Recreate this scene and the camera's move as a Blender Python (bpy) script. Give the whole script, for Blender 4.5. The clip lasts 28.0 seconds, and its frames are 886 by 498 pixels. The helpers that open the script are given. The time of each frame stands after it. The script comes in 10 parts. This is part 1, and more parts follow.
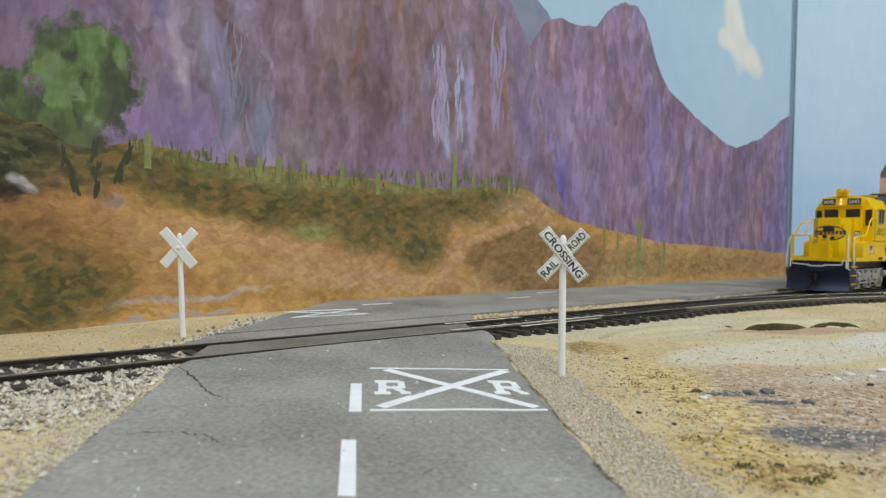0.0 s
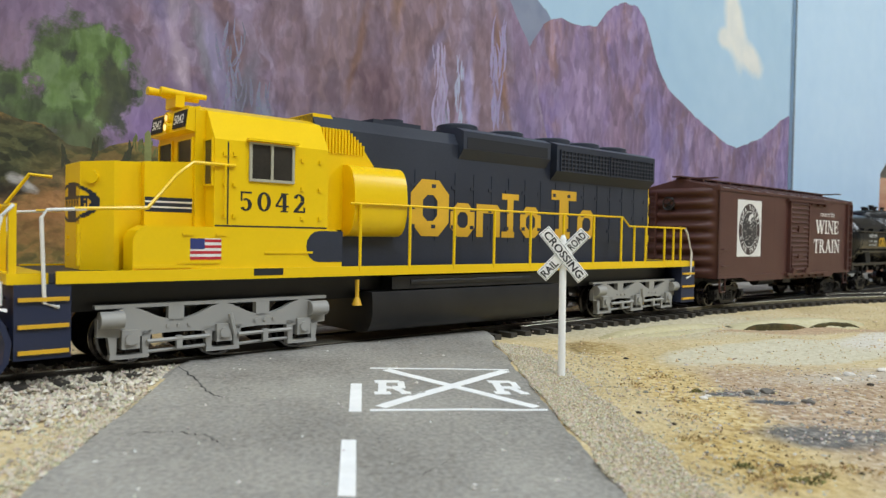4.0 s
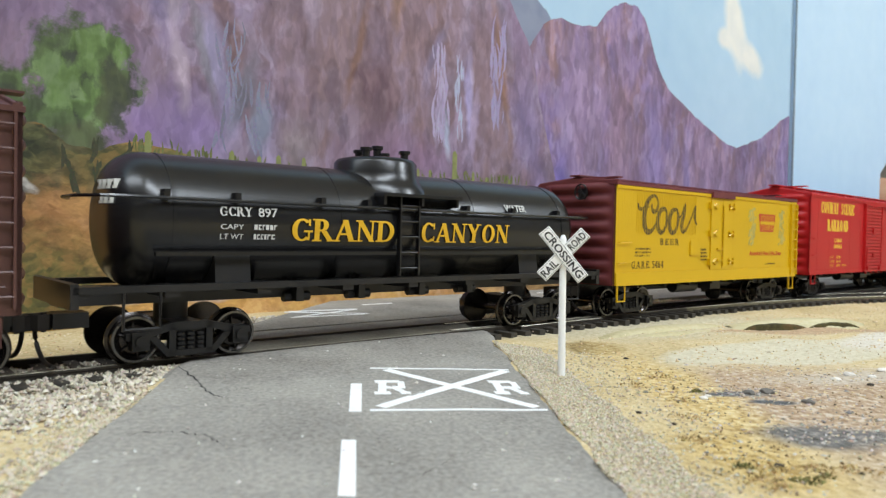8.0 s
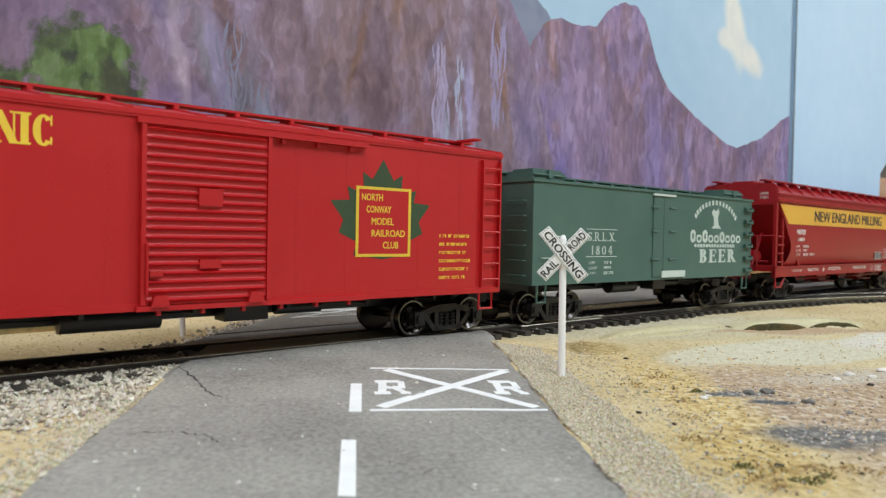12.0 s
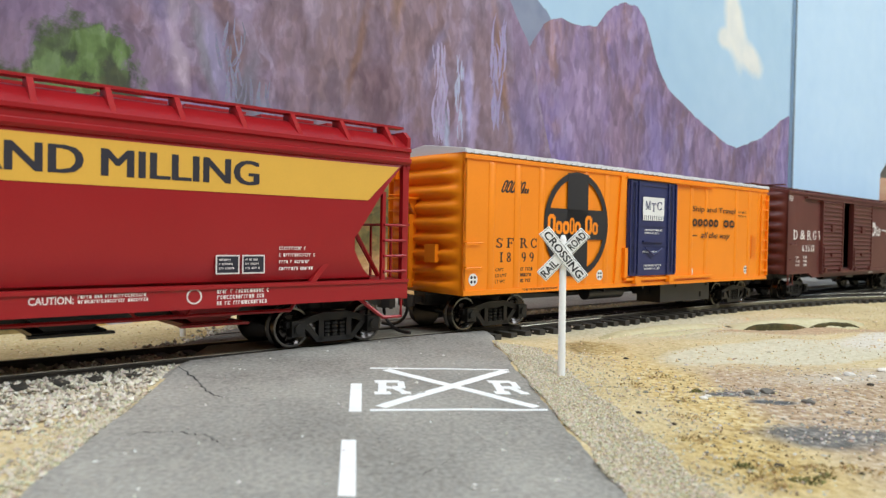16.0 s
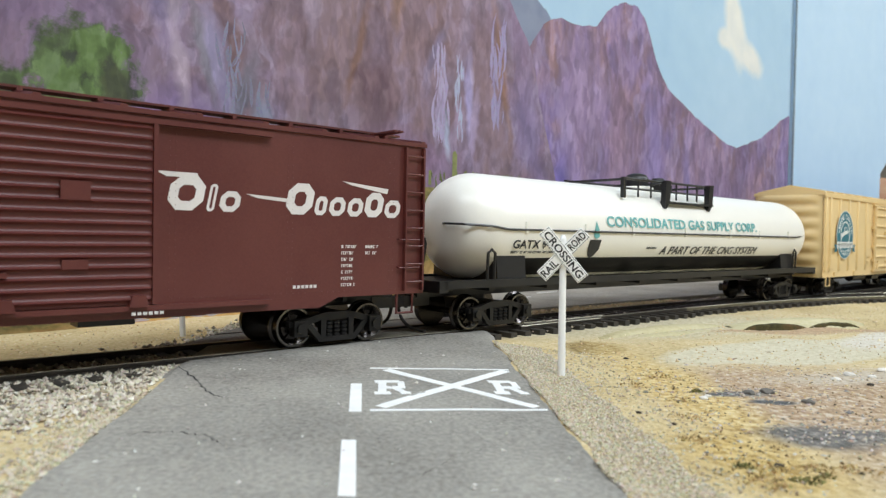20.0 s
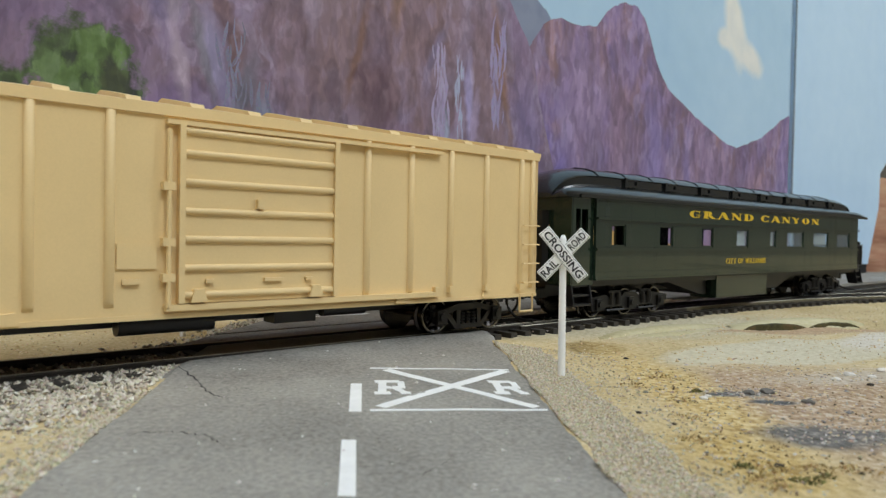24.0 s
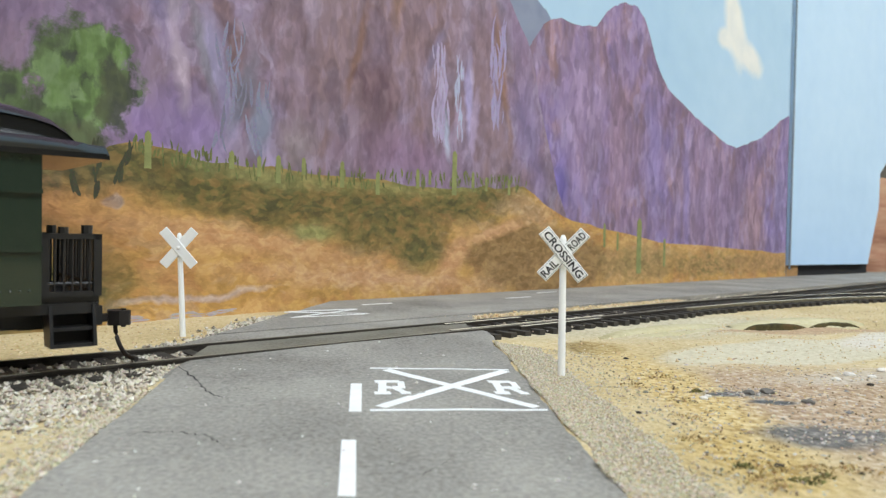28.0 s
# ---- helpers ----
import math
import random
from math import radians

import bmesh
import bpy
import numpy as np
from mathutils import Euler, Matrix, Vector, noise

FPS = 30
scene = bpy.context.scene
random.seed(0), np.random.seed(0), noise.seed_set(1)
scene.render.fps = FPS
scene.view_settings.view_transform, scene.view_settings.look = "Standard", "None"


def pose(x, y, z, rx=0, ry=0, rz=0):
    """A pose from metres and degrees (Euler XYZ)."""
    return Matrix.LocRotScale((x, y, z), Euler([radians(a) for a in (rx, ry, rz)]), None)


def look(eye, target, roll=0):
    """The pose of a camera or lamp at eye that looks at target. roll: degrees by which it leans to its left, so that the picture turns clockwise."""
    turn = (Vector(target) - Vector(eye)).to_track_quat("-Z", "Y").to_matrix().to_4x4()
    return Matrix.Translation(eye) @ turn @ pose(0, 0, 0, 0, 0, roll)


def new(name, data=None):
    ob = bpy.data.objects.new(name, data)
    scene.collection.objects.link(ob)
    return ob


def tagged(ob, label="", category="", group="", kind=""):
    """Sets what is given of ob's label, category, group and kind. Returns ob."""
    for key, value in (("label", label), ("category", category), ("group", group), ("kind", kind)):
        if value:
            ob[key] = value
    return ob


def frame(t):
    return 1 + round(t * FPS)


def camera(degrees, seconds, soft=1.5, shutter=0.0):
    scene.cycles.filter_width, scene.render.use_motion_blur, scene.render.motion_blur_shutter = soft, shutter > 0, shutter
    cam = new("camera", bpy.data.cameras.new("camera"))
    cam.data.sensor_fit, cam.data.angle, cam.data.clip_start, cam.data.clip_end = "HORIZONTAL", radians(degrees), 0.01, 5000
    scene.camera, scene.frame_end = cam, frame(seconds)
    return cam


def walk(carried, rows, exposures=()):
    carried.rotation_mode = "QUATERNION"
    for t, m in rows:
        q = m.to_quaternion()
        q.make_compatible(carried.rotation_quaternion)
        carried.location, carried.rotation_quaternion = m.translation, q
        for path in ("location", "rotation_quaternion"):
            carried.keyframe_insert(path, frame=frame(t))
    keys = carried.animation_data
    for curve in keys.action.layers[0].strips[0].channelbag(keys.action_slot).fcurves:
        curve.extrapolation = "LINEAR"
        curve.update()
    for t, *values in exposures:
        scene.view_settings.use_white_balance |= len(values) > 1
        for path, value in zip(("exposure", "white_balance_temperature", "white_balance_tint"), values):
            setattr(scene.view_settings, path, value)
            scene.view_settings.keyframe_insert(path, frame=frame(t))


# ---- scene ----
# All sizes below are in millimetres of the model layout and become metres in part() and place().
MM = 0.001
HEAD = 40.948               # heading of the track, degrees from the x axis
TH = radians(HEAD)
FOOT = 210.26               # the track's centre line crosses the y axis here
EYE = 27.19                 # lens above the rail heads
TILT = -1.1186

# ---------------------------------------------------------------- camera
cam = camera(63.80, 28.0, 1.3)
_eye = Vector((0, 0, EYE * MM))
_aim = _eye + Vector((0, math.cos(radians(TILT)), math.sin(radians(TILT))))
walk(cam, [(0.0, look(_eye, _aim, 1.073)), (28.0, look(_eye, _aim, 1.073))],
     [(0.0, -0.08), (1.0, -0.08), (3.0, -0.03), (6.0, 0.35), (8.0, 0.38), (10.0, 0.28), (11.0, 0.13), (15.0, 0.35), (17.0, 0.25), (19.0, 0.21), (20.0, 0.27), (21.0, 0.02), (24.0, -0.18), (25.0, -0.13), (26.0, 0.45), (27.0, 0.44), (28.0, 0.30)])

cam.data.dof.use_dof, cam.data.dof.focus_distance, cam.data.dof.aperture_fstop = True, 0.19, 40.0

# ---------------------------------------------------------------- world and lamps (an indoor layout room)
world = bpy.data.worlds.new("room_air")
world.use_nodes = True
world.node_tree.nodes["Background"].inputs[0].default_value = (0.8, 0.85, 1.0, 1)
world.node_tree.nodes["Background"].inputs[1].default_value = 0.05
scene.world = world


def ceiling_lamp(x, y, z, sx, sy, watts, target):
    data = bpy.data.lights.new("tube_light", "AREA")
    data.shape, data.size, data.size_y, data.energy = "RECTANGLE", sx, sy, watts
    data.color = (0.858, 0.95, 1.045)
    ob = new("tube_light", data)
    ob.matrix_world = look((x, y, z), target)
    tagged(ob, "white fluorescent tube light under the ceiling", "lamp", kind="structure")


LAMPS = [(-0.75, -0.55, 1.30, 11.0), (0.75, -0.55, 1.30, 19.5), (2.2, 0.3, 1.30, 28.0)]
for _x, _y, _z, _w in LAMPS:
    ceiling_lamp(_x, _y, _z, 1.2, 0.30, _w, (_x, _y + 0.05, 0))


# ---------------------------------------------------------------- the line of the track
BEND, BEND0, BEND1 = 0.000124, 120.0, 380.0


def track_point(s, l=0.0):
    """A place beside the track in mm: s along it, l to the far side, and its heading."""
    x, y, a = 0.0, FOOT, TH
    for k, s0, s1 in ((0, -1e9, BEND0), (BEND, BEND0, BEND1), (-BEND, BEND1, 2 * BEND1 - BEND0), (0, 2 * BEND1 - BEND0, 1e9)):
        if s <= s0:
            break
        d = min(s, s1) - (s0 if s0 > -1e8 else 0.0)
        if k:
            x += (math.sin(a + k * d) - math.sin(a)) / k
            y -= (math.cos(a + k * d) - math.cos(a)) / k
            a += k * d
        else:
            x += d * math.cos(a)
            y += d * math.sin(a)
    return x - l * math.sin(a), y + l * math.cos(a), a


def straight(s, l):
    """The same for the straight frame of the crossing, in which the ground and the backdrop are laid out."""
    return s * math.cos(TH) - l * math.sin(TH), FOOT + s * math.sin(TH) + l * math.cos(TH)


def frame_of(x, y):
    y -= FOOT
    return x * math.cos(TH) + y * math.sin(TH), -x * math.sin(TH) + y * math.cos(TH)


def run(t):
    """How far the train has moved along the track, from its place at 14 s."""
    t -= 14
    return -96.553 * t - 0.12187 * t ** 2 - 0.0010042 * t ** 3 + 0.00037837 * t ** 4


# ---------------------------------------------------------------- materials
def nodes_of(name):
    m = bpy.data.materials.new(name)
    m.use_nodes = True
    nt = m.node_tree
    return m, nt, nt.nodes["Principled BSDF"]


def rgb(h):
    """A linear colour from sRGB 0..255."""
    return tuple(((c / 255 / 12.92) if c / 255 <= 0.04045 else ((c / 255 + 0.055) / 1.055) ** 2.4) for c in h) + (1,)


def paint(name, col, rough=0.5, metal=0.0, vary=0.12, scale=60, fine=2500, bump=0.1, spec=0.5, dust=None, coat=0.0):
    """A painted or moulded surface: broad patches, fine grain and fine relief, by object coordinates."""
    m, nt, b = nodes_of(name)
    N, L = nt.nodes, nt.links
    tc = N.new("ShaderNodeTexCoord")
    n1, n2 = N.new("ShaderNodeTexNoise"), N.new("ShaderNodeTexNoise")
    n1.inputs["Scale"].default_value, n1.inputs["Detail"].default_value = scale, 5
    n2.inputs["Scale"].default_value, n2.inputs["Detail"].default_value = fine, 2
    for n in (n1, n2):
        L.new(tc.outputs["Object"], n.inputs["Vector"])
    mixf = N.new("ShaderNodeMath")
    mixf.operation = "MULTIPLY_ADD"
    L.new(n2.outputs["Fac"], mixf.inputs[0])
    mixf.inputs[1].default_value = 0.35
    L.new(n1.outputs["Fac"], mixf.inputs[2])
    ramp = N.new("ShaderNodeValToRGB")
    c = rgb(col)
    ramp.color_ramp.elements[0].position, ramp.color_ramp.elements[1].position = 0.45, 0.95
    lo = tuple(v * (1 - vary) for v in c[:3]) + (1,)
    hi = dust and rgb(dust) or tuple(min(1, v * (1 + vary)) for v in c[:3]) + (1,)
    if dust:
        hi = tuple(a * 0.75 + d * 0.25 for a, d in zip(c[:3], hi[:3])) + (1,)
    ramp.color_ramp.elements[0].color, ramp.color_ramp.elements[1].color = lo, hi
    L.new(mixf.outputs[0], ramp.inputs["Fac"])
    L.new(ramp.outputs["Color"], b.inputs["Base Color"])
    b.inputs["Roughness"].default_value, b.inputs["Metallic"].default_value = rough, metal
    b.inputs["Specular IOR Level"].default_value = spec
    b.inputs["Coat Weight"].default_value = coat
    if bump:
        bp = N.new("ShaderNodeBump")
        bp.inputs["Strength"].default_value, bp.inputs["Distance"].default_value = bump, 0.0001
        L.new(n2.outputs["Fac"], bp.inputs["Height"])
        L.new(bp.outputs["Normal"], b.inputs["Normal"])
    return m


def blend_mat(name, stops, rough=0.9, scales=(40, 400), stretch=(1, 1, 1), bump=0.3, bump_scale=1500, bump_dist=0.0004, weights=(0.6, 0.4), distort=0.0):
    """A natural or brushed surface: several colours mixed by noise at two scales, with relief."""
    m, nt, b = nodes_of(name)
    N, L = nt.nodes, nt.links
    tc, mp = N.new("ShaderNodeTexCoord"), N.new("ShaderNodeMapping")
    mp.inputs["Scale"].default_value = stretch
    L.new(tc.outputs["Object"], mp.inputs["Vector"])
    fac = None
    for sc, w in zip(scales, weights):
        n = N.new("ShaderNodeTexNoise")
        n.inputs["Scale"].default_value, n.inputs["Detail"].default_value, n.inputs["Distortion"].default_value = sc, 6, distort
        L.new(mp.outputs["Vector"], n.inputs["Vector"])
        mu = N.new("ShaderNodeMath")
        mu.operation = "MULTIPLY_ADD"
        L.new(n.outputs["Fac"], mu.inputs[0])
        mu.inputs[1].default_value = w
        if fac is None:
            mu.inputs[2].default_value = 0.0
        else:
            L.new(fac, mu.inputs[2])
        fac = mu.outputs[0]
    ramp = N.new("ShaderNodeValToRGB")
    e = ramp.color_ramp.elements
    while len(e) < len(stops):
        e.new(0.5)
    for el, (pos, col) in zip(e, stops):
        el.position, el.color = pos, rgb(col)
    L.new(fac, ramp.inputs["Fac"])
    L.new(ramp.outputs["Color"], b.inputs["Base Color"])
    b.inputs["Roughness"].default_value = rough
    b.inputs["Specular IOR Level"].default_value = 0.25
    if bump:
        n = N.new("ShaderNodeTexNoise")
        n.inputs["Scale"].default_value, n.inputs["Detail"].default_value = bump_scale, 4
        L.new(tc.outputs["Object"], n.inputs["Vector"])
        bp = N.new("ShaderNodeBump")
        bp.inputs["Strength"].default_value, bp.inputs["Distance"].default_value = bump, bump_dist
        L.new(n.outputs["Fac"], bp.inputs["Height"])
        L.new(bp.outputs["Normal"], b.inputs["Normal"])
    return m


def island_mat(name, cols, rough=0.9):
    """Loose pieces in one mesh: each island takes its own colour."""
    m, nt, b = nodes_of(name)
    N, L = nt.nodes, nt.links
    g, ramp = N.new("ShaderNodeNewGeometry"), N.new("ShaderNodeValToRGB")
    e = ramp.color_ramp.elements
    while len(e) < len(cols):
        e.new(0.5)
    for i, (el, col) in enumerate(zip(e, cols)):
        el.position, el.color = i / max(1, len(cols) - 1), rgb(col)
    L.new(g.outputs["Random Per Island"], ramp.inputs["Fac"])
    tc, n = N.new("ShaderNodeTexCoord"), N.new("ShaderNodeTexNoise")
    n.inputs["Scale"].default_value = 1500
    L.new(tc.outputs["Object"], n.inputs["Vector"])
    mx = N.new("ShaderNodeMix")
    mx.data_type, mx.blend_type = "RGBA", "OVERLAY"
    mx.inputs["Factor"].default_value = 0.35
    L.new(ramp.outputs["Color"], mx.inputs["A"])
    L.new(n.outputs["Color"], mx.inputs["B"])
    hs = N.new("ShaderNodeHueSaturation")
    hs.inputs["Saturation"].default_value = 0.9
    L.new(mx.outputs["Result"], hs.inputs["Color"])
    L.new(hs.outputs["Color"], b.inputs["Base Color"])
    b.inputs["Roughness"].default_value = rough
    b.inputs["Specular IOR Level"].default_value = 0.2
    return m


def glow(name, col, strength):
    m, nt, b = nodes_of(name)
    b.inputs["Base Color"].default_value = rgb(col)
    b.inputs["Emission Color"].default_value = rgb(col)
    b.inputs["Emission Strength"].default_value = strength
    return m


def glass(name, tint=(200, 210, 215)):
    m, nt, b = nodes_of(name)
    b.inputs["Base Color"].default_value = rgb(tint)
    b.inputs["Roughness"].default_value = 0.05
    b.inputs["Transmission Weight"].default_value = 0.9
    b.inputs["IOR"].default_value = 1.3
    return m


# ---------------------------------------------------------------- mesh helpers (millimetres)
def box(bm, x0, x1, y0, y1, z0, z1):
    v = [bm.verts.new((x, y, z)) for x in (x0, x1) for y in (y0, y1) for z in (z0, z1)]
    for a in ((0, 1, 3, 2), (4, 6, 7, 5), (0, 4, 5, 1), (2, 3, 7, 6), (0, 2, 6, 4), (1, 5, 7, 3)):
        bm.faces.new([v[i] for i in a])
    return v


def prism(bm, poly, lo, hi, axis="y"):
    """A polygon pushed along an axis: (x, z) along y, (y, z) along x, or (x, y) along z."""
    put = {"y": lambda p, d: (p[0], d, p[1]), "x": lambda p, d: (d, p[0], p[1]), "z": lambda p, d: (p[0], p[1], d)}[axis]
    a = [bm.verts.new(put(p, lo)) for p in poly]
    b = [bm.verts.new(put(p, hi)) for p in poly]
    n = len(poly)
    bm.faces.new(a)
    bm.faces.new(b[::-1])
    for i in range(n):
        bm.faces.new((a[i], b[i], b[(i + 1) % n], a[(i + 1) % n]))
    return a + b


def cyl(bm, p, q, r, n=12, r2=None):
    p, q = Vector(p), Vector(q)
    r2 = r if r2 is None else r2
    w = (q - p).normalized()
    u = w.orthogonal().normalized()
    v = w.cross(u)
    ring = [[bm.verts.new(c + (u * math.cos(2 * math.pi * i / n) + v * math.sin(2 * math.pi * i / n)) * k) for i in range(n)] for c, k in ((p, r), (q, r2))]
    bm.faces.new(ring[0][::-1])
    bm.faces.new(ring[1])
    for i in range(n):
        bm.faces.new((ring[0][i], ring[0][(i + 1) % n], ring[1][(i + 1) % n], ring[1][i]))


def tube(bm, pts, r, n=6):
    """A bent wire or rod through points."""
    pts = [Vector(p) for p in pts]
    rings = []
    for i, p in enumerate(pts):
        d = (pts[min(i + 1, len(pts) - 1)] - pts[max(i - 1, 0)]).normalized()
        up = Vector((0, 0, 1)) if abs(d.z) < 0.9 else Vector((0, 1, 0))
        u = d.cross(up).normalized()
        v = d.cross(u)
        rings.append([bm.verts.new(p + (u * math.cos(2 * math.pi * k / n) + v * math.sin(2 * math.pi * k / n)) * r) for k in range(n)])
    for a, b in zip(rings, rings[1:]):
        for k in range(n):
            bm.faces.new((a[k], a[(k + 1) % n], b[(k + 1) % n], b[k]))
    bm.faces.new(rings[0][::-1])
    bm.faces.new(rings[-1])


def lathe(bm, prof, axis="x", n=24, at=(0, 0, 0), loop=False):
    """Turn a profile of (distance along the axis, radius); loop: the profile closes on itself."""
    rings = []
    for d, r in prof:
        ring = []
        for i in range(n):
            a = 2 * math.pi * i / n
            c, s = r * math.cos(a), r * math.sin(a)
            p = {"x": (d, c, s), "y": (c, d, s), "z": (c, s, d)}[axis]
            ring.append(bm.verts.new((p[0] + at[0], p[1] + at[1], p[2] + at[2])))
        rings.append(ring)
    for a, b in zip(rings, rings[1:] + rings[:1] if loop else rings[1:]):
        for i in range(n):
            bm.faces.new((a[i], a[(i + 1) % n], b[(i + 1) % n], b[i]))
    if not loop:
        bm.faces.new(rings[0][::-1])
        bm.faces.new(rings[-1])


def relief(bm, origin, U, V, N, us, vs, f, thick):
    """One pressed sheet: a grid over the side vectors U and V, raised along N by f(u, v), with a flat back."""
    O, U, V, N = Vector(origin), Vector(U), Vector(V), Vector(N)
    g = [[bm.verts.new(O + U * u + V * v + N * f(u, v)) for v in vs] for u in us]
    m, n = len(us), len(vs)
    for i in range(m - 1):
        for j in range(n - 1):
            bm.faces.new((g[i][j], g[i + 1][j], g[i + 1][j + 1], g[i][j + 1]))
    rim = [(i, 0) for i in range(m)] + [(m - 1, j) for j in range(1, n)] + [(i, n - 1) for i in range(m - 2, -1, -1)] + [(0, j) for j in range(n - 2, 0, -1)]
    back = [bm.verts.new(O + U * us[i] + V * vs[j] - N * thick) for i, j in rim]
    k = len(rim)
    for q in range(k):
        (i, j), (i2, j2) = rim[q], rim[(q + 1) % k]
        bm.faces.new((g[i][j], g[i2][j2], back[(q + 1) % k], back[q]))
    bm.faces.new(back)


def hoop(bm, outer, inner, y0, y1):
    """A flat closed band between two outlines of equal length, from y0 to y1."""
    n = len(outer)
    r = [[bm.verts.new((x, y, z)) for x, z in o] for y in (y0, y1) for o in (outer, inner)]
    for i in range(n):
        j = (i + 1) % n
        bm.faces.new((r[0][i], r[0][j], r[1][j], r[1][i]))
        bm.faces.new((r[2][i], r[3][i], r[3][j], r[2][j]))
        bm.faces.new((r[0][i], r[2][i], r[2][j], r[0][j]))
        bm.faces.new((r[1][i], r[1][j], r[3][j], r[3][i]))


def mesh_of(name, bm, mat, bevel=0.0, smooth=32):
    if bevel:
        es = [e for e in bm.edges if len(e.link_faces) == 2 and e.calc_face_angle(0) > 0.6]
        bmesh.ops.bevel(bm, geom=es, offset=bevel, segments=2 if bevel > 0.3 else 1, profile=0.6, affect="EDGES", clamp_overlap=True)
    bmesh.ops.recalc_face_normals(bm, faces=bm.faces)
    bmesh.ops.scale(bm, vec=(MM, MM, MM), verts=bm.verts)
    me = bpy.data.meshes.new(name)
    bm.to_mesh(me)
    bm.free()
    if mat:
        me.materials.append(mat)
    for p in me.polygons:
        p.use_smooth = True
    me.set_sharp_from_angle(angle=radians(smooth))
    return me


def part(name, bm, mat, parent=None, label="", bevel=0.0, smooth=32):
    """One mesh object under a thing or a part."""
    ob = new(name, mesh_of(name, bm, mat, bevel, smooth))
    if parent:
        ob.parent = parent
    return tagged(ob, label)


def twin(ob, m, parent=None):
    """Another object on the same mesh."""
    o = new(ob.name.split(".")[0], ob.data)
    o.parent = parent or ob.parent
    o.matrix_local = m
    return o


def at(x, y, z, rz=0, rx=0, ry=0):
    return pose(x * MM, y * MM, z * MM, rx, ry, rz)


def from_arrays(name, verts, faces, mat, parent=None, smooth=False):
    me = bpy.data.meshes.new(name)
    me.from_pydata([tuple(v) for v in verts], [], [tuple(f) for f in faces])
    me.materials.append(mat)
    for p in me.polygons:
        p.use_smooth = smooth
    me.update()
    ob = new(name, me)
    if parent:
        ob.parent = parent
    return ob


def thing(name, label, category, group="", kind=""):
    return tagged(new(name), label, category, group, kind)


def words(text, parent, mat, x0, x1, z0, z1, y, bold=0.0, name="lettering", rot=None, lean=0.0, extrude=0.05, label=""):
    """Raised lettering on a side that faces -y, stretched to a box."""
    plain = bold if "M" in text else 0.0
    bold = bold if plain <= 0 else 0.0
    cu = bpy.data.curves.new("lettering", "FONT")
    cu.body, cu.extrude, cu.offset, cu.resolution_u, cu.shear = text, 0.0, bold, 3, lean
    tmp = bpy.data.objects.new("lettering", cu)
    scene.collection.objects.link(tmp)
    me = bpy.data.meshes.new_from_object(tmp.evaluated_get(bpy.context.evaluated_depsgraph_get()))
    bpy.data.objects.remove(tmp)
    bpy.data.curves.remove(cu)
    xs, ys = [v.co.x for v in me.vertices], [v.co.y for v in me.vertices]
    ax, bx, ay, by = min(xs), max(xs), min(ys), max(ys)
    bm = bmesh.new()
    shifts = (0.0,) if plain <= 0 else (-plain, 0.0, plain)      # a bold M is made of shifted copies
    for k, dx in enumerate(shifts):
        old = set(bm.verts)
        bm.from_mesh(me)
        fresh = [v for v in bm.verts if v not in old]
        faces = [f for f in bm.faces if f.verts[0] not in old]
        r = bmesh.ops.extrude_face_region(bm, geom=faces)
        up = {e for e in r["geom"] if isinstance(e, bmesh.types.BMVert)}
        for v in [v for v in bm.verts if v not in old]:
            px = x0 + (v.co.x + dx - ax) / (bx - ax) * (x1 - x0)
            pz = z0 + (v.co.y - ay) / (by - ay) * (z1 - z0)
            v.co = (px, y - (extrude + 0.008 * k if v in up else 0), pz)
    bpy.data.meshes.remove(me)
    if rot:
        bmesh.ops.transform(bm, matrix=rot, verts=bm.verts)
    return part(name, bm, mat, parent, label)


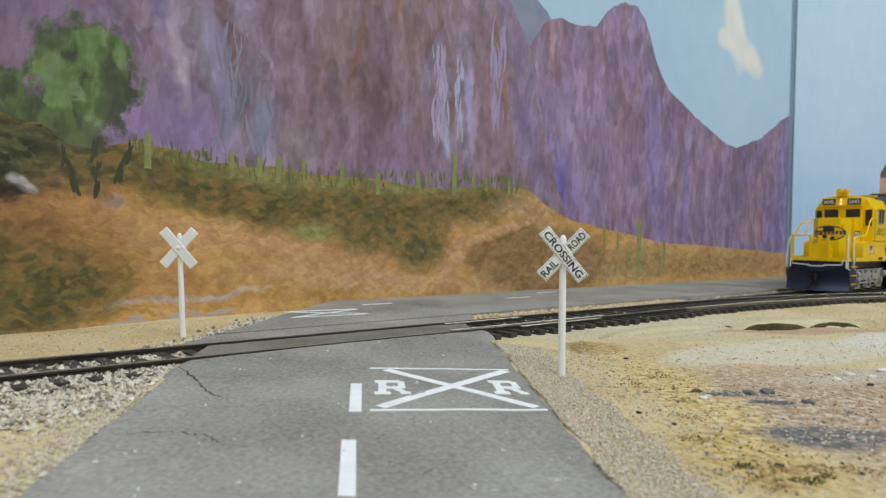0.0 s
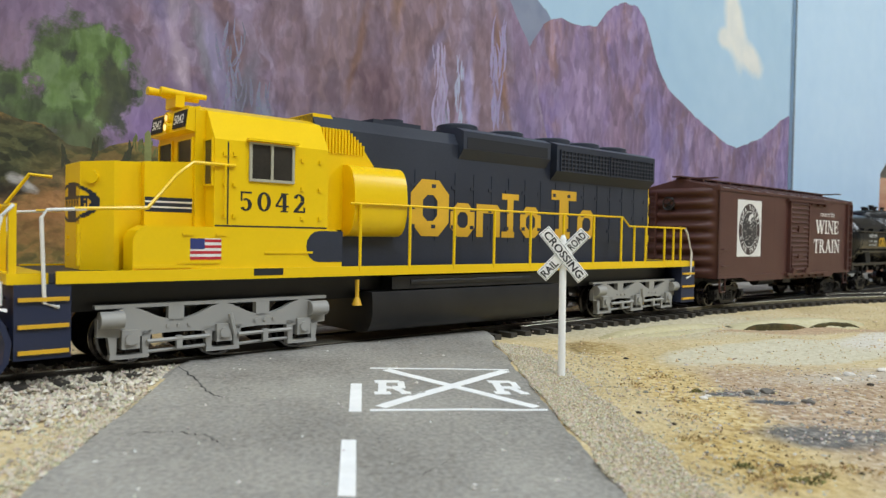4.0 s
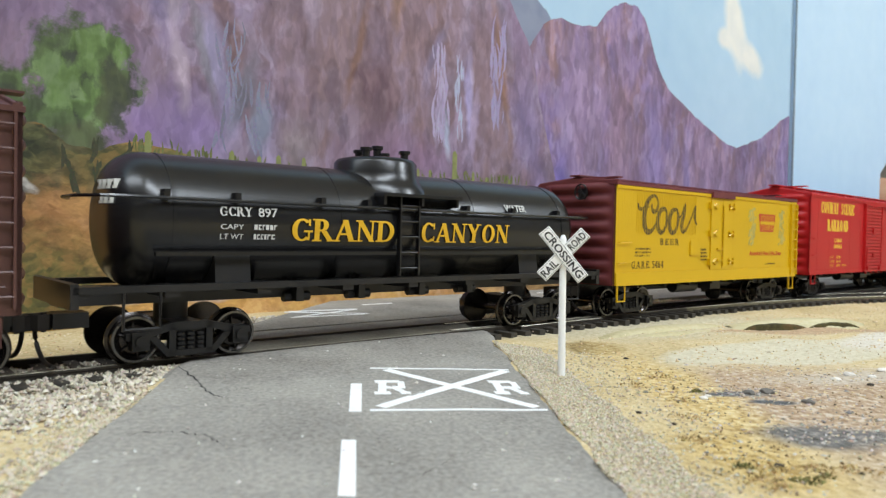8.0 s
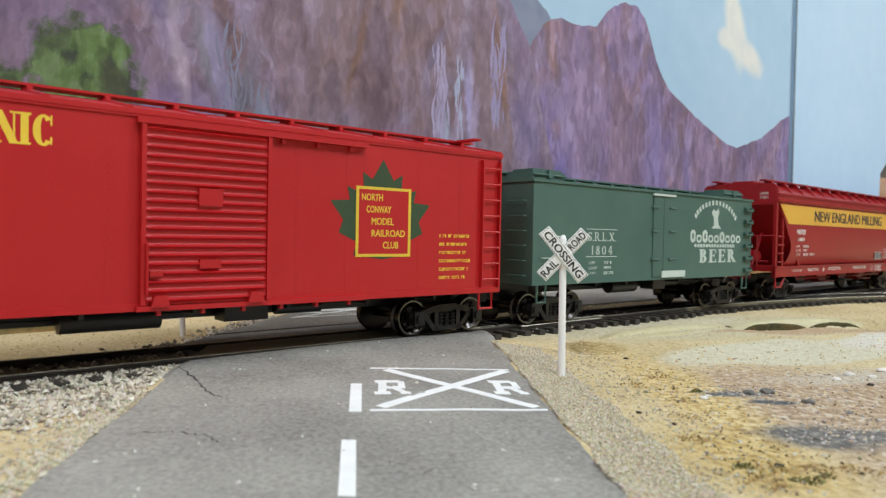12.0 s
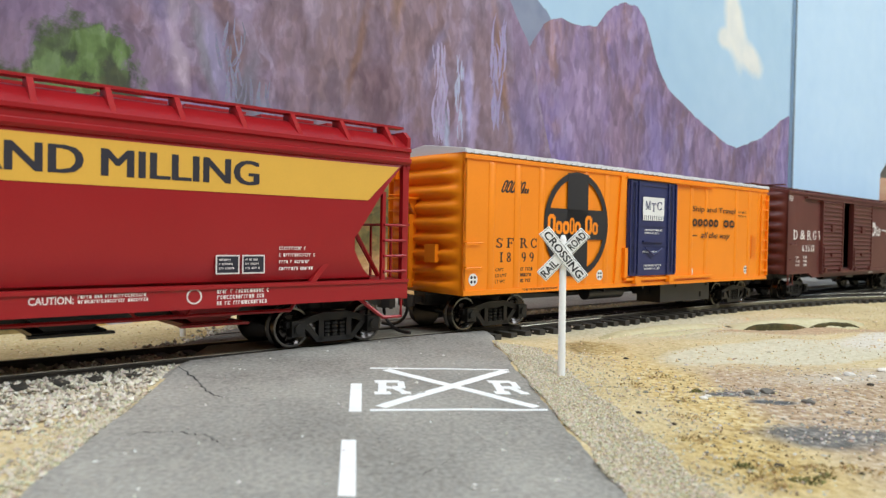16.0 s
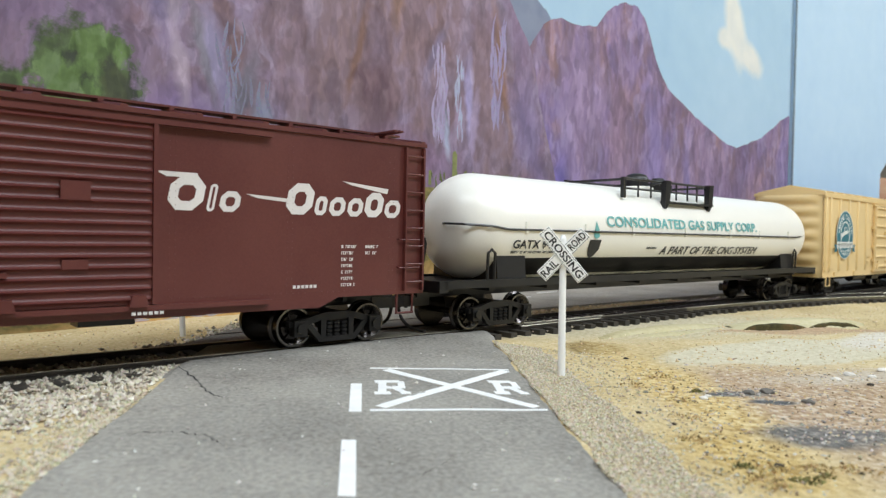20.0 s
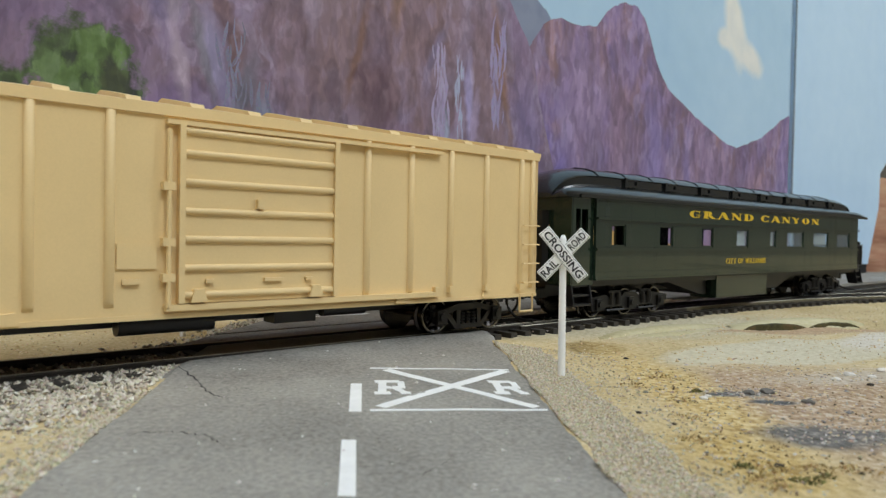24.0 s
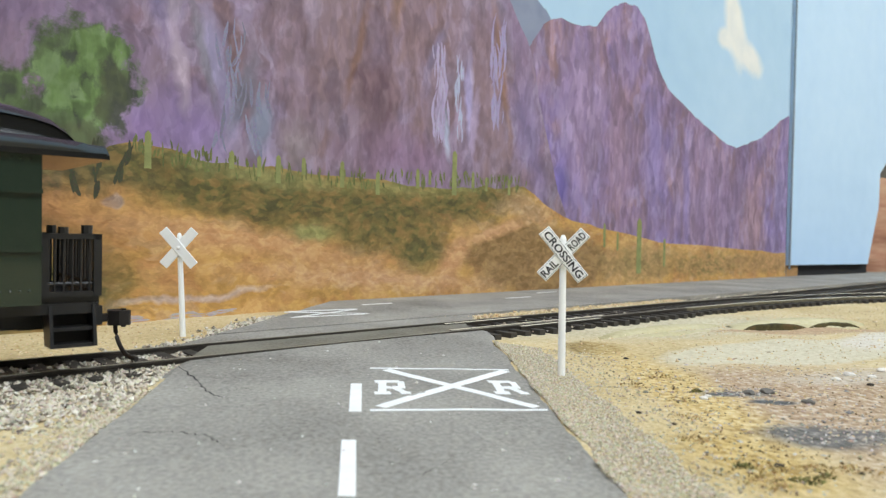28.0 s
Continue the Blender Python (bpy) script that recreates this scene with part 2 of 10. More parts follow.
# serif capitals as strokes: S stem, T thin stem, D diagonal, d thin diagonal, B bar, E bar with an end serif, A arc; the first entry is the width
SERIF = {
    "A": (0.86, ("d", 0.10, 0, 0.43, 1), ("D", 0.43, 1, 0.74, 0), ("B", 0.24, 0.62, 0.34), ("F", 0.10), ("F", 0.76)),
    "B": (0.72, ("S", 0.16), ("A", 0.34, 0.755, 0.24, 0.245, -90, 90), ("A", 0.34, 0.27, 0.30, 0.27, -90, 90), ("B", 0.1, 0.4, 0.95), ("B", 0.1, 0.4, 0.5), ("B", 0.1, 0.4, 0.05)),
    "C": (0.80, ("A", 0.46, 0.5, 0.40, 0.5, 45, 315), ("T", 0.74, 0.66, 0.98), ("T", 0.74, 0.06, 0.30)),
    "D": (0.84, ("S", 0.16), ("A", 0.36, 0.5, 0.42, 0.5, -90, 90), ("B", 0.1, 0.4, 0.95), ("B", 0.1, 0.4, 0.05)),
    "E": (0.72, ("S", 0.16), ("E", 0.1, 0.66, 0.95, -1), ("E", 0.1, 0.68, 0.05, 1), ("B", 0.1, 0.48, 0.52), ("T", 0.48, 0.4, 0.64)),
    "F": (0.68, ("S", 0.16), ("E", 0.1, 0.64, 0.95, -1), ("B", 0.1, 0.46, 0.5), ("T", 0.46, 0.38, 0.62)),
    "G": (0.84, ("A", 0.46, 0.5, 0.40, 0.5, 45, 315), ("T", 0.74, 0.68, 0.98), ("T", 0.72, 0.04, 0.44), ("B", 0.52, 0.86, 0.44)),
    "I": (0.34, ("S", 0.17)),
    "L": (0.68, ("S", 0.16), ("E", 0.1, 0.64, 0.05, 1)),
    "M": (1.06, ("T", 0.14, 0, 1), ("D", 0.16, 1, 0.52, 0.05), ("d", 0.52, 0.05, 0.86, 1), ("S", 0.9), ("F", 0.14)),
    "N": (0.86, ("T", 0.14, 0, 1), ("D", 0.14, 1, 0.72, 0), ("T", 0.72, 0, 1), ("F", 0.14), ("f", 0.72), ("f", 0.12)),
    "O": (0.88, ("A", 0.44, 0.5, 0.40, 0.5, 0, 360)),
    "R": (0.80, ("S", 0.16), ("A", 0.34, 0.73, 0.26, 0.27, -90, 90), ("B", 0.1, 0.4, 0.95), ("B", 0.1, 0.4, 0.49), ("D", 0.40, 0.48, 0.70, 0.02), ("F", 0.72)),
    "S": (0.66, ("A", 0.33, 0.74, 0.26, 0.26, 35, 270), ("A", 0.33, 0.26, 0.28, 0.26, -145, 90), ("T", 0.58, 0.72, 0.96), ("T", 0.08, 0.04, 0.30)),
    "T": (0.76, ("S", 0.38), ("E", 0.04, 0.72, 0.95, -1), ("T", 0.07, 0.72, 0.96)),
    "V": (0.84, ("D", 0.12, 1, 0.42, 0), ("d", 0.42, 0, 0.72, 1), ("f", 0.12), ("f", 0.72)),
    "W": (1.20, ("D", 0.12, 1, 0.38, 0), ("d", 0.38, 0, 0.60, 0.96), ("D", 0.60, 0.96, 0.84, 0), ("d", 0.84, 0, 1.08, 1), ("f", 0.12), ("f", 0.6), ("f", 1.08)),
    "P": (0.74, ("S", 0.16), ("A", 0.34, 0.72, 0.27, 0.28, -90, 90), ("B", 0.1, 0.4, 0.95), ("B", 0.1, 0.4, 0.47)),
    "X": (0.84, ("D", 0.14, 1, 0.68, 0), ("d", 0.66, 1, 0.14, 0), ("F", 0.14), ("F", 0.68), ("f", 0.14), ("f", 0.66)),
    "0": (0.70, ("A", 0.35, 0.5, 0.31, 0.5, 0, 360)),
    "1": (0.40, ("S", 0.20)),
    "2": (0.66, ("A", 0.32, 0.72, 0.26, 0.28, -30, 170), ("D", 0.50, 0.58, 0.16, 0.08), ("E", 0.06, 0.62, 0.05, 1)),
    "3": (0.64, ("A", 0.30, 0.745, 0.25, 0.255, -90, 150), ("A", 0.30, 0.27, 0.28, 0.27, -150, 90)),
    "4": (0.70, ("S", 0.46), ("d", 0.42, 1, 0.08, 0.34), ("B", 0.04, 0.66, 0.31)),
    "5": (0.64, ("A", 0.31, 0.32, 0.27, 0.32, -150, 120), ("T", 0.12, 0.5, 1), ("B", 0.1, 0.56, 0.94)),
    "6": (0.66, ("A", 0.33, 0.31, 0.28, 0.31, 0, 360), ("A", 0.42, 0.5, 0.37, 0.5, 95, 200)),
    "8": (0.64, ("A", 0.32, 0.75, 0.24, 0.25, 0, 360), ("A", 0.32, 0.26, 0.28, 0.26, 0, 360)),
    "9": (0.66, ("A", 0.33, 0.69, 0.28, 0.31, 0, 360), ("A", 0.24, 0.5, 0.37, 0.5, -85, 20)),
    ".": (0.22, ("B", 0.04, 0.2, 0.05)),
    "Y": (0.80, ("D", 0.12, 1, 0.40, 0.46), ("d", 0.40, 0.46, 0.68, 1), ("S", 0.40, 0.5), ("f", 0.12), ("f", 0.68)),
}


def serif(text, parent, mat, x0, x1, z0, z1, y, extrude=0.05, fat=0.17, gap=0.06, name="lettering"):
    """Roman capitals with serifs, fitted to a box on a side that faces -y."""
    total = sum(0.4 if ch == " " else SERIF[ch][0] + gap for ch in text) - gap
    kx, kz = (x1 - x0) / total, z1 - z0
    thin = 0.075
    bm = bmesh.new()
    pen = 0.0
    lift = [0]

    def put(poly):
        lift[0] = (lift[0] + 1) % 6
        prism(bm, [(x0 + (pen + u) * kx, z0 + v * kz) for u, v in poly], y - extrude - 0.008 * lift[0], y)

    def rect(a, b, c, d):
        put([(a, c), (b, c), (b, d), (a, d)])
    for ch in text:
        if ch == " ":
            pen += 0.4
            continue
        wide, *strokes = SERIF[ch]
        for k, *v in strokes:
            if k == "S":
                top = v[1] if len(v) > 1 else 1
                rect(v[0] - fat / 2, v[0] + fat / 2, 0, top)
                rect(v[0] - fat / 2 - 0.09, v[0] + fat / 2 + 0.09, 0, 0.075)
                if top == 1:
                    rect(v[0] - fat / 2 - 0.09, v[0] + fat / 2 + 0.09, 0.925, 1)
            elif k == "T":
                rect(v[0] - thin / 2, v[0] + thin / 2, v[1], v[2])
            elif k in "Dd":
                w = (fat if k == "D" else thin + 0.02) * 0.56
                put([(v[0] - w, v[1]), (v[0] + w, v[1]), (v[2] + w, v[3]), (v[2] - w, v[3])])
            elif k == "B":
                rect(v[0], v[1], v[2] - 0.045, v[2] + 0.045)
            elif k == "E":
                rect(v[0], v[1], v[2] - 0.045, v[2] + 0.045)
                rect(v[1] - thin, v[1], *sorted((v[2], v[2] + v[3] * 0.24)))
            elif k in "Ff":
                base = 0 if k == "F" else 0.935
                rect(v[0] - 0.15, v[0] + 0.15, base, base + 0.065)
            else:
                cx, cz, rx, rz, a0, a1 = v
                n = max(6, int(abs(a1 - a0) / 15))
                ring = []
                for i in range(n + 1):
                    t = radians(a0 + (a1 - a0) * i / n)
                    ring.append(((cx + rx * math.cos(t), cz + rz * math.sin(t)), (cx + (rx - fat) * math.cos(t), cz + (rz - 0.09) * math.sin(t))))
                lift[0] = (lift[0] + 1) % 6
                for (p, q), (r, s) in zip(ring, ring[1:]):
                    lift[0] -= 1
                    put([p, r, s, q])
        pen += wide + gap
    return part(name, bm, mat, parent)


def plain_glyphs(n, parent, mat, x0, x1, z0, z1, y, gap=0.22, hole=True, name="lettering", slope=0.0, extrude=0.05, tall=(), kinds=""):
    """A run of plain block shapes in place of a name or an unreadable line: o a thick band, n an arch, l a bar."""
    bm = bmesh.new()
    w = (x1 - x0) / (n - gap)
    for i in range(n):
        a, b = x0 + i * w, x0 + i * w + w * (1 - gap)
        h = z1 if not tall else z0 + (z1 - z0) * tall[i]
        kind = kinds[i] if kinds else "o"
        t = min((b - a) * 0.33, (h - z0) * 0.27)
        if not hole or t < 0.1:
            box(bm, a, b, y - extrude, y, z0, h)
        elif kind == "o":
            k = min(b - a, h - z0) * 0.28
            def oct_(p, q, r, s, c):
                return [(p + c, r), (q - c, r), (q, r + c), (q, s - c), (q - c, s), (p + c, s), (p, s - c), (p, r + c)]
            hoop(bm, oct_(a, b, z0, h, k), oct_(a + t, b - t, z0 + t, h - t, k * 0.4), y - extrude, y)
        elif kind == "n":
            prism(bm, [(a, z0), (a, h), (b - t * 0.5, h), (b, h - t * 0.5), (b, z0), (b - t, z0), (b - t, h - t), (a + t, h - t), (a + t, z0)], y - extrude, y)
        elif kind == "I":
            u, m = t * 0.75, (a + b) / 2
            prism(bm, [(a, z0), (b - u, z0), (b - u, z0 + u), (m + t * 0.55, z0 + u), (m + t * 0.55, h - u), (b, h - u), (b, h), (a, h), (a, h - u), (m - t * 0.55, h - u), (m - t * 0.55, z0 + u), (a, z0 + u)], y - extrude, y)
        else:
            m = (a + b) / 2
            prism(bm, [(m - t * 0.9, z0), (m - t * 0.6, z0 + t * 0.6), (m - t * 0.6, h), (m + t * 0.6, h), (m + t * 0.6, z0 + t * 0.6), (m + t * 0.9, z0)], y - extrude, y)
    if slope:
        for v in bm.verts:
            v.co.x += (v.co.z - z0) * slope
    return part(name, bm, mat, parent)


def small_print(lines, parent, mat, x0, z1, y, seed, pitch=1.9, h=0.9, width=9.0):
    """Unreadable small print: rows of thin plain bars, set close like characters."""
    rnd = random.Random(seed)
    bm = bmesh.new()
    for i in range(lines):
        x = x0
        end = x0 + width * rnd.uniform(0.7, 1)
        zt = z1 - i * pitch
        while x < end:
            w = h * rnd.uniform(0.45, 0.75)
            hole = rnd.choice((0, 1, 2))
            if hole == 0:
                box(bm, x, x + w, y - 0.04, y, zt - h, zt)
            else:
                box(bm, x, x + w * 0.36, y - 0.04, y, zt - h, zt)
                for k in ((0.0, 0.26), (0.74, 1.0))[:hole]:
                    box(bm, x + w * 0.36, x + w, y - 0.04, y, zt - h * k[1], zt - h * k[0])
            x += w + h * (0.22 if rnd.random() > 0.14 else 0.9)
    return part("small_print", bm, mat, parent)


def load_stencil(parent, mat, x, xn, z, y, seed, pitch=1.9, h=1.0):
    """Three lines of load data: short words, then plain bars for the figures."""
    for i, (txt, w) in enumerate((("CAPY", 3.6), ("LD LMT", 4.8), ("LT WT", 4.2))):
        words(txt, parent, mat, x, x + w * h, z - i * pitch - h, z - i * pitch, y, 0.0)
        small_print(1, parent, mat, xn, z - i * pitch, y, seed + i, pitch, h, 5.6 * h)


# ---------------------------------------------------------------- setting: room, bench, ground
M_WALL = paint("room_wall_paint", (214, 208, 198), 0.9, vary=0.04, scale=2, fine=300, bump=0.05)
M_CEIL = paint("ceiling_paint", (232, 230, 224), 0.9, vary=0.03, scale=2, fine=300, bump=0.05)
M_FLOOR = paint("floor_carpet", (92, 88, 84), 0.95, vary=0.2, scale=8, fine=500)


def soil_mat(name, base, spots, flat=None, ragged=70, grain=700, warp=0.0, stretch=(1, 1, 1), cover=1.0, streaks=(), dabs=(), tone=0.0):
    """Sand with stains of other soils: each spot is an ellipse with a ragged edge (x, y, rx, ry, turn, colours, edge)."""
    m = flat or blend_mat(name, base, scales=(26, 900), weights=(0.5, 0.5), bump=0.9, bump_scale=1500, bump_dist=0.0006)
    wall = flat is not None      # a painted wall: spots lie in x and z
    nt = m.node_tree
    N, L = nt.nodes, nt.links
    bsdf = N["Principled BSDF"]
    col = bsdf.inputs["Base Color"].links[0].from_socket
    tc = N.new("ShaderNodeTexCoord")
    rag = N.new("ShaderNodeTexNoise")
    rag.inputs["Scale"].default_value, rag.inputs["Detail"].default_value, rag.inputs["Roughness"].default_value = ragged, 8, 0.65
    fine = N.new("ShaderNodeTexNoise")
    fine.inputs["Scale"].default_value, fine.inputs["Detail"].default_value = grain, 4
    place = tc.outputs["Object"]
    if warp:      # brush marks: the spots' outlines wander
        for sc, am in ((38, warp), (150, warp * 0.45)):
            wn, sub, mul, add = N.new("ShaderNodeTexNoise"), N.new("ShaderNodeVectorMath"), N.new("ShaderNodeVectorMath"), N.new("ShaderNodeVectorMath")
            wn.inputs["Scale"].default_value, wn.inputs["Detail"].default_value = sc, 3
            sub.operation, mul.operation, add.operation = "SUBTRACT", "MULTIPLY", "ADD"
            sub.inputs[1].default_value = (0.5, 0.5, 0.5)
            mul.inputs[1].default_value = (am * MM, 0, am * 1.6 * MM)
            L.new(tc.outputs["Object"], wn.inputs["Vector"])
            L.new(wn.outputs["Color"], sub.inputs[0])
            L.new(sub.outputs[0], mul.inputs[0])
            L.new(place, add.inputs[0])
            L.new(mul.outputs[0], add.inputs[1])
            place = add.outputs[0]
    brush = N.new("ShaderNodeMapping")
    brush.inputs["Scale"].default_value = stretch
    L.new(place, brush.inputs["Vector"])
    for n in (rag, fine):
        L.new(brush.outputs["Vector"], n.inputs["Vector"])
    shade = fine.outputs["Fac"]

    def dab_layer(scale, long, shift):
        """Soft-edged brush dabs: a random value for each, blended into its neighbours."""
        mp, nz, add, vo, sep = N.new("ShaderNodeMapping"), N.new("ShaderNodeTexNoise"), N.new("ShaderNodeMix"), N.new("ShaderNodeTexVoronoi"), N.new("ShaderNodeSeparateColor")
        mp.inputs["Scale"].default_value, mp.inputs["Location"].default_value = (1.0, 0.0, long), (shift, 0, shift * 0.6)
        nz.inputs["Scale"].default_value, nz.inputs["Detail"].default_value = scale * 0.5, 3
        add.data_type, add.blend_type = "VECTOR", "MIX"
        add.inputs["Factor"].default_value = 2.2 / scale
        vo.feature = "SMOOTH_F1"
        vo.inputs["Scale"].default_value, vo.inputs["Smoothness"].default_value = scale, 0.45
        L.new(place, mp.inputs["Vector"])
        L.new(mp.outputs["Vector"], nz.inputs["Vector"])
        L.new(mp.outputs["Vector"], add.inputs[4])
        L.new(nz.outputs["Color"], add.inputs[5])
        L.new(add.outputs[1], vo.inputs["Vector"])
        L.new(vo.outputs["Color"], sep.inputs["Color"])
        return sep.outputs["Red"]
    if wall and dabs:
        big = dab_layer(dabs[0], dabs[1], 3.1)
        mul = N.new("ShaderNodeMath")
        mul.operation = "MULTIPLY_ADD"
        L.new(big, mul.inputs[0])
        mul.inputs[1].default_value = 0.42
        half = N.new("ShaderNodeMath")
        half.operation = "MULTIPLY"
        half.inputs[1].default_value = 0.58
        L.new(shade, half.inputs[0])
        L.new(half.outputs[0], mul.inputs[2])
        shade = mul.outputs[0]
    for seed, sc, lo, hi, cc, most in streaks:
        mp, n, rp, mx = N.new("ShaderNodeMapping"), N.new("ShaderNodeTexNoise"), N.new("ShaderNodeMapRange"), N.new("ShaderNodeMix")
        mp.inputs["Location"].default_value = (seed, seed * 0.37, seed * 0.71)
        n.inputs["Scale"].default_value, n.inputs["Detail"].default_value, n.inputs["Distortion"].default_value = sc, 4, 0.4
        rp.inputs["From Min"].default_value, rp.inputs["From Max"].default_value, rp.inputs["To Max"].default_value = lo, hi, most
        mx.data_type = "RGBA"
        mx.inputs["B"].default_value = rgb(cc)
        L.new(brush.outputs["Vector"], mp.inputs["Vector"])
        L.new(mp.outputs["Vector"], n.inputs["Vector"])
        L.new(n.outputs["Fac"], rp.inputs["Value"])
        L.new(rp.outputs["Result"], mx.inputs["Factor"])
        L.new(col, mx.inputs["A"])
        col = mx.outputs["Result"]
    for x, y, rx, ry, turn, cols, edge, *wild in spots:
        mp = N.new("ShaderNodeMapping")
        mp.vector_type = "TEXTURE"
        mp.inputs["Location"].default_value = (x * MM, 0, y * MM) if wall else (x * MM, y * MM, 0)
        mp.inputs["Rotation"].default_value = (0, radians(-turn), 0) if wall else (0, 0, radians(turn))
        mp.inputs["Scale"].default_value = (rx * MM, 1, ry * MM) if wall else (rx * MM, ry * MM, 1)
        L.new(place, mp.inputs["Vector"])
        ln = N.new("ShaderNodeVectorMath")
        ln.operation = "LENGTH"
        L.new(mp.outputs["Vector"], ln.inputs[0])
        ad = N.new("ShaderNodeMath")
        ad.operation = "MULTIPLY_ADD"
        L.new(rag.outputs["Fac"], ad.inputs[0])
        ad.inputs[1].default_value = rag_amp = wild[0] if wild else 1.3
        L.new(ln.outputs["Value"], ad.inputs[2])
        rp = N.new("ShaderNodeMapRange")
        rp.inputs["From Min"].default_value, rp.inputs["From Max"].default_value = 1 + rag_amp / 2 - edge, 1 + rag_amp / 2 + edge
        rp.inputs["To Min"].default_value, rp.inputs["To Max"].default_value = cover, 0
        L.new(ad.outputs[0], rp.inputs["Value"])
        ramp = N.new("ShaderNodeValToRGB")
        e = ramp.color_ramp.elements
        while len(e) < len(cols):
            e.new(0.5)
        for k, (el, cc) in enumerate(zip(e, cols)):
            el.position, el.color = 0.34 + 0.32 * k / (len(cols) - 1), rgb(cc)
        L.new(shade, ramp.inputs["Fac"])
        mx = N.new("ShaderNodeMix")
        mx.data_type = "RGBA"
        L.new(rp.outputs["Result"], mx.inputs["Factor"])
        L.new(col, mx.inputs["A"])
        L.new(ramp.outputs["Color"], mx.inputs["B"])
        col = mx.outputs["Result"]
    if wall and dabs and tone:      # lighter and darker loads of the brush, over everything
        for k, (mult, amount) in enumerate(((1.0, tone), (2.6, tone * 0.7))):
            v = dab_layer(dabs[0] * mult, dabs[1], 7.7 + k)
            ramp, mx = N.new("ShaderNodeValToRGB"), N.new("ShaderNodeMix")
            ramp.color_ramp.elements[0].position, ramp.color_ramp.elements[1].position = 0.15, 0.85
            ramp.color_ramp.elements[0].color, ramp.color_ramp.elements[1].color = (0.2, 0.2, 0.2, 1), (0.8, 0.8, 0.8, 1)
            L.new(v, ramp.inputs["Fac"])
            mx.data_type, mx.blend_type = "RGBA", "OVERLAY"
            mx.inputs["Factor"].default_value = amount
            L.new(col, mx.inputs["A"])
            L.new(ramp.outputs["Color"], mx.inputs["B"])
            col = mx.outputs["Result"]
    L.new(col, bsdf.inputs["Base Color"])
    return m


CLAY = [(148, 124, 98), (176, 150, 122), (190, 167, 140), (212, 198, 178)]
M_SAND = soil_mat("desert_sand", [(0.32, (164, 142, 98)), (0.44, (198, 177, 132)), (0.54, (212, 193, 150)), (0.68, (224, 211, 180))], [
    (90, 140, 42, 40, 25, CLAY, 0.25, 0.8),
    (130, 120, 70, 36, 20, CLAY, 0.25, 0.8),
    (80, 246, 70, 26, 24, [(186, 174, 142), (204, 192, 160), (212, 202, 174)], 0.3, 0.8),
    (112, 208, 64, 14.5, 28, [(200, 190, 162), (210, 201, 175), (217, 209, 186)], 0.08, 0.35),
    (180, 243, 66, 18, 28, [(204, 194, 176), (216, 208, 192), (224, 218, 204)], 0.08, 0.3),
    (128, 246, 40, 7, 12, [(176, 148, 118), (200, 174, 142)], 0.2, 0.7),
    (80, 250, 40, 14, 24, [(190, 178, 146), (208, 198, 168), (216, 208, 182)], 0.2, 0.6),
    (42, 197, 9, 8, 20, [(132, 112, 72), (156, 134, 90), (168, 148, 104)], 0.2, 0.8),
    (100, 170, 26, 6, 25, [(184, 168, 146), (208, 196, 178)], 0.4, 1.6),
    (50, 150, 8.5, 46, 4, [(168, 138, 84), (202, 174, 116), (214, 190, 136), (224, 206, 160)], 0.45, 1.3),
    (46, 104, 9, 16, 0, [(160, 132, 78), (196, 168, 108), (216, 192, 136)], 0.45, 1.4),
    (60.5, 145, 6.5, 2.2, 12, [(84, 86, 88), (112, 110, 108), (150, 142, 132)], 0.3, 1.3),
    (65.5, 139.5, 5, 1.7, 5, [(80, 82, 84), (112, 112, 112)], 0.25, 1.0),
    (63, 117.5, 10, 6.5, 14, [(98, 96, 92), (116, 113, 108), (148, 142, 134)], 0.3, 1.2),
    (71.5, 120, 7, 3.2, 0, [(98, 96, 92), (118, 114, 110), (154, 146, 138)], 0.3, 1.3),
])
M_PLASTER = blend_mat("bare_plaster", [(0.35, (164, 152, 112)), (0.5, (194, 184, 146)), (0.65, (206, 197, 164))], scales=(30, 600), weights=(0.6, 0.4), bump=0.25, bump_scale=900)
M_ASPHALT = blend_mat("worn_asphalt", [(0.3, (104, 101, 95)), (0.44, (140, 136, 129)), (0.52, (154, 150, 142)), (0.6, (166, 162, 153)), (0.76, (188, 184, 176))],
                      rough=0.85, scales=(30, 1300), weights=(0.5, 0.5), bump=0.8, bump_scale=1900, bump_dist=0.0003)
M_OLD_ASPHALT = blend_mat("crossing_infill", [(0.35, (104, 100, 88)), (0.5, (128, 124, 112)), (0.7, (146, 142, 128))], scales=(40, 1500), weights=(0.5, 0.5), bump=0.3)
M_MARK = paint("road_marking_paint", (240, 240, 238), 0.7, vary=0.06, scale=300, fine=2500, bump=0.2)
M_CRACK = paint("crack_shadow_gap", (52, 50, 48), 0.95, vary=0.3, scale=200)
M_TIE = paint("black_plastic_tie", (55, 51, 46), 0.7, vary=0.3, scale=150, fine=1800, bump=0.4, dust=(138, 128, 112))
M_RAIL = paint("browned_rail_side", (46, 40, 34), 0.6, vary=0.25, scale=120, fine=1500, dust=(96, 84, 66))
M_SHINE = paint("nickel_rail_top", (168, 160, 140), 0.35, metal=0.85, vary=0.1, scale=80)
M_TOPDARK = paint("dull_rail_top", (116, 110, 96), 0.4, metal=0.5, vary=0.2, scale=80)
M_BRIGHT = paint("bare_nickel_silver", (214, 208, 188), 0.4, metal=0.6, vary=0.08, scale=90)
M_WHITE = paint("white_plastic", (250, 250, 247), 0.5, vary=0.04, scale=200, bump=0.03)
M_INK = paint("black_ink", (28, 28, 30), 0.6, vary=0.1)


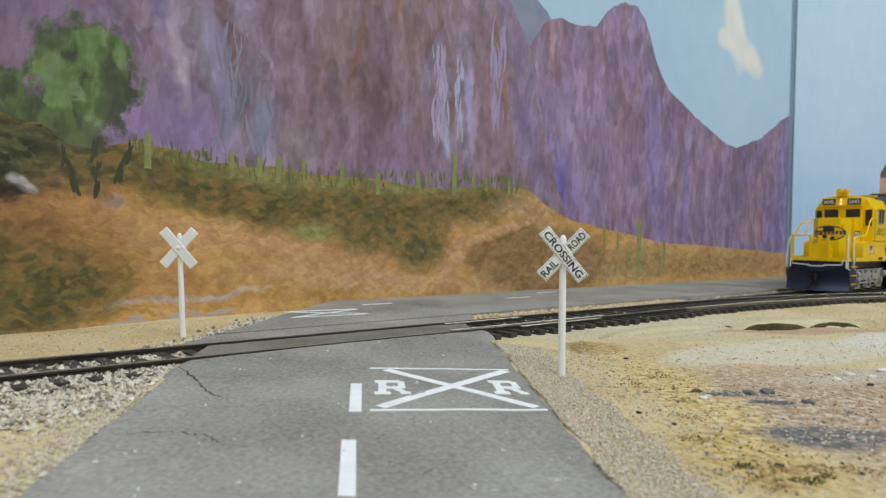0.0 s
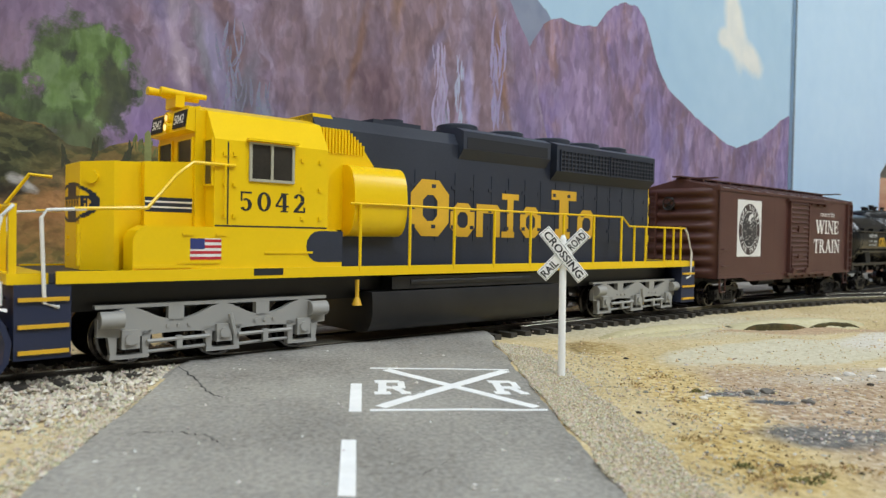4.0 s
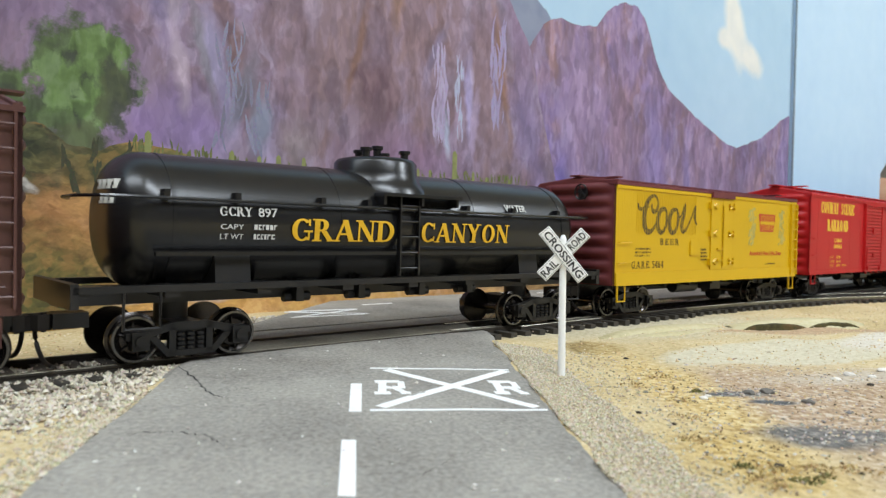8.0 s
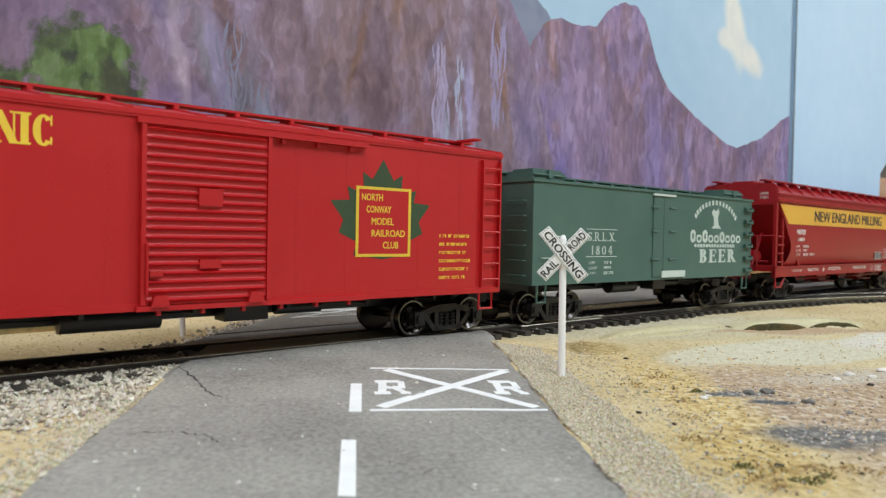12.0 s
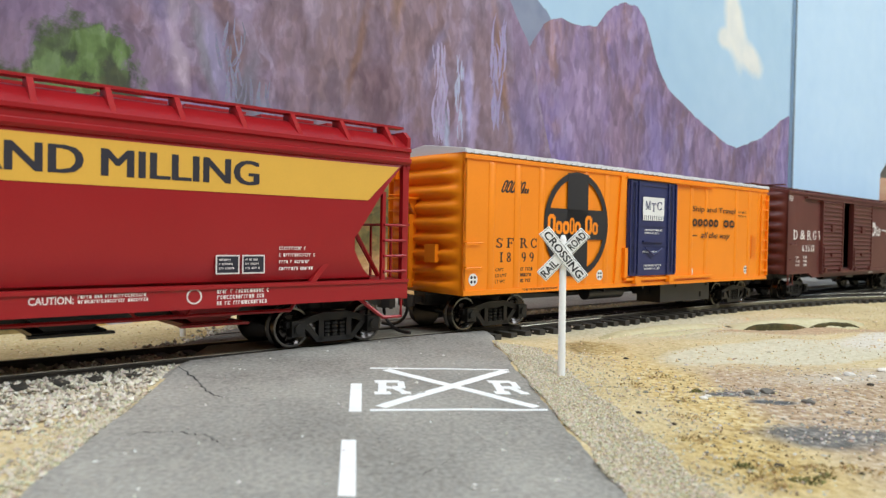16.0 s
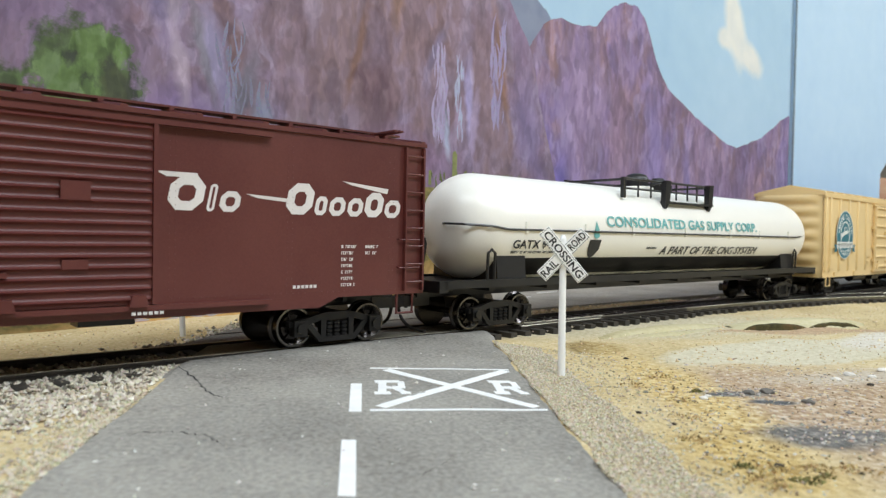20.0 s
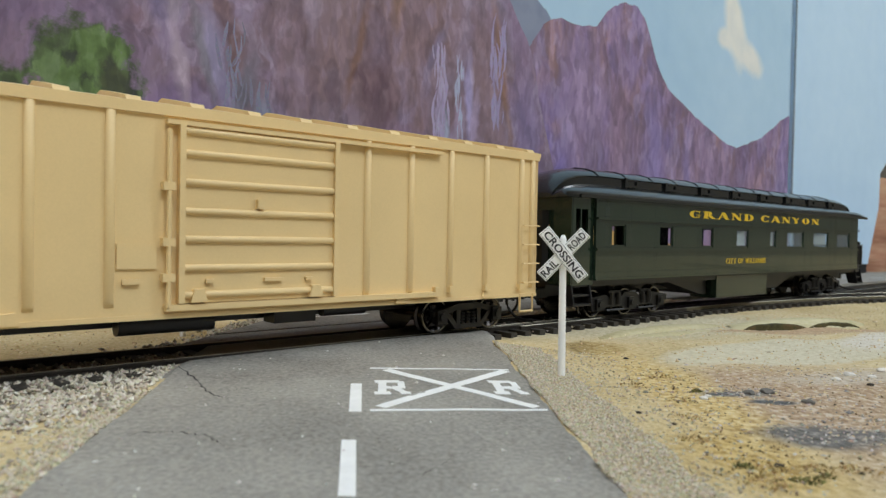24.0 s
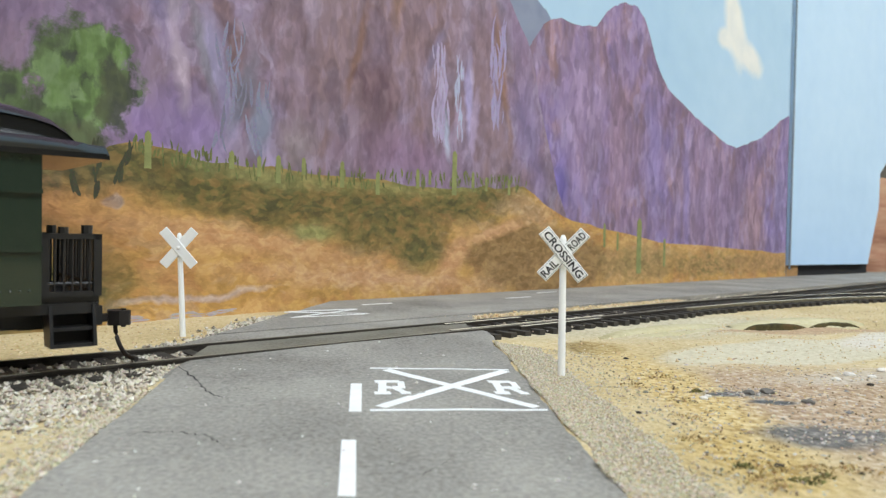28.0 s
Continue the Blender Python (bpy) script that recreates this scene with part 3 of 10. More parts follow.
def z_ground(s, l):
    """Height of the sand sheet beside and under the track."""
    z = -2.7
    if l < -26:
        z -= 0.028 * (-26 - l)
    if l > 16:
        z -= 0.012 * (l - 16)
        if s < -30:
            z -= min(2.2, 0.03 * (-30 - s))
    z += 0.5 * noise.noise((s * 0.05, l * 0.05, 1.3)) + 0.22 * noise.noise((s * 0.23, l * 0.23, 4.1))
    x, y = straight(s, l)
    if l < -22:
        side_gap = abs((x - RX) + 0.09 * (y - RY)) - 36.7      # banked up to the road's edge
        if side_gap > -6:
            z = max(z, z_road(l) - 0.55 - 0.10 * max(0, side_gap) ** 1.05 + 0.12 * noise.noise((x * 0.3, y * 0.3, 5)))
    if l < -26 and s > 10:
        w = 1.1 * noise.noise((x * 0.035, y * 0.035, 9.0))
        z += max(-0.9, w)
    return z


RX, RY, ROAD_LEAN = -15.3, 120.0, -0.09
RN = math.hypot(1, ROAD_LEAN)


def z_road(l):
    return -0.045 * (-12 - l) if l < -12 else (-0.006 * (l - 12) if l > 12 else 0.0)


def spread(lo, hi, near_lo, near_hi, fine, coarse):
    out, v = [], lo
    while v < hi:
        out.append(v)
        v += fine if near_lo <= v < near_hi else min(coarse, max(fine, 0.25 * (near_lo - v) if v < near_lo else 0.25 * (v - near_hi) + fine))
    return out + [hi]


def make_ground():
    S, Lt = spread(-2600, 3600, -170, 400, 2.4, 300), spread(-1500, 900, -150, 100, 1.8, 200)
    verts = [(*(c * MM for c in straight(s, l)), z_ground(s, l) * MM) for s in S for l in Lt]
    n = len(Lt)
    faces = [(i * n + j, (i + 1) * n + j, (i + 1) * n + j + 1, i * n + j + 1) for i in range(len(S) - 1) for j in range(n - 1)]
    tagged(from_arrays("ground", verts, faces, M_SAND, smooth=True), "sheet of tan scenic sand over the layout board", "ground", kind="structure")


make_ground()

# The road: a across it, measured from the centre dashes, b along it, away from the camera.


def road_xy(a, b):
    return RX + (a - b * -ROAD_LEAN) / RN, RY + (b + a * -ROAD_LEAN) / RN


def road_on_l(a, l):
    """The place across the road at a where the sideways distance from the track is l."""
    x0, y0 = road_xy(a, 0)
    x1, y1 = road_xy(a, 100)
    l0, l1 = frame_of(x0, y0)[1], frame_of(x1, y1)[1]
    f = (l - l0) / (l1 - l0)
    return x0 + (x1 - x0) * f, y0 + (y1 - y0) * f


def slab(name, rows, thick, mat, label, edge=0.35):
    """A sheet with real thickness from rows of (x, y, z) in mm."""
    n, m = len(rows[0]), len(rows)
    v = [(x * MM, y * MM, z * MM) for r in rows for x, y, z in r]
    v += [(x * MM, y * MM, (z - thick) * MM) for r in rows for x, y, z in r]
    k = n * m
    f = [(i * n + j, i * n + j + 1, (i + 1) * n + j + 1, (i + 1) * n + j) for i in range(m - 1) for j in range(n - 1)]
    for i in range(m - 1):
        f += [(i * n, (i + 1) * n, (i + 1) * n + k, i * n + k), ((i + 1) * n - 1, (i + 2) * n - 1, (i + 2) * n - 1 + k, (i + 1) * n - 1 + k)]
    for j in range(n - 1):
        f += [(j, j + k, j + 1 + k, j + 1), ((m - 1) * n + j, (m - 1) * n + j + 1, (m - 1) * n + j + 1 + k, (m - 1) * n + j + k)]
    return tagged(from_arrays(name, v, f, mat, smooth=False), label, "road", kind="structure")


def road_edge(side, l):
    return side * 36.7 + 0.9 * noise.noise((l * 0.09, side * 3.0, 0)) + 0.4 * noise.noise((l * 0.4, side * 7.0, 2))


def crown(a, l):
    return z_road(l) - 0.00025 * a * a + 0.10 * noise.noise((a * 0.12, l * 0.12, 7)) + 0.035 * noise.noise((a * 0.5, l * 0.5, 3))


def make_roads():
    rows = []
    for l in [-9.7, -10.5, -11.5] + [-12.5 - 1.5 * i for i in range(110)]:
        lo, hi = road_edge(-1, l), road_edge(1, l)
        r = []
        for j in range(49):
            a = lo + (hi - lo) * j / 48
            x, y = road_on_l(a, l)
            drop = 0.5 * max(0, 1 - min(a - lo, hi - a) / 1.2)
            r.append((x, y, crown(a, l) - drop - 0.15))
        rows.append(r)
    slab("road", rows, 2.2, M_ASPHALT, "grey asphalt road running up to the railway crossing")
    rows = [[(*road_on_l(-36 + 68 * j / 30, l), -0.45 + 0.06 * noise.noise((j * 0.6, l, 2))) for j in range(31)] for l in (-6.7, -4, -1.5, 1.5, 4, 6.7)]
    slab("crossing_panel", rows, 1.8, M_OLD_ASPHALT, "olive-grey asphalt infill between the rails")
    rows = []
    for i in range(42):
        l = 9.7 + i * 2.0
        lo = -72 + (l - 12) * 1.15 + 1.5 * noise.noise((l * 0.1, 1, 1))
        hi = 22 + 0.9 * (l - 9.7) if l < 22 else 1400
        r = [(*straight(lo + (hi - lo) * (j / 60) ** (1.0 if l < 22 else 2.2), l), z_road(l) - 0.2) for j in range(61)]
        rows.append(r)
    # the strip beside the sand is narrow, the street behind it runs on along the backdrop
    cut = next(i for i in range(42) if 9.7 + i * 2 >= 22)
    slab("road", rows[:cut + 1][:-1] + [[(*straight(-72 + 9.7 * 1.15 + (36 + 72) * j / 60, 21.7), z_road(21.7) - 0.2) for j in range(61)]], 2.2, M_ASPHALT,
         "grey asphalt road leaving the crossing on its far side")
    slab("road", rows[cut:], 2.2, M_ASPHALT, "grey asphalt street along the painted backdrop")


make_roads()


def mark(parent, pts, name="painted_line"):
    """Road paint over a polygon of (a, b)."""
    bm = bmesh.new()
    n = len(pts)
    top, low = [], []
    for a, b in pts:
        x, y = road_xy(a, b)
        l = frame_of(x, y)[1]
        z = crown(a, l) - 0.15
        top.append(bm.verts.new((x, y, z + 0.09)))
        low.append(bm.verts.new((x, y, z - 0.05)))
    bm.faces.new(top)
    for i in range(n):
        bm.faces.new((top[i], top[(i + 1) % n], low[(i + 1) % n], low[i]))
    return part(name, bm, M_MARK, parent)


def stroke(parent, a0, b0, a1, b1, w, name="painted_line", steps=8):
    da, db = a1 - a0, b1 - b0
    k = math.hypot(da, db)
    na, nb = -db / k * w / 2, da / k * w / 2
    l = [(a0 + da * i / steps + na, b0 + db * i / steps + nb) for i in range(steps + 1)]
    r = [(a0 + da * i / steps - na, b0 + db * i / steps - nb) for i in range(steps + 1)]
    return mark(parent, l + r[::-1], name)


def letter_r(parent, a, b, w, h):
    """The letter R on the road, with slab feet, in flat strokes that lean with the marking."""
    t = w * 0.2
    for u0, v0, u1, v1, k in ((0.24, 0.0, 0.24, h, t * 1.3), (0.0, h - 0.95, 0.8, h - 0.95, 1.9), (0.0, 0.95, 0.5, 0.95, 1.9), (0.3, h * 0.46, 0.84, h * 0.46, 1.8),
                              (0.86, h * 0.46 - 0.7, 0.84, h - 1.0, t * 1.1), (0.62, h * 0.46, 0.96, 0.6, t * 1.2), (0.8, 0.8, 1.12, 0.8, 1.5)):
        stroke(parent, a + w * u0, b + v0 + 0.12 * w * u0, a + w * u1, b + v1 + 0.12 * w * u1, k, "letter_stroke", 4)


road_marks = thing("crossing_marking", "white painted railroad crossing warning marking with two letters on the asphalt", "road marking")
stroke(road_marks, 3.1, 29.4, 33.3, 33.0, 0.9)
stroke(road_marks, 3.5, -1.6, 34.6, 1.9, 1.0)
stroke(road_marks, 6.4, 28.6, 33.0, 3.6, 2.2)
stroke(road_marks, 32.4, 31.8, 5.2, 0.6, 2.2)
letter_r(road_marks, 4.1, 8.6, 6.0, 10.6)
letter_r(road_marks, 26.9, 11.6, 6.0, 10.6)
for _b0, _b1 in ((-2.6, 16.2), (-37.5, -17.4), (-80, -58)):
    _d = thing("lane_dash", "white painted centre dash on the asphalt", "road marking", "centre line dashes")
    stroke(_d, 1.0 - 0.006 * _b0, _b0, 0.6, _b1, 2.1)
far_marks = thing("crossing_marking", "faded white crossing marking beyond the tracks", "road marking")
for _a in (((-22, 47), (8, 57)), ((-18, 62), (4, 43)), ((-24, 46.5), (2, 42.5)), ((-16, 62.5), (9, 58))):
    (_s0, _l0), (_s1, _l1) = _a
    _bm = bmesh.new()
    _k = math.hypot(_s1 - _s0, _l1 - _l0)
    _n = (-(_l1 - _l0) / _k * 0.7, (_s1 - _s0) / _k * 0.7)
    prism(_bm, [straight(_s0 + _n[0], _l0 + _n[1]), straight(_s0 - _n[0], _l0 - _n[1]), straight(_s1 - _n[0], _l1 - _n[1]), straight(_s1 + _n[0], _l1 + _n[1])], -0.55, -0.32, "z")
    part("painted_line", _bm, M_MARK, far_marks)
for _s, _l, _w in ((20, 70, 14), (92, 62, 16), (128, 76, 14), (268, 40, 22), (300, 34, 14)):
    _d = thing("lane_dash", "short white painted street mark beside the tracks", "road marking", "street marks")
    _bm = bmesh.new()
    prism(_bm, [straight(_s, _l - 0.7), straight(_s + _w, _l - 0.7), straight(_s + _w, _l + 0.7), straight(_s, _l + 0.7)], -0.75, -0.44, "z")
    part("painted_line", _bm, M_MARK, _d)


# cracks and chips in the asphalt
def crack(points, seed, w=0.22):
    rs = random.Random(seed)
    root = thing("asphalt_crack", "thin dark branching crack in the asphalt", "crack")
    pts = [(a + rs.uniform(-0.3, 0.3), b_ + rs.uniform(-0.5, 0.5)) for (a0, b0), (a1, b1) in zip(points, points[1:]) for a, b_ in [(a0 + (a1 - a0) * k / 6, b0 + (b1 - b0) * k / 6) for k in range(6)]] + [points[-1]]
    bm = bmesh.new()
    up, lo = [], []
    for i, (a, b_) in enumerate(pts):
        ww = w * rs.uniform(0.3, 1.0) * (1 if 1 < i < len(pts) - 2 else 0.4)
        for sgn, arr in ((1, up), (-1, lo)):
            x, y = road_xy(a + sgn * ww, b_ + sgn * ww * 0.8)
            arr.append(bm.verts.new((x, y, crown(a, frame_of(x, y)[1]) - 0.15 + 0.035)))
    for i in range(len(pts) - 1):
        bm.faces.new((up[i], up[i + 1], lo[i + 1], lo[i]))
    part("crack_line", bm, M_CRACK, root)


crack([(-35.5, 27.4), (-30.0, 17.9), (-25.8, 9.0), (-23.1, 5.4), (-20.9, 4.1)], 1, 0.2)
crack([(-23.8, 6.5), (-20.6, 10.3), (-17.3, 11.5)], 2, 0.1)
crack([(-32.3, -15.6), (-25.5, -14.4), (-21.2, -15.6), (-18.8, -17.3), (-16.9, -19.9)], 3, 0.12)
crack([(9.5, -32.1), (15.1, -23.3), (19.1, -20.1), (22.9, -16.9)], 4, 0.1)


def chips():
    R = random.Random(21)
    P = []
    for _ in range(150):
        a, b_ = R.uniform(-34, 34), R.uniform(-60, 60)
        x, y = road_xy(a, b_)
        l = frame_of(x, y)[1]
        if l > -11:
            continue
        P.append((x, y, crown(a, l) - 0.15 + 0.05, R.choice((0.1, 0.14, 0.18, 0.3, 0.42))))
    stones("road_grit", P, island_mat("pale_road_grit", [(200, 196, 188), (226, 222, 214), (168, 160, 148), (212, 204, 190)]), "stray pale grit on the asphalt", 8)


# ---------------------------------------------------------------- track
def sweep(bm, line, prof):
    """A rail section (l, z) swept along points (x, y, heading)."""
    rings = [[bm.verts.new((x - l * math.sin(a), y + l * math.cos(a), z)) for l, z in prof] for x, y, a in line]
    n = len(prof)
    for p, q in zip(rings, rings[1:]):
        for i in range(n):
            bm.faces.new((p[i], p[(i + 1) % n], q[(i + 1) % n], q[i]))
    bm.faces.new(rings[0])
    bm.faces.new(rings[-1][::-1])


RAIL = [(-1.15, -2.5), (1.15, -2.5), (1.15, -2.2), (0.25, -1.9), (0.25, -0.75), (0.45, -0.6), (0.45, -0.1), (-0.45, -0.1), (-0.45, -0.6), (-0.25, -0.75), (-0.25, -1.9), (-1.15, -2.2)]
TOP = [(-0.45, -0.1), (0.45, -0.1), (0.38, 0.0), (-0.38, 0.0)]


def rail(parent, pts, top_mat, side_mat=None, name="rail"):
    bm = bmesh.new()
    sweep(bm, pts, RAIL)
    r = part(name, bm, side_mat or M_RAIL, parent)
    bm = bmesh.new()
    sweep(bm, pts, TOP)
    part("rail_head", bm, top_mat, r, "worn metal running surface")


def line_of(l, s0, s1, step=12.0):
    n = max(2, int((s1 - s0) / step))
    return [(lambda q: (q[0], q[1], q[2]))(track_point(s0 + (s1 - s0) * i / n, l)) for i in range(n + 1)]


SID_S, SID_R = 122.0, 560.0


def siding_point(s, l):
    """Along the diverging track, which bends off to the near side."""
    x, y, a = track_point(SID_S)
    if s < SID_S:
        return track_point(s, l)
    t = (s - SID_S) / SID_R
    x += SID_R * math.sin(t) * math.cos(a) + SID_R * (1 - math.cos(t)) * math.sin(a)
    y += SID_R * math.sin(t) * math.sin(a) - SID_R * (1 - math.cos(t)) * math.cos(a)
    a -= t
    return x - l * math.sin(a), y + l * math.cos(a), a


main_track = thing("railway_track", "model railway track with dark rails on black ties", "railway track", kind="structure")
rail(main_track, line_of(-8.25, -1900, SID_S), M_TOPDARK)
rail(main_track, line_of(8.25, -1900, 2900), M_TOPDARK)
rail(main_track, line_of(-8.25, SID_S + 62, 2900), M_TOPDARK)
siding = thing("railway_siding", "diverging model railway siding with bright nickel rails", "railway track", kind="structure")
rail(siding, [siding_point(SID_S + i * 9, -8.25) for i in range(70)], M_BRIGHT, paint("olive_rail_side", (128, 118, 92), 0.6, vary=0.2, scale=150))
rail(siding, [siding_point(SID_S + i * 9, 8.25) for i in range(1, 70)], M_SHINE)
# guard rails and closure rails of the turnout
for _l, _s0, _s1 in ((-6.2, -2, 70), (5.6, 6, 40)):
    rail(main_track, line_of(_l, _s0, _s1), M_BRIGHT, M_RAIL, "guard_rail")
rail(main_track, line_of(-11.2, 22, 62), M_BRIGHT, M_RAIL, "guard_rail")
bm = bmesh.new()
box(bm, -1.3, 1.3, -15.6, 15.6, -3.0, -1.15)
TIE = part("tie", bm, M_TIE, main_track, bevel=0.15)
TIE.matrix_local = (lambda q: at(q[0], q[1], 0, math.degrees(q[2])))(track_point(-300))
_rnd = random.Random(4)


def tie_at(q, parent, shift=0.0, data=None):
    x, y, a = q
    o = new("tie", data or TIE.data)
    o.parent = parent
    o.matrix_local = at(x - shift * math.sin(a) * -1, y + shift * math.cos(a) * -1, 0, math.degrees(a) + _rnd.uniform(-1.2, 1.2))


_s = -294.0
while _s < 440:
    tie_at(track_point(_s), main_track)
    _s += 6.3
_s = SID_S + 26
while _s < SID_S + 420:
    tie_at(siding_point(_s, 0), siding)
    _s += 6.4
# the rest of the ties, far out of view, in one mesh
bm = bmesh.new()
for _i in range(400):
    _s = -1890 + _i * 6.5 if _i < 240 else 446 + (_i - 240) * 15
    x, y, a = track_point(_s)
    vs = box(bm, -1.1, 1.1, -15.2, 15.2, -3.0, -1.15)
    bmesh.ops.transform(bm, matrix=Matrix.Translation((x, y, 0)) @ Matrix.Rotation(a, 4, "Z"), verts=vs)
tagged(part("far_ties", bm, M_TIE, main_track), kind="stuff")


# ---------------------------------------------------------------- loose stones
def stones(name, places, mat, label, rnd, kind="stuff"):
    """Many small angular stones in one mesh: places are (x, y, z, size)."""
    base = np.array([(1, 0, 0), (-1, 0, 0), (0, 1, 0), (0, -1, 0), (0, 0, 1), (0, 0, -1)], float)
    tri = [(0, 2, 4), (2, 1, 4), (1, 3, 4), (3, 0, 4), (2, 0, 5), (1, 2, 5), (3, 1, 5), (0, 3, 5)]
    V, F = [], []
    rs = np.random.RandomState(rnd)
    for x, y, z, r in places:
        q = base * rs.uniform(0.55, 1.2, (6, 1)) + rs.uniform(-0.3, 0.3, (6, 3))
        a = rs.uniform(0, 6.28)
        c, s = math.cos(a), math.sin(a)
        q = q @ np.array([(c, s, 0), (-s, c, 0), (0, 0, 0.8)]) * r + (x, y, z)
        k = len(V)
        V.extend((q * MM).tolist())
        F.extend([(a + k, b + k, c + k) for a, b, c in tri])
    return tagged(from_arrays(name, V, F, mat), label, "gravel", kind=kind)


M_BALLAST = island_mat("pale_ballast_stone", [(104, 96, 84), (158, 148, 130), (206, 196, 174), (218, 210, 190), (186, 170, 142), (236, 230, 218)])
M_GRAVEL = island_mat("shoulder_gravel", [(160, 148, 124), (190, 178, 150), (204, 192, 166), (214, 204, 182), (182, 168, 138), (198, 184, 154)])
M_GRIT = island_mat("sand_grit", [(186, 152, 100), (216, 190, 140), (228, 206, 160), (198, 168, 118), (236, 222, 190), (140, 116, 84)])


def scatter():
    R = random.Random(11)
    P = []
    # ballast beside the near rail, on the near side of the track
    for _ in range(17000):
        s = R.uniform(-190, -60)
        rise = min(1, max(0, (s + 112) / 26))
        l = -R.uniform(14.6 - 4.8 * rise, 44)
        x, y = straight(s, l)
        if RN * 0 + (x - RX) + 0.09 * (y - RY) > -36.4:
            continue
        edge = l + 36 - 8 * noise.noise((s * 0.05, 0, 3))
        if edge < 0 and R.random() > math.exp(edge / 4):
            continue
        P.append((x, y, max(z_ground(s, l), -2.7 + 1.3 * rise - max(0, -14 - l) * 0.1) + R.uniform(-0.5, 0.4), R.uniform(0.28, 0.8)))
    for _ in range(5200):   # between the rails, nearly burying the ties
        s, l = R.uniform(-200, -74), R.uniform(-7, 7)
        P.append((*straight(s, l), -1.75 + R.uniform(-0.4, 0.35) + 0.3 * noise.noise((s * 0.1, l * 0.2, 6)), R.uniform(0.3, 0.7)))
    for _ in range(6500):   # over the tie ends on both sides
        s, l = R.uniform(-200, -72), R.choice((-1, -1, 1)) * R.uniform(9.7, 17)
        x, y = straight(s, l)
        if l < 0 and (x - RX) + 0.09 * (y - RY) > -36.4:
            continue
        P.append((x, y, -1.5 - 0.12 * max(0, abs(l) - 12) + R.uniform(-0.4, 0.35), R.uniform(0.3, 0.75)))
    for _ in range(6000):   # in the turnout's bed
        s, l = R.uniform(20, 330), R.uniform(-13.5, 34)
        P.append((*straight(s, l), -2.0 + R.uniform(-0.4, 0.35), R.uniform(0.35, 0.8)))
    for _ in range(1500):   # round the far road edge
        l = R.uniform(10, 60)
        s = -74 + (l - 12) * 1.15 - abs(R.gauss(0, 6))
        P.append((*straight(s, l), z_ground(s, l) + R.uniform(0.2, 2.2), R.uniform(0.4, 0.9)))
    stones("ballast", P, M_BALLAST, "loose pale grey and tan ballast stones beside the rails", 3)
    P = []
    for _ in range(30000):   # gravel shoulder on the other road edge
        b = R.uniform(-75, 66)
        a = 35.6 + 1.6 * noise.noise((b * 0.09, 3.1, 0)) + (R.uniform(0, 12.5) if R.random() < 0.8 else abs(R.gauss(0, 14)))
        x, y = road_xy(a, b)
        s, l = frame_of(x, y)
        if l > -25:
            continue
        P.append((x, y, max(z_ground(s, l), z_road(l) - 0.5 - (a - 36.3) * (0.16 if a > 36.3 else 0.5)) + R.uniform(-0.2, 0.2), R.uniform(0.14, 0.38)))
    for _ in range(4200):
        b = R.uniform(-75, 40)
        a = -35.3 - abs(R.gauss(0, 4.5))
        x, y = road_xy(a, b)
        s, l = frame_of(x, y)
        if l > -30:
            continue
        P.append((x, y, max(z_ground(s, l), z_road(l) - 0.5 - (-36.3 - a) * 0.16) + R.uniform(-0.4, 0.2), R.uniform(0.25, 0.6)))
    stones("gravel_shoulder", P, M_GRAVEL, "fine tan gravel shoulder along the asphalt", 5)
    P = []
    for _ in range(14000):   # sand grit on the open ground
        s, l = R.uniform(-10, 330), -R.uniform(26, 190)
        x, y = straight(s, l)
        if (x - RX) + 0.09 * (y - RY) < 38 or y < 60:
            continue
        P.append((x, y, z_ground(s, l) + R.uniform(-0.15, 0.12), R.uniform(0.12, 0.42) * (1 if R.random() > 0.02 else 2.2)))
    for _ in range(3000):
        s, l = R.uniform(-190, -40), R.uniform(14, 88)
        if s > -74 + (l - 12) * 1.15 - 2:
            continue
        P.append((*straight(s, l), z_ground(s, l) + R.uniform(-0.15, 0.15), R.uniform(0.15, 0.45)))
    for _ in range(2500):
        s, l = R.uniform(20, 160), R.uniform(13, 22)
        P.append((*straight(s, l), -0.9 + R.uniform(-0.6, 0.2), R.uniform(0.3, 0.8)))
    stones("clay_rubble", [(x, y, z_ground(*frame_of(x, y)) + R.uniform(-0.2, 0.1), R.uniform(0.12, 0.36) * R.choice((1, 1, 1, 1.8)))
                           for x, y in ((R.gauss(c[0], c[2]), R.gauss(c[1], c[3])) for c in ((66, 119, 12, 6), (82, 121, 10, 5), (65, 146, 9, 3), (100, 170, 24, 6), (95, 140, 26, 14), (78, 128, 20, 10)) for _ in range(330))],
           island_mat("grey_brown_rubble", [(126, 122, 118), (150, 140, 128), (196, 186, 174), (180, 152, 126), (222, 216, 208), (104, 102, 100)]), "loose grey and pale rubble on the clay", 9)
    stones("dark_crumbs", [(x, y, z_ground(*frame_of(x, y)) + R.uniform(-0.05, 0.15), R.uniform(0.1, 0.34))
                           for x, y in ((R.gauss(c[0], c[2]), R.gauss(c[1], c[3])) for c in ((48, 112, 8, 9), (46, 140, 5, 16), (50, 160, 8, 9), (58, 104, 9, 5), (84, 150, 18, 12), (76, 134, 16, 9), (42, 98, 6, 4)) for _ in range(80)) if (x - RX) + 0.09 * (y - RY) > 50],
           island_mat("dark_soil_crumbs", [(96, 78, 50), (122, 100, 62), (84, 78, 60), (140, 112, 70), (110, 104, 72)]), "dark brown crumbs of soil over the sand", 13)
    stones("sand_grit", P, M_GRIT, "coarse yellow sand grit on the ground", 7)


scatter()
chips()


def ground_at(x, y, dz=0.0):
    return z_ground(*frame_of(x, y)) + dz


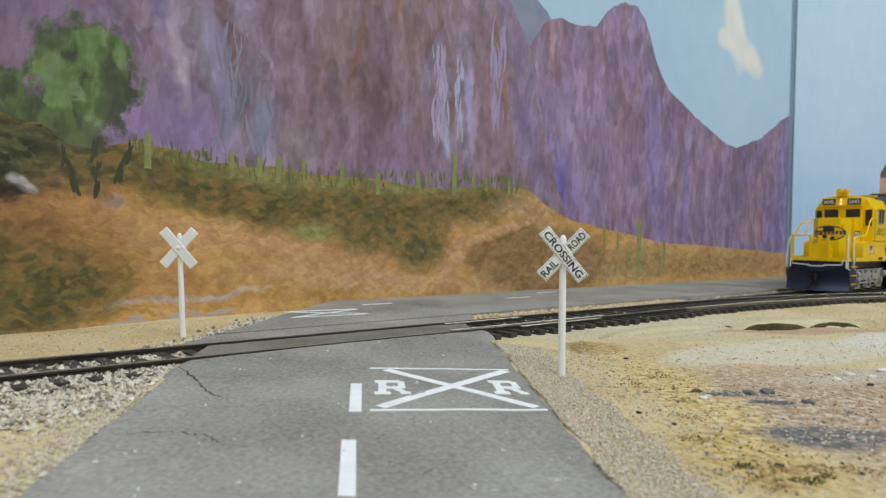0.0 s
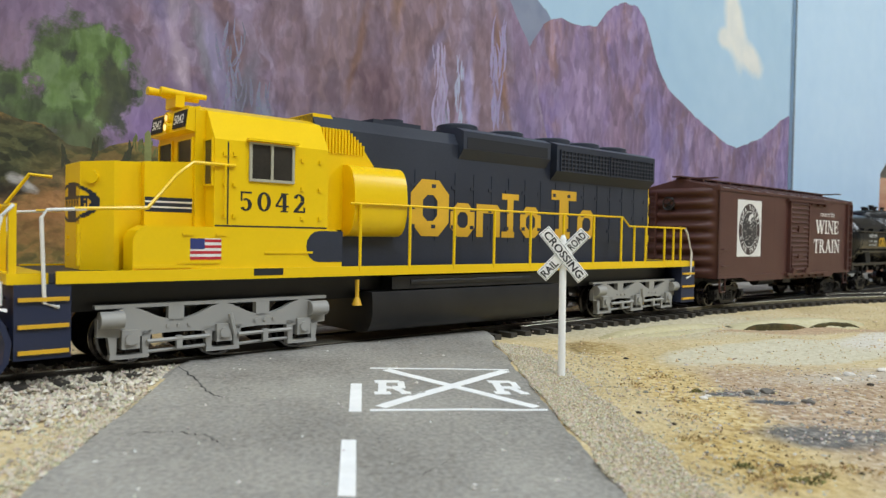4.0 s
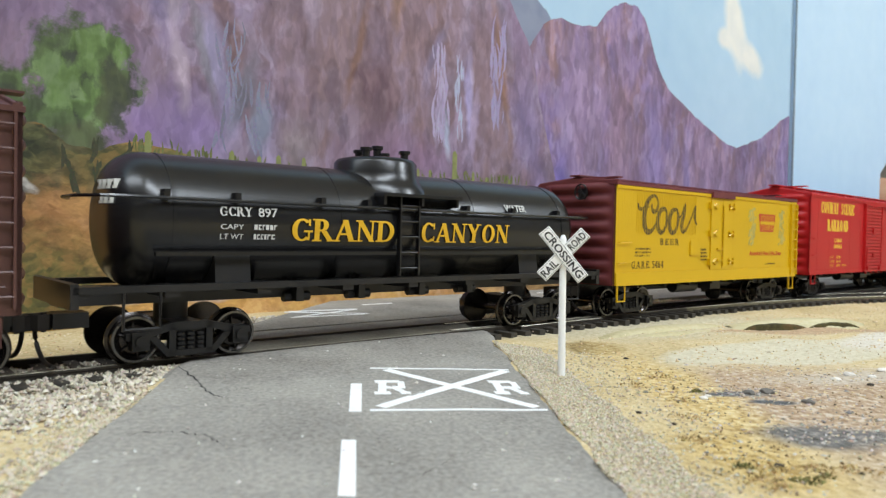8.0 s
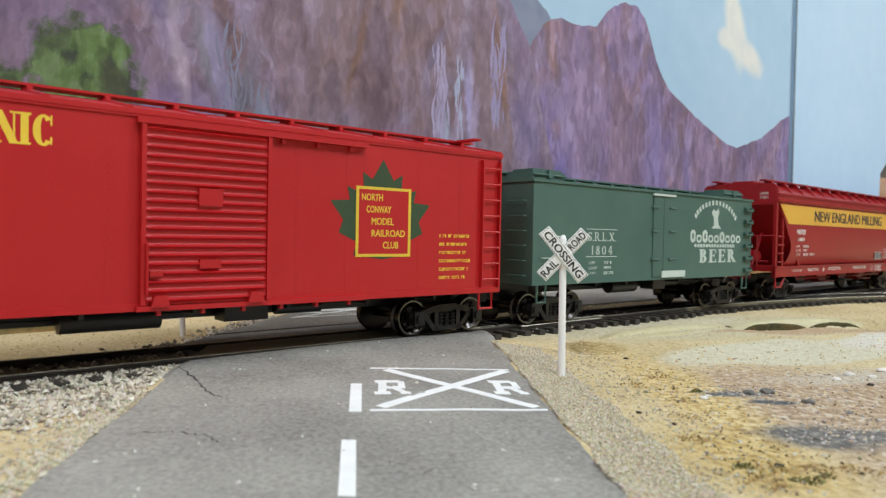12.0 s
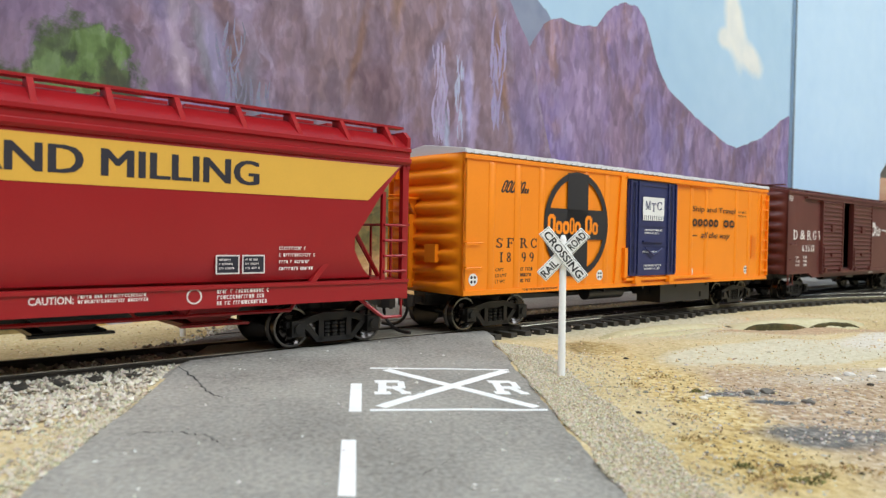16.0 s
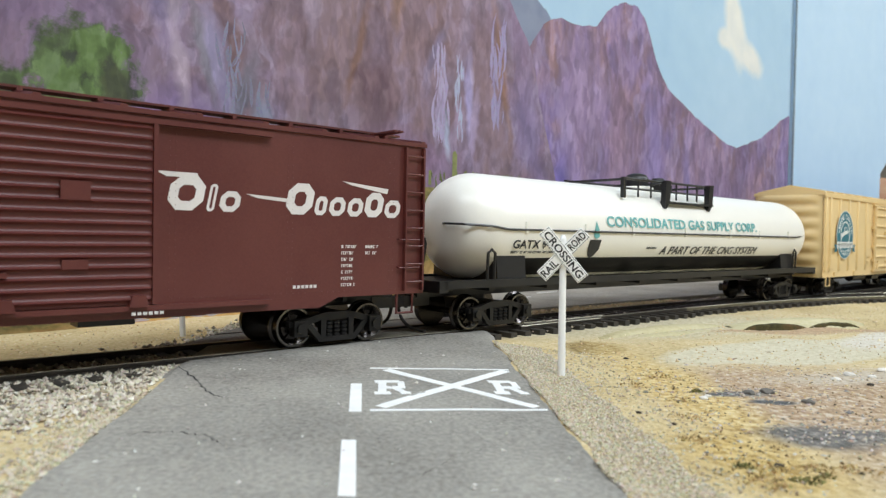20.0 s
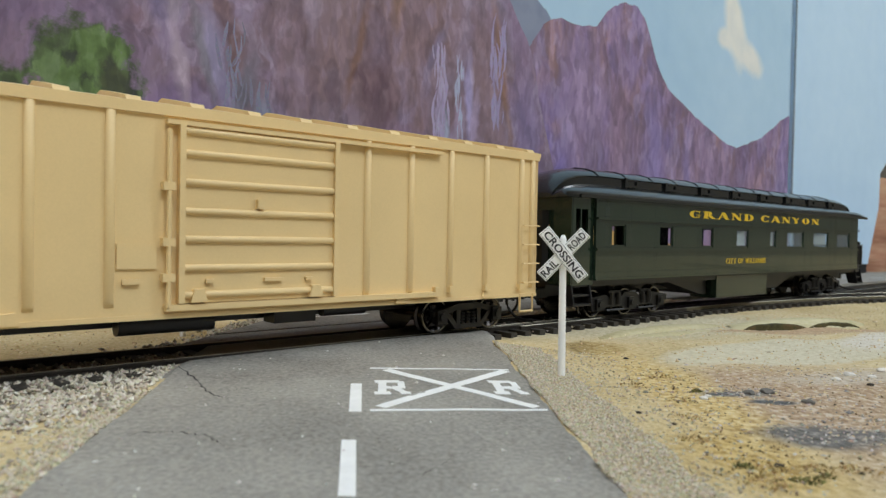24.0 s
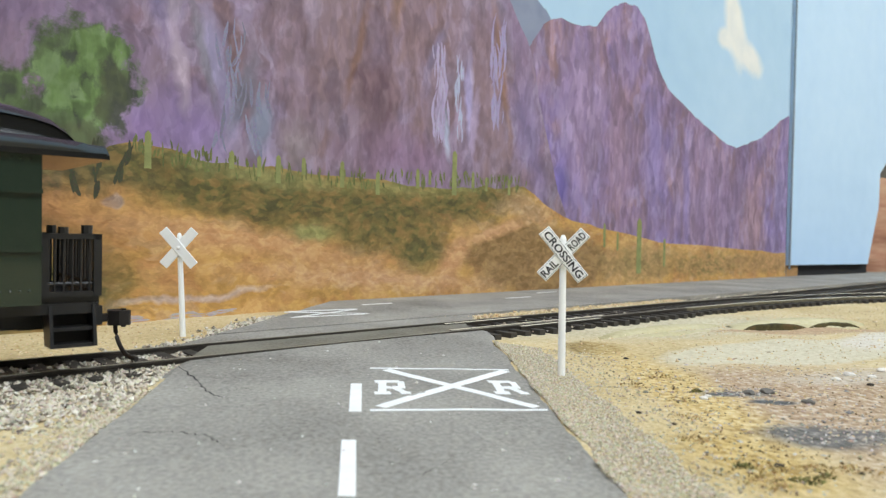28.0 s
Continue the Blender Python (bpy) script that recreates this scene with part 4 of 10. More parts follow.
def loose_rock(x, y, r, mat, label, flat=0.6, seed=1):
    rs = random.Random(seed)
    bm = bmesh.new()
    bmesh.ops.create_icosphere(bm, subdivisions=2, radius=r)
    for v in bm.verts:
        v.co *= 1 + 0.28 * noise.noise(v.co * (1.4 / r) + Vector((seed, 0, 0)))
        v.co.z *= flat
    bmesh.ops.translate(bm, vec=(x, y, ground_at(x, y, r * flat * 0.4)), verts=bm.verts)
    ob = part("rock", bm, mat, smooth=20)
    return tagged(ob, label, "rock", "scattered rocks")


M_PALE_ROCK = paint("pale_chip_stone", (226, 220, 210), 0.8, vary=0.15, scale=400, bump=0.4)
M_GREY_ROCK = paint("slate_grey_stone", (108, 104, 98), 0.95, vary=0.3, scale=400, bump=0.5)
M_DARK_ROCK = paint("dark_brown_stone", (62, 54, 44), 0.85, vary=0.3, scale=400, bump=0.5)
for _i, (_x, _y, _r, _m, _t) in enumerate(((52.2, 140.5, 0.9, M_PALE_ROCK, "small white chip of stone on the sand"), (53.6, 142, 0.7, M_PALE_ROCK, "small white chip of stone on the sand"),
        (63.5, 146, 1.3, M_GREY_ROCK, "flat slate-grey stone on the ground"), (68, 147.5, 1.5, M_GREY_ROCK, "flat slate-grey stone on the ground"), (73, 140.5, 1.2, M_GREY_ROCK, "flat slate-grey stone on the ground"),
        (92, 165, 1.1, M_PALE_ROCK, "pale stone beside the bare strip"), (99, 172, 1.4, M_PALE_ROCK, "pale stone beside the bare strip"), (104, 171, 1.0, M_PALE_ROCK, "pale stone beside the bare strip"), (111, 178, 1.5, M_PALE_ROCK, "pale stone beside the bare strip"),
        (97, 160, 0.8, M_DARK_ROCK, "small dark stone on the sand"), (48, 184, 0.7, M_DARK_ROCK, "small dark stone on the sand"), (36, 128, 0.6, M_DARK_ROCK, "small dark stone on the sand"), (40, 121, 0.5, M_DARK_ROCK, "small dark stone on the sand"),
        (49, 102, 0.7, M_DARK_ROCK, "small dark stone on the sand"), (62, 116.5, 0.6, M_GREY_ROCK, "flat slate-grey stone on the ground"), (78, 116, 0.8, M_GREY_ROCK, "flat slate-grey stone on the ground"))):
    loose_rock(_x, _y, _r, _m, _t, 0.45, _i + 3)


def tuft(x, y, r, n, cols, label, seed):
    """A clump of scenic turf: small crumbs and short blades."""
    rs = random.Random(seed)
    V, F = [], []
    for _ in range(n):
        a, q = rs.uniform(0, 6.283), r * rs.random() ** 0.6
        px, py = x + q * math.cos(a), y + q * math.sin(a) * 0.6
        z = ground_at(px, py, rs.uniform(-0.05, 0.9) * (1 - q / r))
        s = rs.uniform(0.15, 0.4)
        k = len(V)
        for _v in range(4):
            V.append(((px + rs.uniform(-s, s)) * MM, (py + rs.uniform(-s, s)) * MM, (z + rs.uniform(-s, s * 1.6)) * MM))
        F += [(k, k + 1, k + 2), (k, k + 2, k + 3), (k, k + 3, k + 1), (k + 1, k + 3, k + 2)]
    tagged(from_arrays("grass_tuft", V, F, island_mat("turf_crumbs", cols)), label, "grass", "grass tufts")


_G = [(104, 106, 58), (140, 134, 76), (92, 92, 54), (176, 156, 96)]
_Y = [(196, 166, 104), (214, 188, 128), (176, 146, 88), (150, 126, 76)]
for _i, (_x, _y, _r, _n, _c) in enumerate(((43.4, 100.4, 1.7, 70, _G), (45, 96.6, 2.0, 50, _Y), (50, 96, 2.4, 80, _G), (53.6, 97.6, 1.6, 40, _G), (54.5, 101, 3.0, 70, _Y), (47, 101, 3.2, 70, _Y), (52.5, 145.6, 1.3, 60, _G),
                                           (40, 112, 3.0, 70, _Y), (43, 93, 4.0, 80, _Y), (60, 101, 3.6, 70, _Y), (44, 126, 3.4, 60, _Y), (47, 138, 3.0, 50, _Y), (49, 160, 4.0, 60, _Y), (41, 150, 3.0, 50, _Y))):
    tuft(_x, _y, _r, _n, _c, "small clump of olive scenic turf on the sand" if _c is _G else "crumbly clump of dry yellow turf", 60 + _i)

# plaster bank below the siding with a mossy washed-out edge
bank = thing("plaster_bank", "pale plaster bank with a mossy dark undercut below the siding", "embankment")
M_MOSS = blend_mat("moss_brown", [(0.35, (46, 40, 24)), (0.5, (74, 68, 38)), (0.62, (96, 72, 44))], scales=(80, 700), bump=0.6)
def bank_piece(name, line, wide, z0, z1, mat, n=26, wob=0.8):
    """A low ridge along points on the ground, rounded across and tapered at its ends."""
    rows = []
    for i in range(n + 1):
        f = i / n * (len(line) - 1)
        k = min(int(f), len(line) - 2)
        x = line[k][0] + (line[k + 1][0] - line[k][0]) * (f - k)
        y = line[k][1] + (line[k + 1][1] - line[k][1]) * (f - k)
        end = max(0.05, math.sin(math.pi * i / n)) ** 0.4
        r = []
        for q, h in ((-0.5, 0.0), (-0.42, 0.75), (-0.25, 1.0), (0.1, 1.0), (0.5, 0.55)):
            zz = z0 + (z1 - z0) * h * end + wob * 0.4 * noise.noise((x * 0.2, y * 0.2 + q * 3, 1))
            r.append((x * MM, (y + q * wide + 0.5 * noise.noise((x * 0.3, q, 4))) * MM, zz * MM))
        rows.append(r)
    V = [v for r in rows for v in r]
    F = [(i * 5 + j, (i + 1) * 5 + j, (i + 1) * 5 + j + 1, i * 5 + j + 1) for i in range(n) for j in range(4)]
    from_arrays(name, V, F, mat, bank, True)


# ---------------------------------------------------------------- crossing signs
def crossbuck(x, y, z, high, turn, lean, text, label):
    root = thing("railroad_crossing_sign", label, "road sign", "crossing signs")
    bm = bmesh.new()
    cyl(bm, (0, 0, -2.0), (0, 0, high - 3.0), 0.85, 14, 0.72)
    cyl(bm, (0, 0, high - 3.0), (0, 0, high - 2.2), 0.72, 14, 0.35)
    part("post", bm, M_WHITE, root)
    for side, txt in ((1, ("CROSSING",)), (-1, ("RAIL", "ROAD"))):
        bm = bmesh.new()
        y0 = -1.25 if side > 0 else -0.95
        prism(bm, [(-6.9, -1.45), (6.9, -1.45), (6.9, 1.45), (-6.9, 1.45)], y0, y0 + 0.35, "y")
        rot = Matrix.Translation((0, 0, high - 6.5)) @ Matrix.Rotation(radians(51 if side > 0 else -46), 4, "Y")
        bmesh.ops.transform(bm, matrix=rot, verts=bm.verts)
        blade = part("blade", bm, M_WHITE, root, bevel=0.12)
        if text:
            if len(txt) == 1:
                words(txt[0], blade, M_INK, -6.2, 6.2, -0.85, 0.85, y0, 0.02, rot=rot)
            else:
                words(txt[0], blade, M_INK, -6.4, -2.2, -0.85, 0.85, y0, 0.02, rot=rot)
                words(txt[1], blade, M_INK, 1.9, 6.4, -0.85, 0.85, y0, 0.02, rot=rot)
            bm = bmesh.new()   # thin printed border
            for z0 in (-1.25, 1.17):
                prism(bm, [(-6.7, z0), (6.7, z0), (6.7, z0 + 0.08), (-6.7, z0 + 0.08)], y0 - 0.03, y0, "y")
            for x0 in (-6.7, 6.62):
                prism(bm, [(x0, -1.25), (x0 + 0.08, -1.25), (x0 + 0.08, 1.25), (x0, 1.25)], y0 - 0.03, y0, "y")
            bmesh.ops.transform(bm, matrix=rot, verts=bm.verts)
            part("border", bm, M_INK, blade)
    bm = bmesh.new()
    lathe(bm, [(-1.5, 0.25), (-1.35, 0.55), (-0.6, 0.6), (0.5, 0.6)], "y", 12, (0, 0, high - 6.5))
    if not text:
        part("bolt", bm, M_WHITE, root)
    else:
        bm.free()
    root.matrix_world = at(x, y, z, turn, 0, lean)
    return root


crossbuck(26.8, 157.5, -1.5, 31.4, -4, -0.5, True, "white plastic crossbuck sign lettered railroad crossing in black")
crossbuck(-75.6, 207.5, -2.9, 31.5, 0, -2.6, False, "plain white back of a slightly leaning crossbuck sign")


bank_piece("bank_crest", [(98, 246), (112, 248), (124, 251), (138, 255), (152, 262)], 8, -4.5, -1.4, M_PLASTER)
bank_piece("bank_crest", [(52, 212), (64, 222), (80, 233), (98, 244)], 9, -4.5, -2.7, M_PLASTER)
bank_piece("mossy_undercut", [(103, 243), (110, 244), (121, 246.5), (129, 249.5)], 3.6, -4.6, -1.2, M_MOSS)
bank_piece("mossy_undercut", [(127, 249), (134, 251.5), (143, 255.5), (153, 261)], 3.4, -4.6, -1.4, M_MOSS)
bank_piece("bank_crest", [(101, 249), (114, 252), (128, 256), (142, 262), (158, 271)], 12, -4.0, -0.5, M_PLASTER)
bank_piece("bank_crest", [(44, 212), (56, 224), (70, 236), (86, 248), (102, 258)], 14, -4.6, -1.9, M_PLASTER)


# ---------------------------------------------------------------- painted backdrop
MURAL_L = 91.0
mural = thing("painted_backdrop", "hand-painted desert mural of purple mountains behind the layout", "mural", kind="structure")
mural.matrix_world = at(*straight(0, MURAL_L), 0, HEAD)
M_SKY = blend_mat("painted_sky", [(0.3, (166, 198, 226)), (0.5, (178, 208, 232)), (0.7, (190, 216, 238))], rough=0.8, scales=(5, 60), weights=(0.7, 0.3), bump=0.1, bump_scale=400)
M_SKY2 = blend_mat("sky_board_paint", [(0.3, (182, 211, 238)), (0.5, (192, 219, 244)), (0.7, (202, 226, 248))], rough=0.8, scales=(5, 60), weights=(0.7, 0.3), bump=0.1, bump_scale=400)
M_ROCK = blend_mat("painted_purple_rock", [(0.32, (116, 98, 112)), (0.42, (140, 118, 132)), (0.50, (150, 130, 152)), (0.57, (140, 118, 124)), (0.65, (164, 148, 174))],
                   rough=0.75, scales=(13, 60), weights=(0.68, 0.32), stretch=(1.3, 1, 0.45), bump=0.1, bump_scale=400, distort=0.9)
M_ROCK2 = blend_mat("painted_violet_rock", [(0.32, (122, 104, 142)), (0.42, (140, 118, 148)), (0.52, (148, 124, 142)), (0.6, (140, 122, 162)), (0.70, (158, 142, 172))],
                    rough=0.75, scales=(15, 60), weights=(0.66, 0.34), stretch=(1.3, 1, 0.4), bump=0.1, bump_scale=400, distort=0.8)
M_SLATE = blend_mat("painted_slate_peak", [(0.35, (120, 130, 156)), (0.6, (142, 150, 172))], rough=0.8, scales=(20, 100), bump=0.1)
M_HILL = blend_mat("painted_orange_desert", [(0.30, (160, 126, 76)), (0.42, (188, 146, 84)), (0.52, (200, 157, 92)), (0.62, (196, 160, 106)), (0.74, (208, 180, 134))],
                   rough=0.8, scales=(14, 50), weights=(0.6, 0.4), stretch=(0.5, 1, 1.4), bump=0.1, bump_scale=400)


def daub(name, poly, depth, mat, label=""):
    """A painted area: a thin skin of paint on the board."""
    bm = bmesh.new()
    prism(bm, poly, -depth * 0.12, -depth * 0.12 + 0.02, "y")
    return part(name, bm, mat, mural, label)


def rough_line(pts, amp, seed, n=7):
    out = []
    for (x0, z0), (x1, z1) in zip(pts, pts[1:]):
        for i in range(n):
            f = i / n
            x = x0 + (x1 - x0) * f
            out.append((x, z0 + (z1 - z0) * f + amp * noise.noise((x * 0.12, seed, 0.5)) + 0.5 * amp * noise.noise((x * 0.5, seed, 2.5))))
    return out + [pts[-1]]


bm = bmesh.new()
prism(bm, [(-1900, -6), (442, -6), (442, 420), (-1900, 420)], 0, 6, "y")
M_SKY = soil_mat("", None, [(350, 178, 13, 26, 20, [(226, 228, 226), (236, 236, 230)], 0.3, 0.9), (372, 160, 20, 10, -20, [(222, 226, 226), (234, 234, 230)], 0.3, 0.9), (336, 168, 10, 7, 0, [(222, 226, 226), (234, 234, 230)], 0.3, 0.9)], M_SKY, 45, 60)
LEAF1, LEAF2, LEAF3 = [(66, 74, 58), (80, 96, 62), (94, 112, 72), (80, 92, 66)], [(88, 106, 68), (108, 132, 80), (128, 150, 106)], [(76, 80, 68), (88, 94, 70), (98, 108, 76)]
TREE = [(-75, 78, 16, 15, 0, LEAF1, 0.16, 2.2), (-79, 66, 13, 12, 0, LEAF1, 0.16, 2.2), (-70, 84, 9, 7, 0, LEAF2, 0.14, 2.6), (-82, 74, 7, 7, 0, LEAF2, 0.14, 2.6), (-72, 68, 6, 8, 0, LEAF2, 0.14, 2.6), (-66, 70, 5, 12, 0, LEAF3, 0.16, 2.4), (-98, 62, 9, 14, 0, LEAF1, 0.16, 2.2), (-80, 55, 13, 6, 0, LEAF3, 0.2, 2.4)]
M_ROCK = soil_mat("", None, [
    (20, 112, 26, 50, 5, [(122, 100, 108), (140, 116, 118), (146, 124, 134)], 0.6, 1.6), (64, 128, 20, 44, -4, [(124, 100, 106), (142, 116, 120), (148, 126, 140)], 0.6, 1.6), (104, 96, 14, 46, 4, [(130, 106, 112), (146, 122, 130)], 0.6, 1.6),
    (40, 82, 12, 22, 6, [(112, 88, 98), (130, 106, 114)], 0.6, 1.5), (-90, 115, 26, 50, 0, [(122, 102, 132), (138, 118, 148)], 0.6, 1.6), (-48, 62, 20, 14, 10, [(142, 118, 166), (154, 132, 176)], 0.5, 1.6),
    (60, 60, 26, 12, 0, [(134, 106, 130), (148, 120, 148)], 0.6, 1.6), (-30, 84, 3.8, 22, 14, [(152, 144, 180), (168, 160, 196)], 0.5, 1.4), (-22, 76, 3.0, 16, -20, [(112, 112, 126), (128, 126, 140)], 0.5, 1.4), (-36, 92, 1.8, 18, 12, [(118, 116, 126), (130, 126, 138)], 0.5, 1.4), (-14, 66, 4.5, 9, 0, [(142, 150, 172), (156, 160, 180)], 0.4, 1.4),
    (-44, 86, 2.2, 16, 8, [(176, 158, 178), (186, 168, 184)], 0.5, 1.3), (-52, 118, 3.0, 18, 0, [(128, 116, 156), (140, 128, 166)], 0.5, 1.4), (75, 86, 1.9, 15, -4, [(178, 164, 196), (194, 182, 210)], 0.5, 1.2), (80, 74, 1.7, 10, 8, [(172, 182, 208), (196, 200, 222)], 0.5, 1.2), (94, 92, 2.3, 18, 4, [(164, 156, 204), (184, 172, 208)], 0.5, 1.2), (98, 80, 2.0, 14, -6, [(168, 148, 182), (182, 164, 194)], 0.5, 1.2), (86, 80, 1.6, 9, 0, [(172, 150, 176), (184, 164, 188)], 0.5, 1.2),
    (116, 108, 2.6, 30, 12, [(138, 104, 88), (152, 118, 100)], 0.5, 1.3), (30, 104, 2.2, 18, -14, [(128, 96, 84), (142, 108, 94)], 0.5, 1.3), (50, 126, 3.2, 9, 0, [(138, 104, 90), (150, 118, 104)], 0.5, 1.3), (8, 118, 3, 12, 0, [(166, 148, 168), (180, 164, 184)], 0.5, 1.3), (72, 110, 2.4, 12, -20, [(140, 128, 156), (152, 140, 168)], 0.5, 1.3),
    (2, 62, 8, 10, 0, [(140, 124, 128), (152, 138, 142)], 0.5, 1.4), (136, 84, 9, 34, 14, [(132, 116, 156), (146, 130, 168)], 0.6, 1.6), (126, 128, 6, 26, 14, [(140, 118, 144), (152, 132, 158)], 0.6, 1.5)], M_ROCK, 70, 75, 7.0, (1.15, 1, 0.72), 0.8,
    [(15.3, 20, 0.52, 0.60, (150, 132, 160), 0.7), (17.9, 24, 0.53, 0.60, (124, 104, 112), 0.65), (1.3, 40, 0.54, 0.62, (164, 150, 182), 0.7), (4.1, 55, 0.55, 0.63, (112, 94, 104), 0.7), (7.7, 70, 0.57, 0.66, (174, 160, 186), 0.55), (9.2, 40, 0.56, 0.66, (138, 108, 104), 0.6), (12.6, 46, 0.58, 0.68, (126, 122, 132), 0.5), (21.4, 105, 0.52, 0.60, (168, 154, 176), 0.4), (23.8, 120, 0.53, 0.60, (112, 94, 110), 0.45)], (200, 0.3))
M_ROCK2 = soil_mat("", None, [
    (146, 66, 5, 20, -14, [(112, 100, 168), (128, 114, 178)], 0.5, 1.4), (160, 52, 6, 16, -10, [(110, 98, 168), (126, 112, 178)], 0.5, 1.4), (214, 90, 12, 50, 0, [(140, 114, 134), (154, 128, 146)], 0.6, 1.5), (250, 80, 9, 50, 4, [(130, 116, 162), (146, 130, 174)], 0.6, 1.5),
    (180, 100, 16, 40, 0, [(144, 122, 154), (156, 134, 164)], 0.6, 1.5), (320, 52, 34, 34, 0, [(146, 122, 150), (158, 136, 164)], 0.6, 1.5), (384, 46, 12, 34, 0, [(152, 122, 130), (162, 134, 146)], 0.6, 1.5), (428, 62, 11, 22, 0, [(142, 130, 172), (154, 140, 180)], 0.5, 1.3), (290, 60, 4, 34, 4, [(130, 116, 162), (146, 130, 174)], 0.5, 1.4)], M_ROCK2, 70, 75, 7.0, (1.15, 1, 0.62), 0.8,
    [(2.3, 30, 0.54, 0.64, (138, 122, 172), 0.6), (5.1, 44, 0.55, 0.66, (140, 112, 118), 0.7), (8.7, 60, 0.57, 0.66, (166, 148, 184), 0.5), (11.2, 36, 0.58, 0.66, (160, 124, 112), 0.5), (25.4, 100, 0.52, 0.60, (164, 150, 186), 0.4), (27.8, 115, 0.53, 0.60, (124, 102, 132), 0.45)], (170, 0.34), 0.3)
OLIVE = [(96, 90, 58), (110, 102, 62), (122, 110, 66), (136, 114, 70), (148, 116, 72)]
M_HILL = soil_mat("", None, [
    (-42, 47, 34, 9, -8, OLIVE, 0.5, 1.2), (-4, 42, 34, 12, -8, OLIVE, 0.5, 1.2), (40, 37, 34, 16, -8, OLIVE, 0.5, 1.2), (86, 43, 32, 11, 4, OLIVE, 0.5, 1.2), (118, 47, 20, 8, 0, OLIVE, 0.5, 1.7), (66, 19, 12, 8, 0, [(112, 104, 66), (136, 124, 78), (150, 132, 84)], 0.5, 1.6),
    (-20, 49, 34, 3.0, -4, [(128, 128, 84), (146, 142, 92)], 0.6, 1.8), (40, 47, 44, 2.6, -2, [(136, 132, 82), (150, 142, 90)], 0.6, 1.8), (90, 50, 34, 2.6, 0, [(128, 130, 80), (146, 144, 92)], 0.6, 1.8),
    (10, 27, 11, 4.0, 0, [(150, 142, 86), (168, 158, 100), (130, 128, 84)], 0.5, 1.6), (150, 15, 58, 19, -4, [(130, 102, 66), (146, 116, 78), (156, 126, 84)], 0.15, 0.45), (86, 16, 6, 10, -40, [(200, 150, 106), (212, 166, 120)], 0.4, 0.9), (114, 30, 24, 3, 14, [(198, 152, 108), (212, 168, 126)], 0.4, 0.9),
    (132, 42, 20, 6, -10, [(176, 142, 102), (194, 164, 126)], 0.5, 1.2), (240, 12, 40, 9, 0, [(150, 128, 82), (180, 146, 98)], 0.4, 1.6), (330, 11, 60, 8, 0, [(150, 126, 80), (186, 146, 98), (132, 120, 74)], 0.4, 1.6), (410, 11, 50, 7, 0, [(160, 128, 84), (190, 148, 102)], 0.4, 1.6),
    (-92, 9, 26, 14, 0, [(70, 74, 50), (92, 90, 60), (116, 100, 66)], 0.35, 1.3), (-104, 16, 18, 18, 0, [(74, 74, 52), (96, 90, 62), (120, 102, 70)], 0.4, 1.4), (-96, 46, 16, 10, 0, [(84, 82, 64), (104, 96, 70), (128, 110, 78)], 0.5, 1.5), (-64, 46, 12, 7, 0, [(122, 104, 68), (144, 120, 78)], 0.5, 1.5), (-66, 36.8, 3.4, 2.0, 0, [(158, 142, 134), (182, 166, 156)], 0.2, 0.4),
    (-83, 46, 1.3, 9, 0, [(92, 88, 72), (110, 104, 84)], 0.5, 1.2), (-78, 46, 1.2, 8, 4, [(92, 88, 72), (110, 104, 84)], 0.5, 1.2), (-73, 47, 0.9, 8, -4, [(92, 88, 72), (110, 104, 84)], 0.5, 1.2),
    (-20, 24, 60, 5, -8, [(200, 150, 104), (208, 164, 118)], 0.6, 1.5), (40, 8, 60, 4, -4, [(200, 154, 110), (212, 172, 132)], 0.6, 1.6), (-40, 3, 26, 1.2, 4, [(190, 168, 158), (206, 186, 174)], 0.5, 1.9), (-100, 26, 34, 16, 0, [(150, 106, 68), (170, 122, 80)], 0.7, 1.4)], M_HILL, 90, 105, 5.0, (0.75, 1, 1.25), 0.9, [(31.4, 60, 0.53, 0.62, (214, 168, 118), 0.45), (33.8, 80, 0.54, 0.62, (176, 122, 78), 0.5), (35.1, 130, 0.56, 0.64, (206, 176, 142), 0.35)], (240, 2.2))
soil_mat("", None, TREE, M_ROCK, 130, 170, 4.0, (1, 1, 1), 0.95, (), (230, 0.42), 0.2)
BUSH = [(84, 82, 52), (98, 94, 56), (110, 102, 60), (124, 108, 64), (138, 112, 68)]
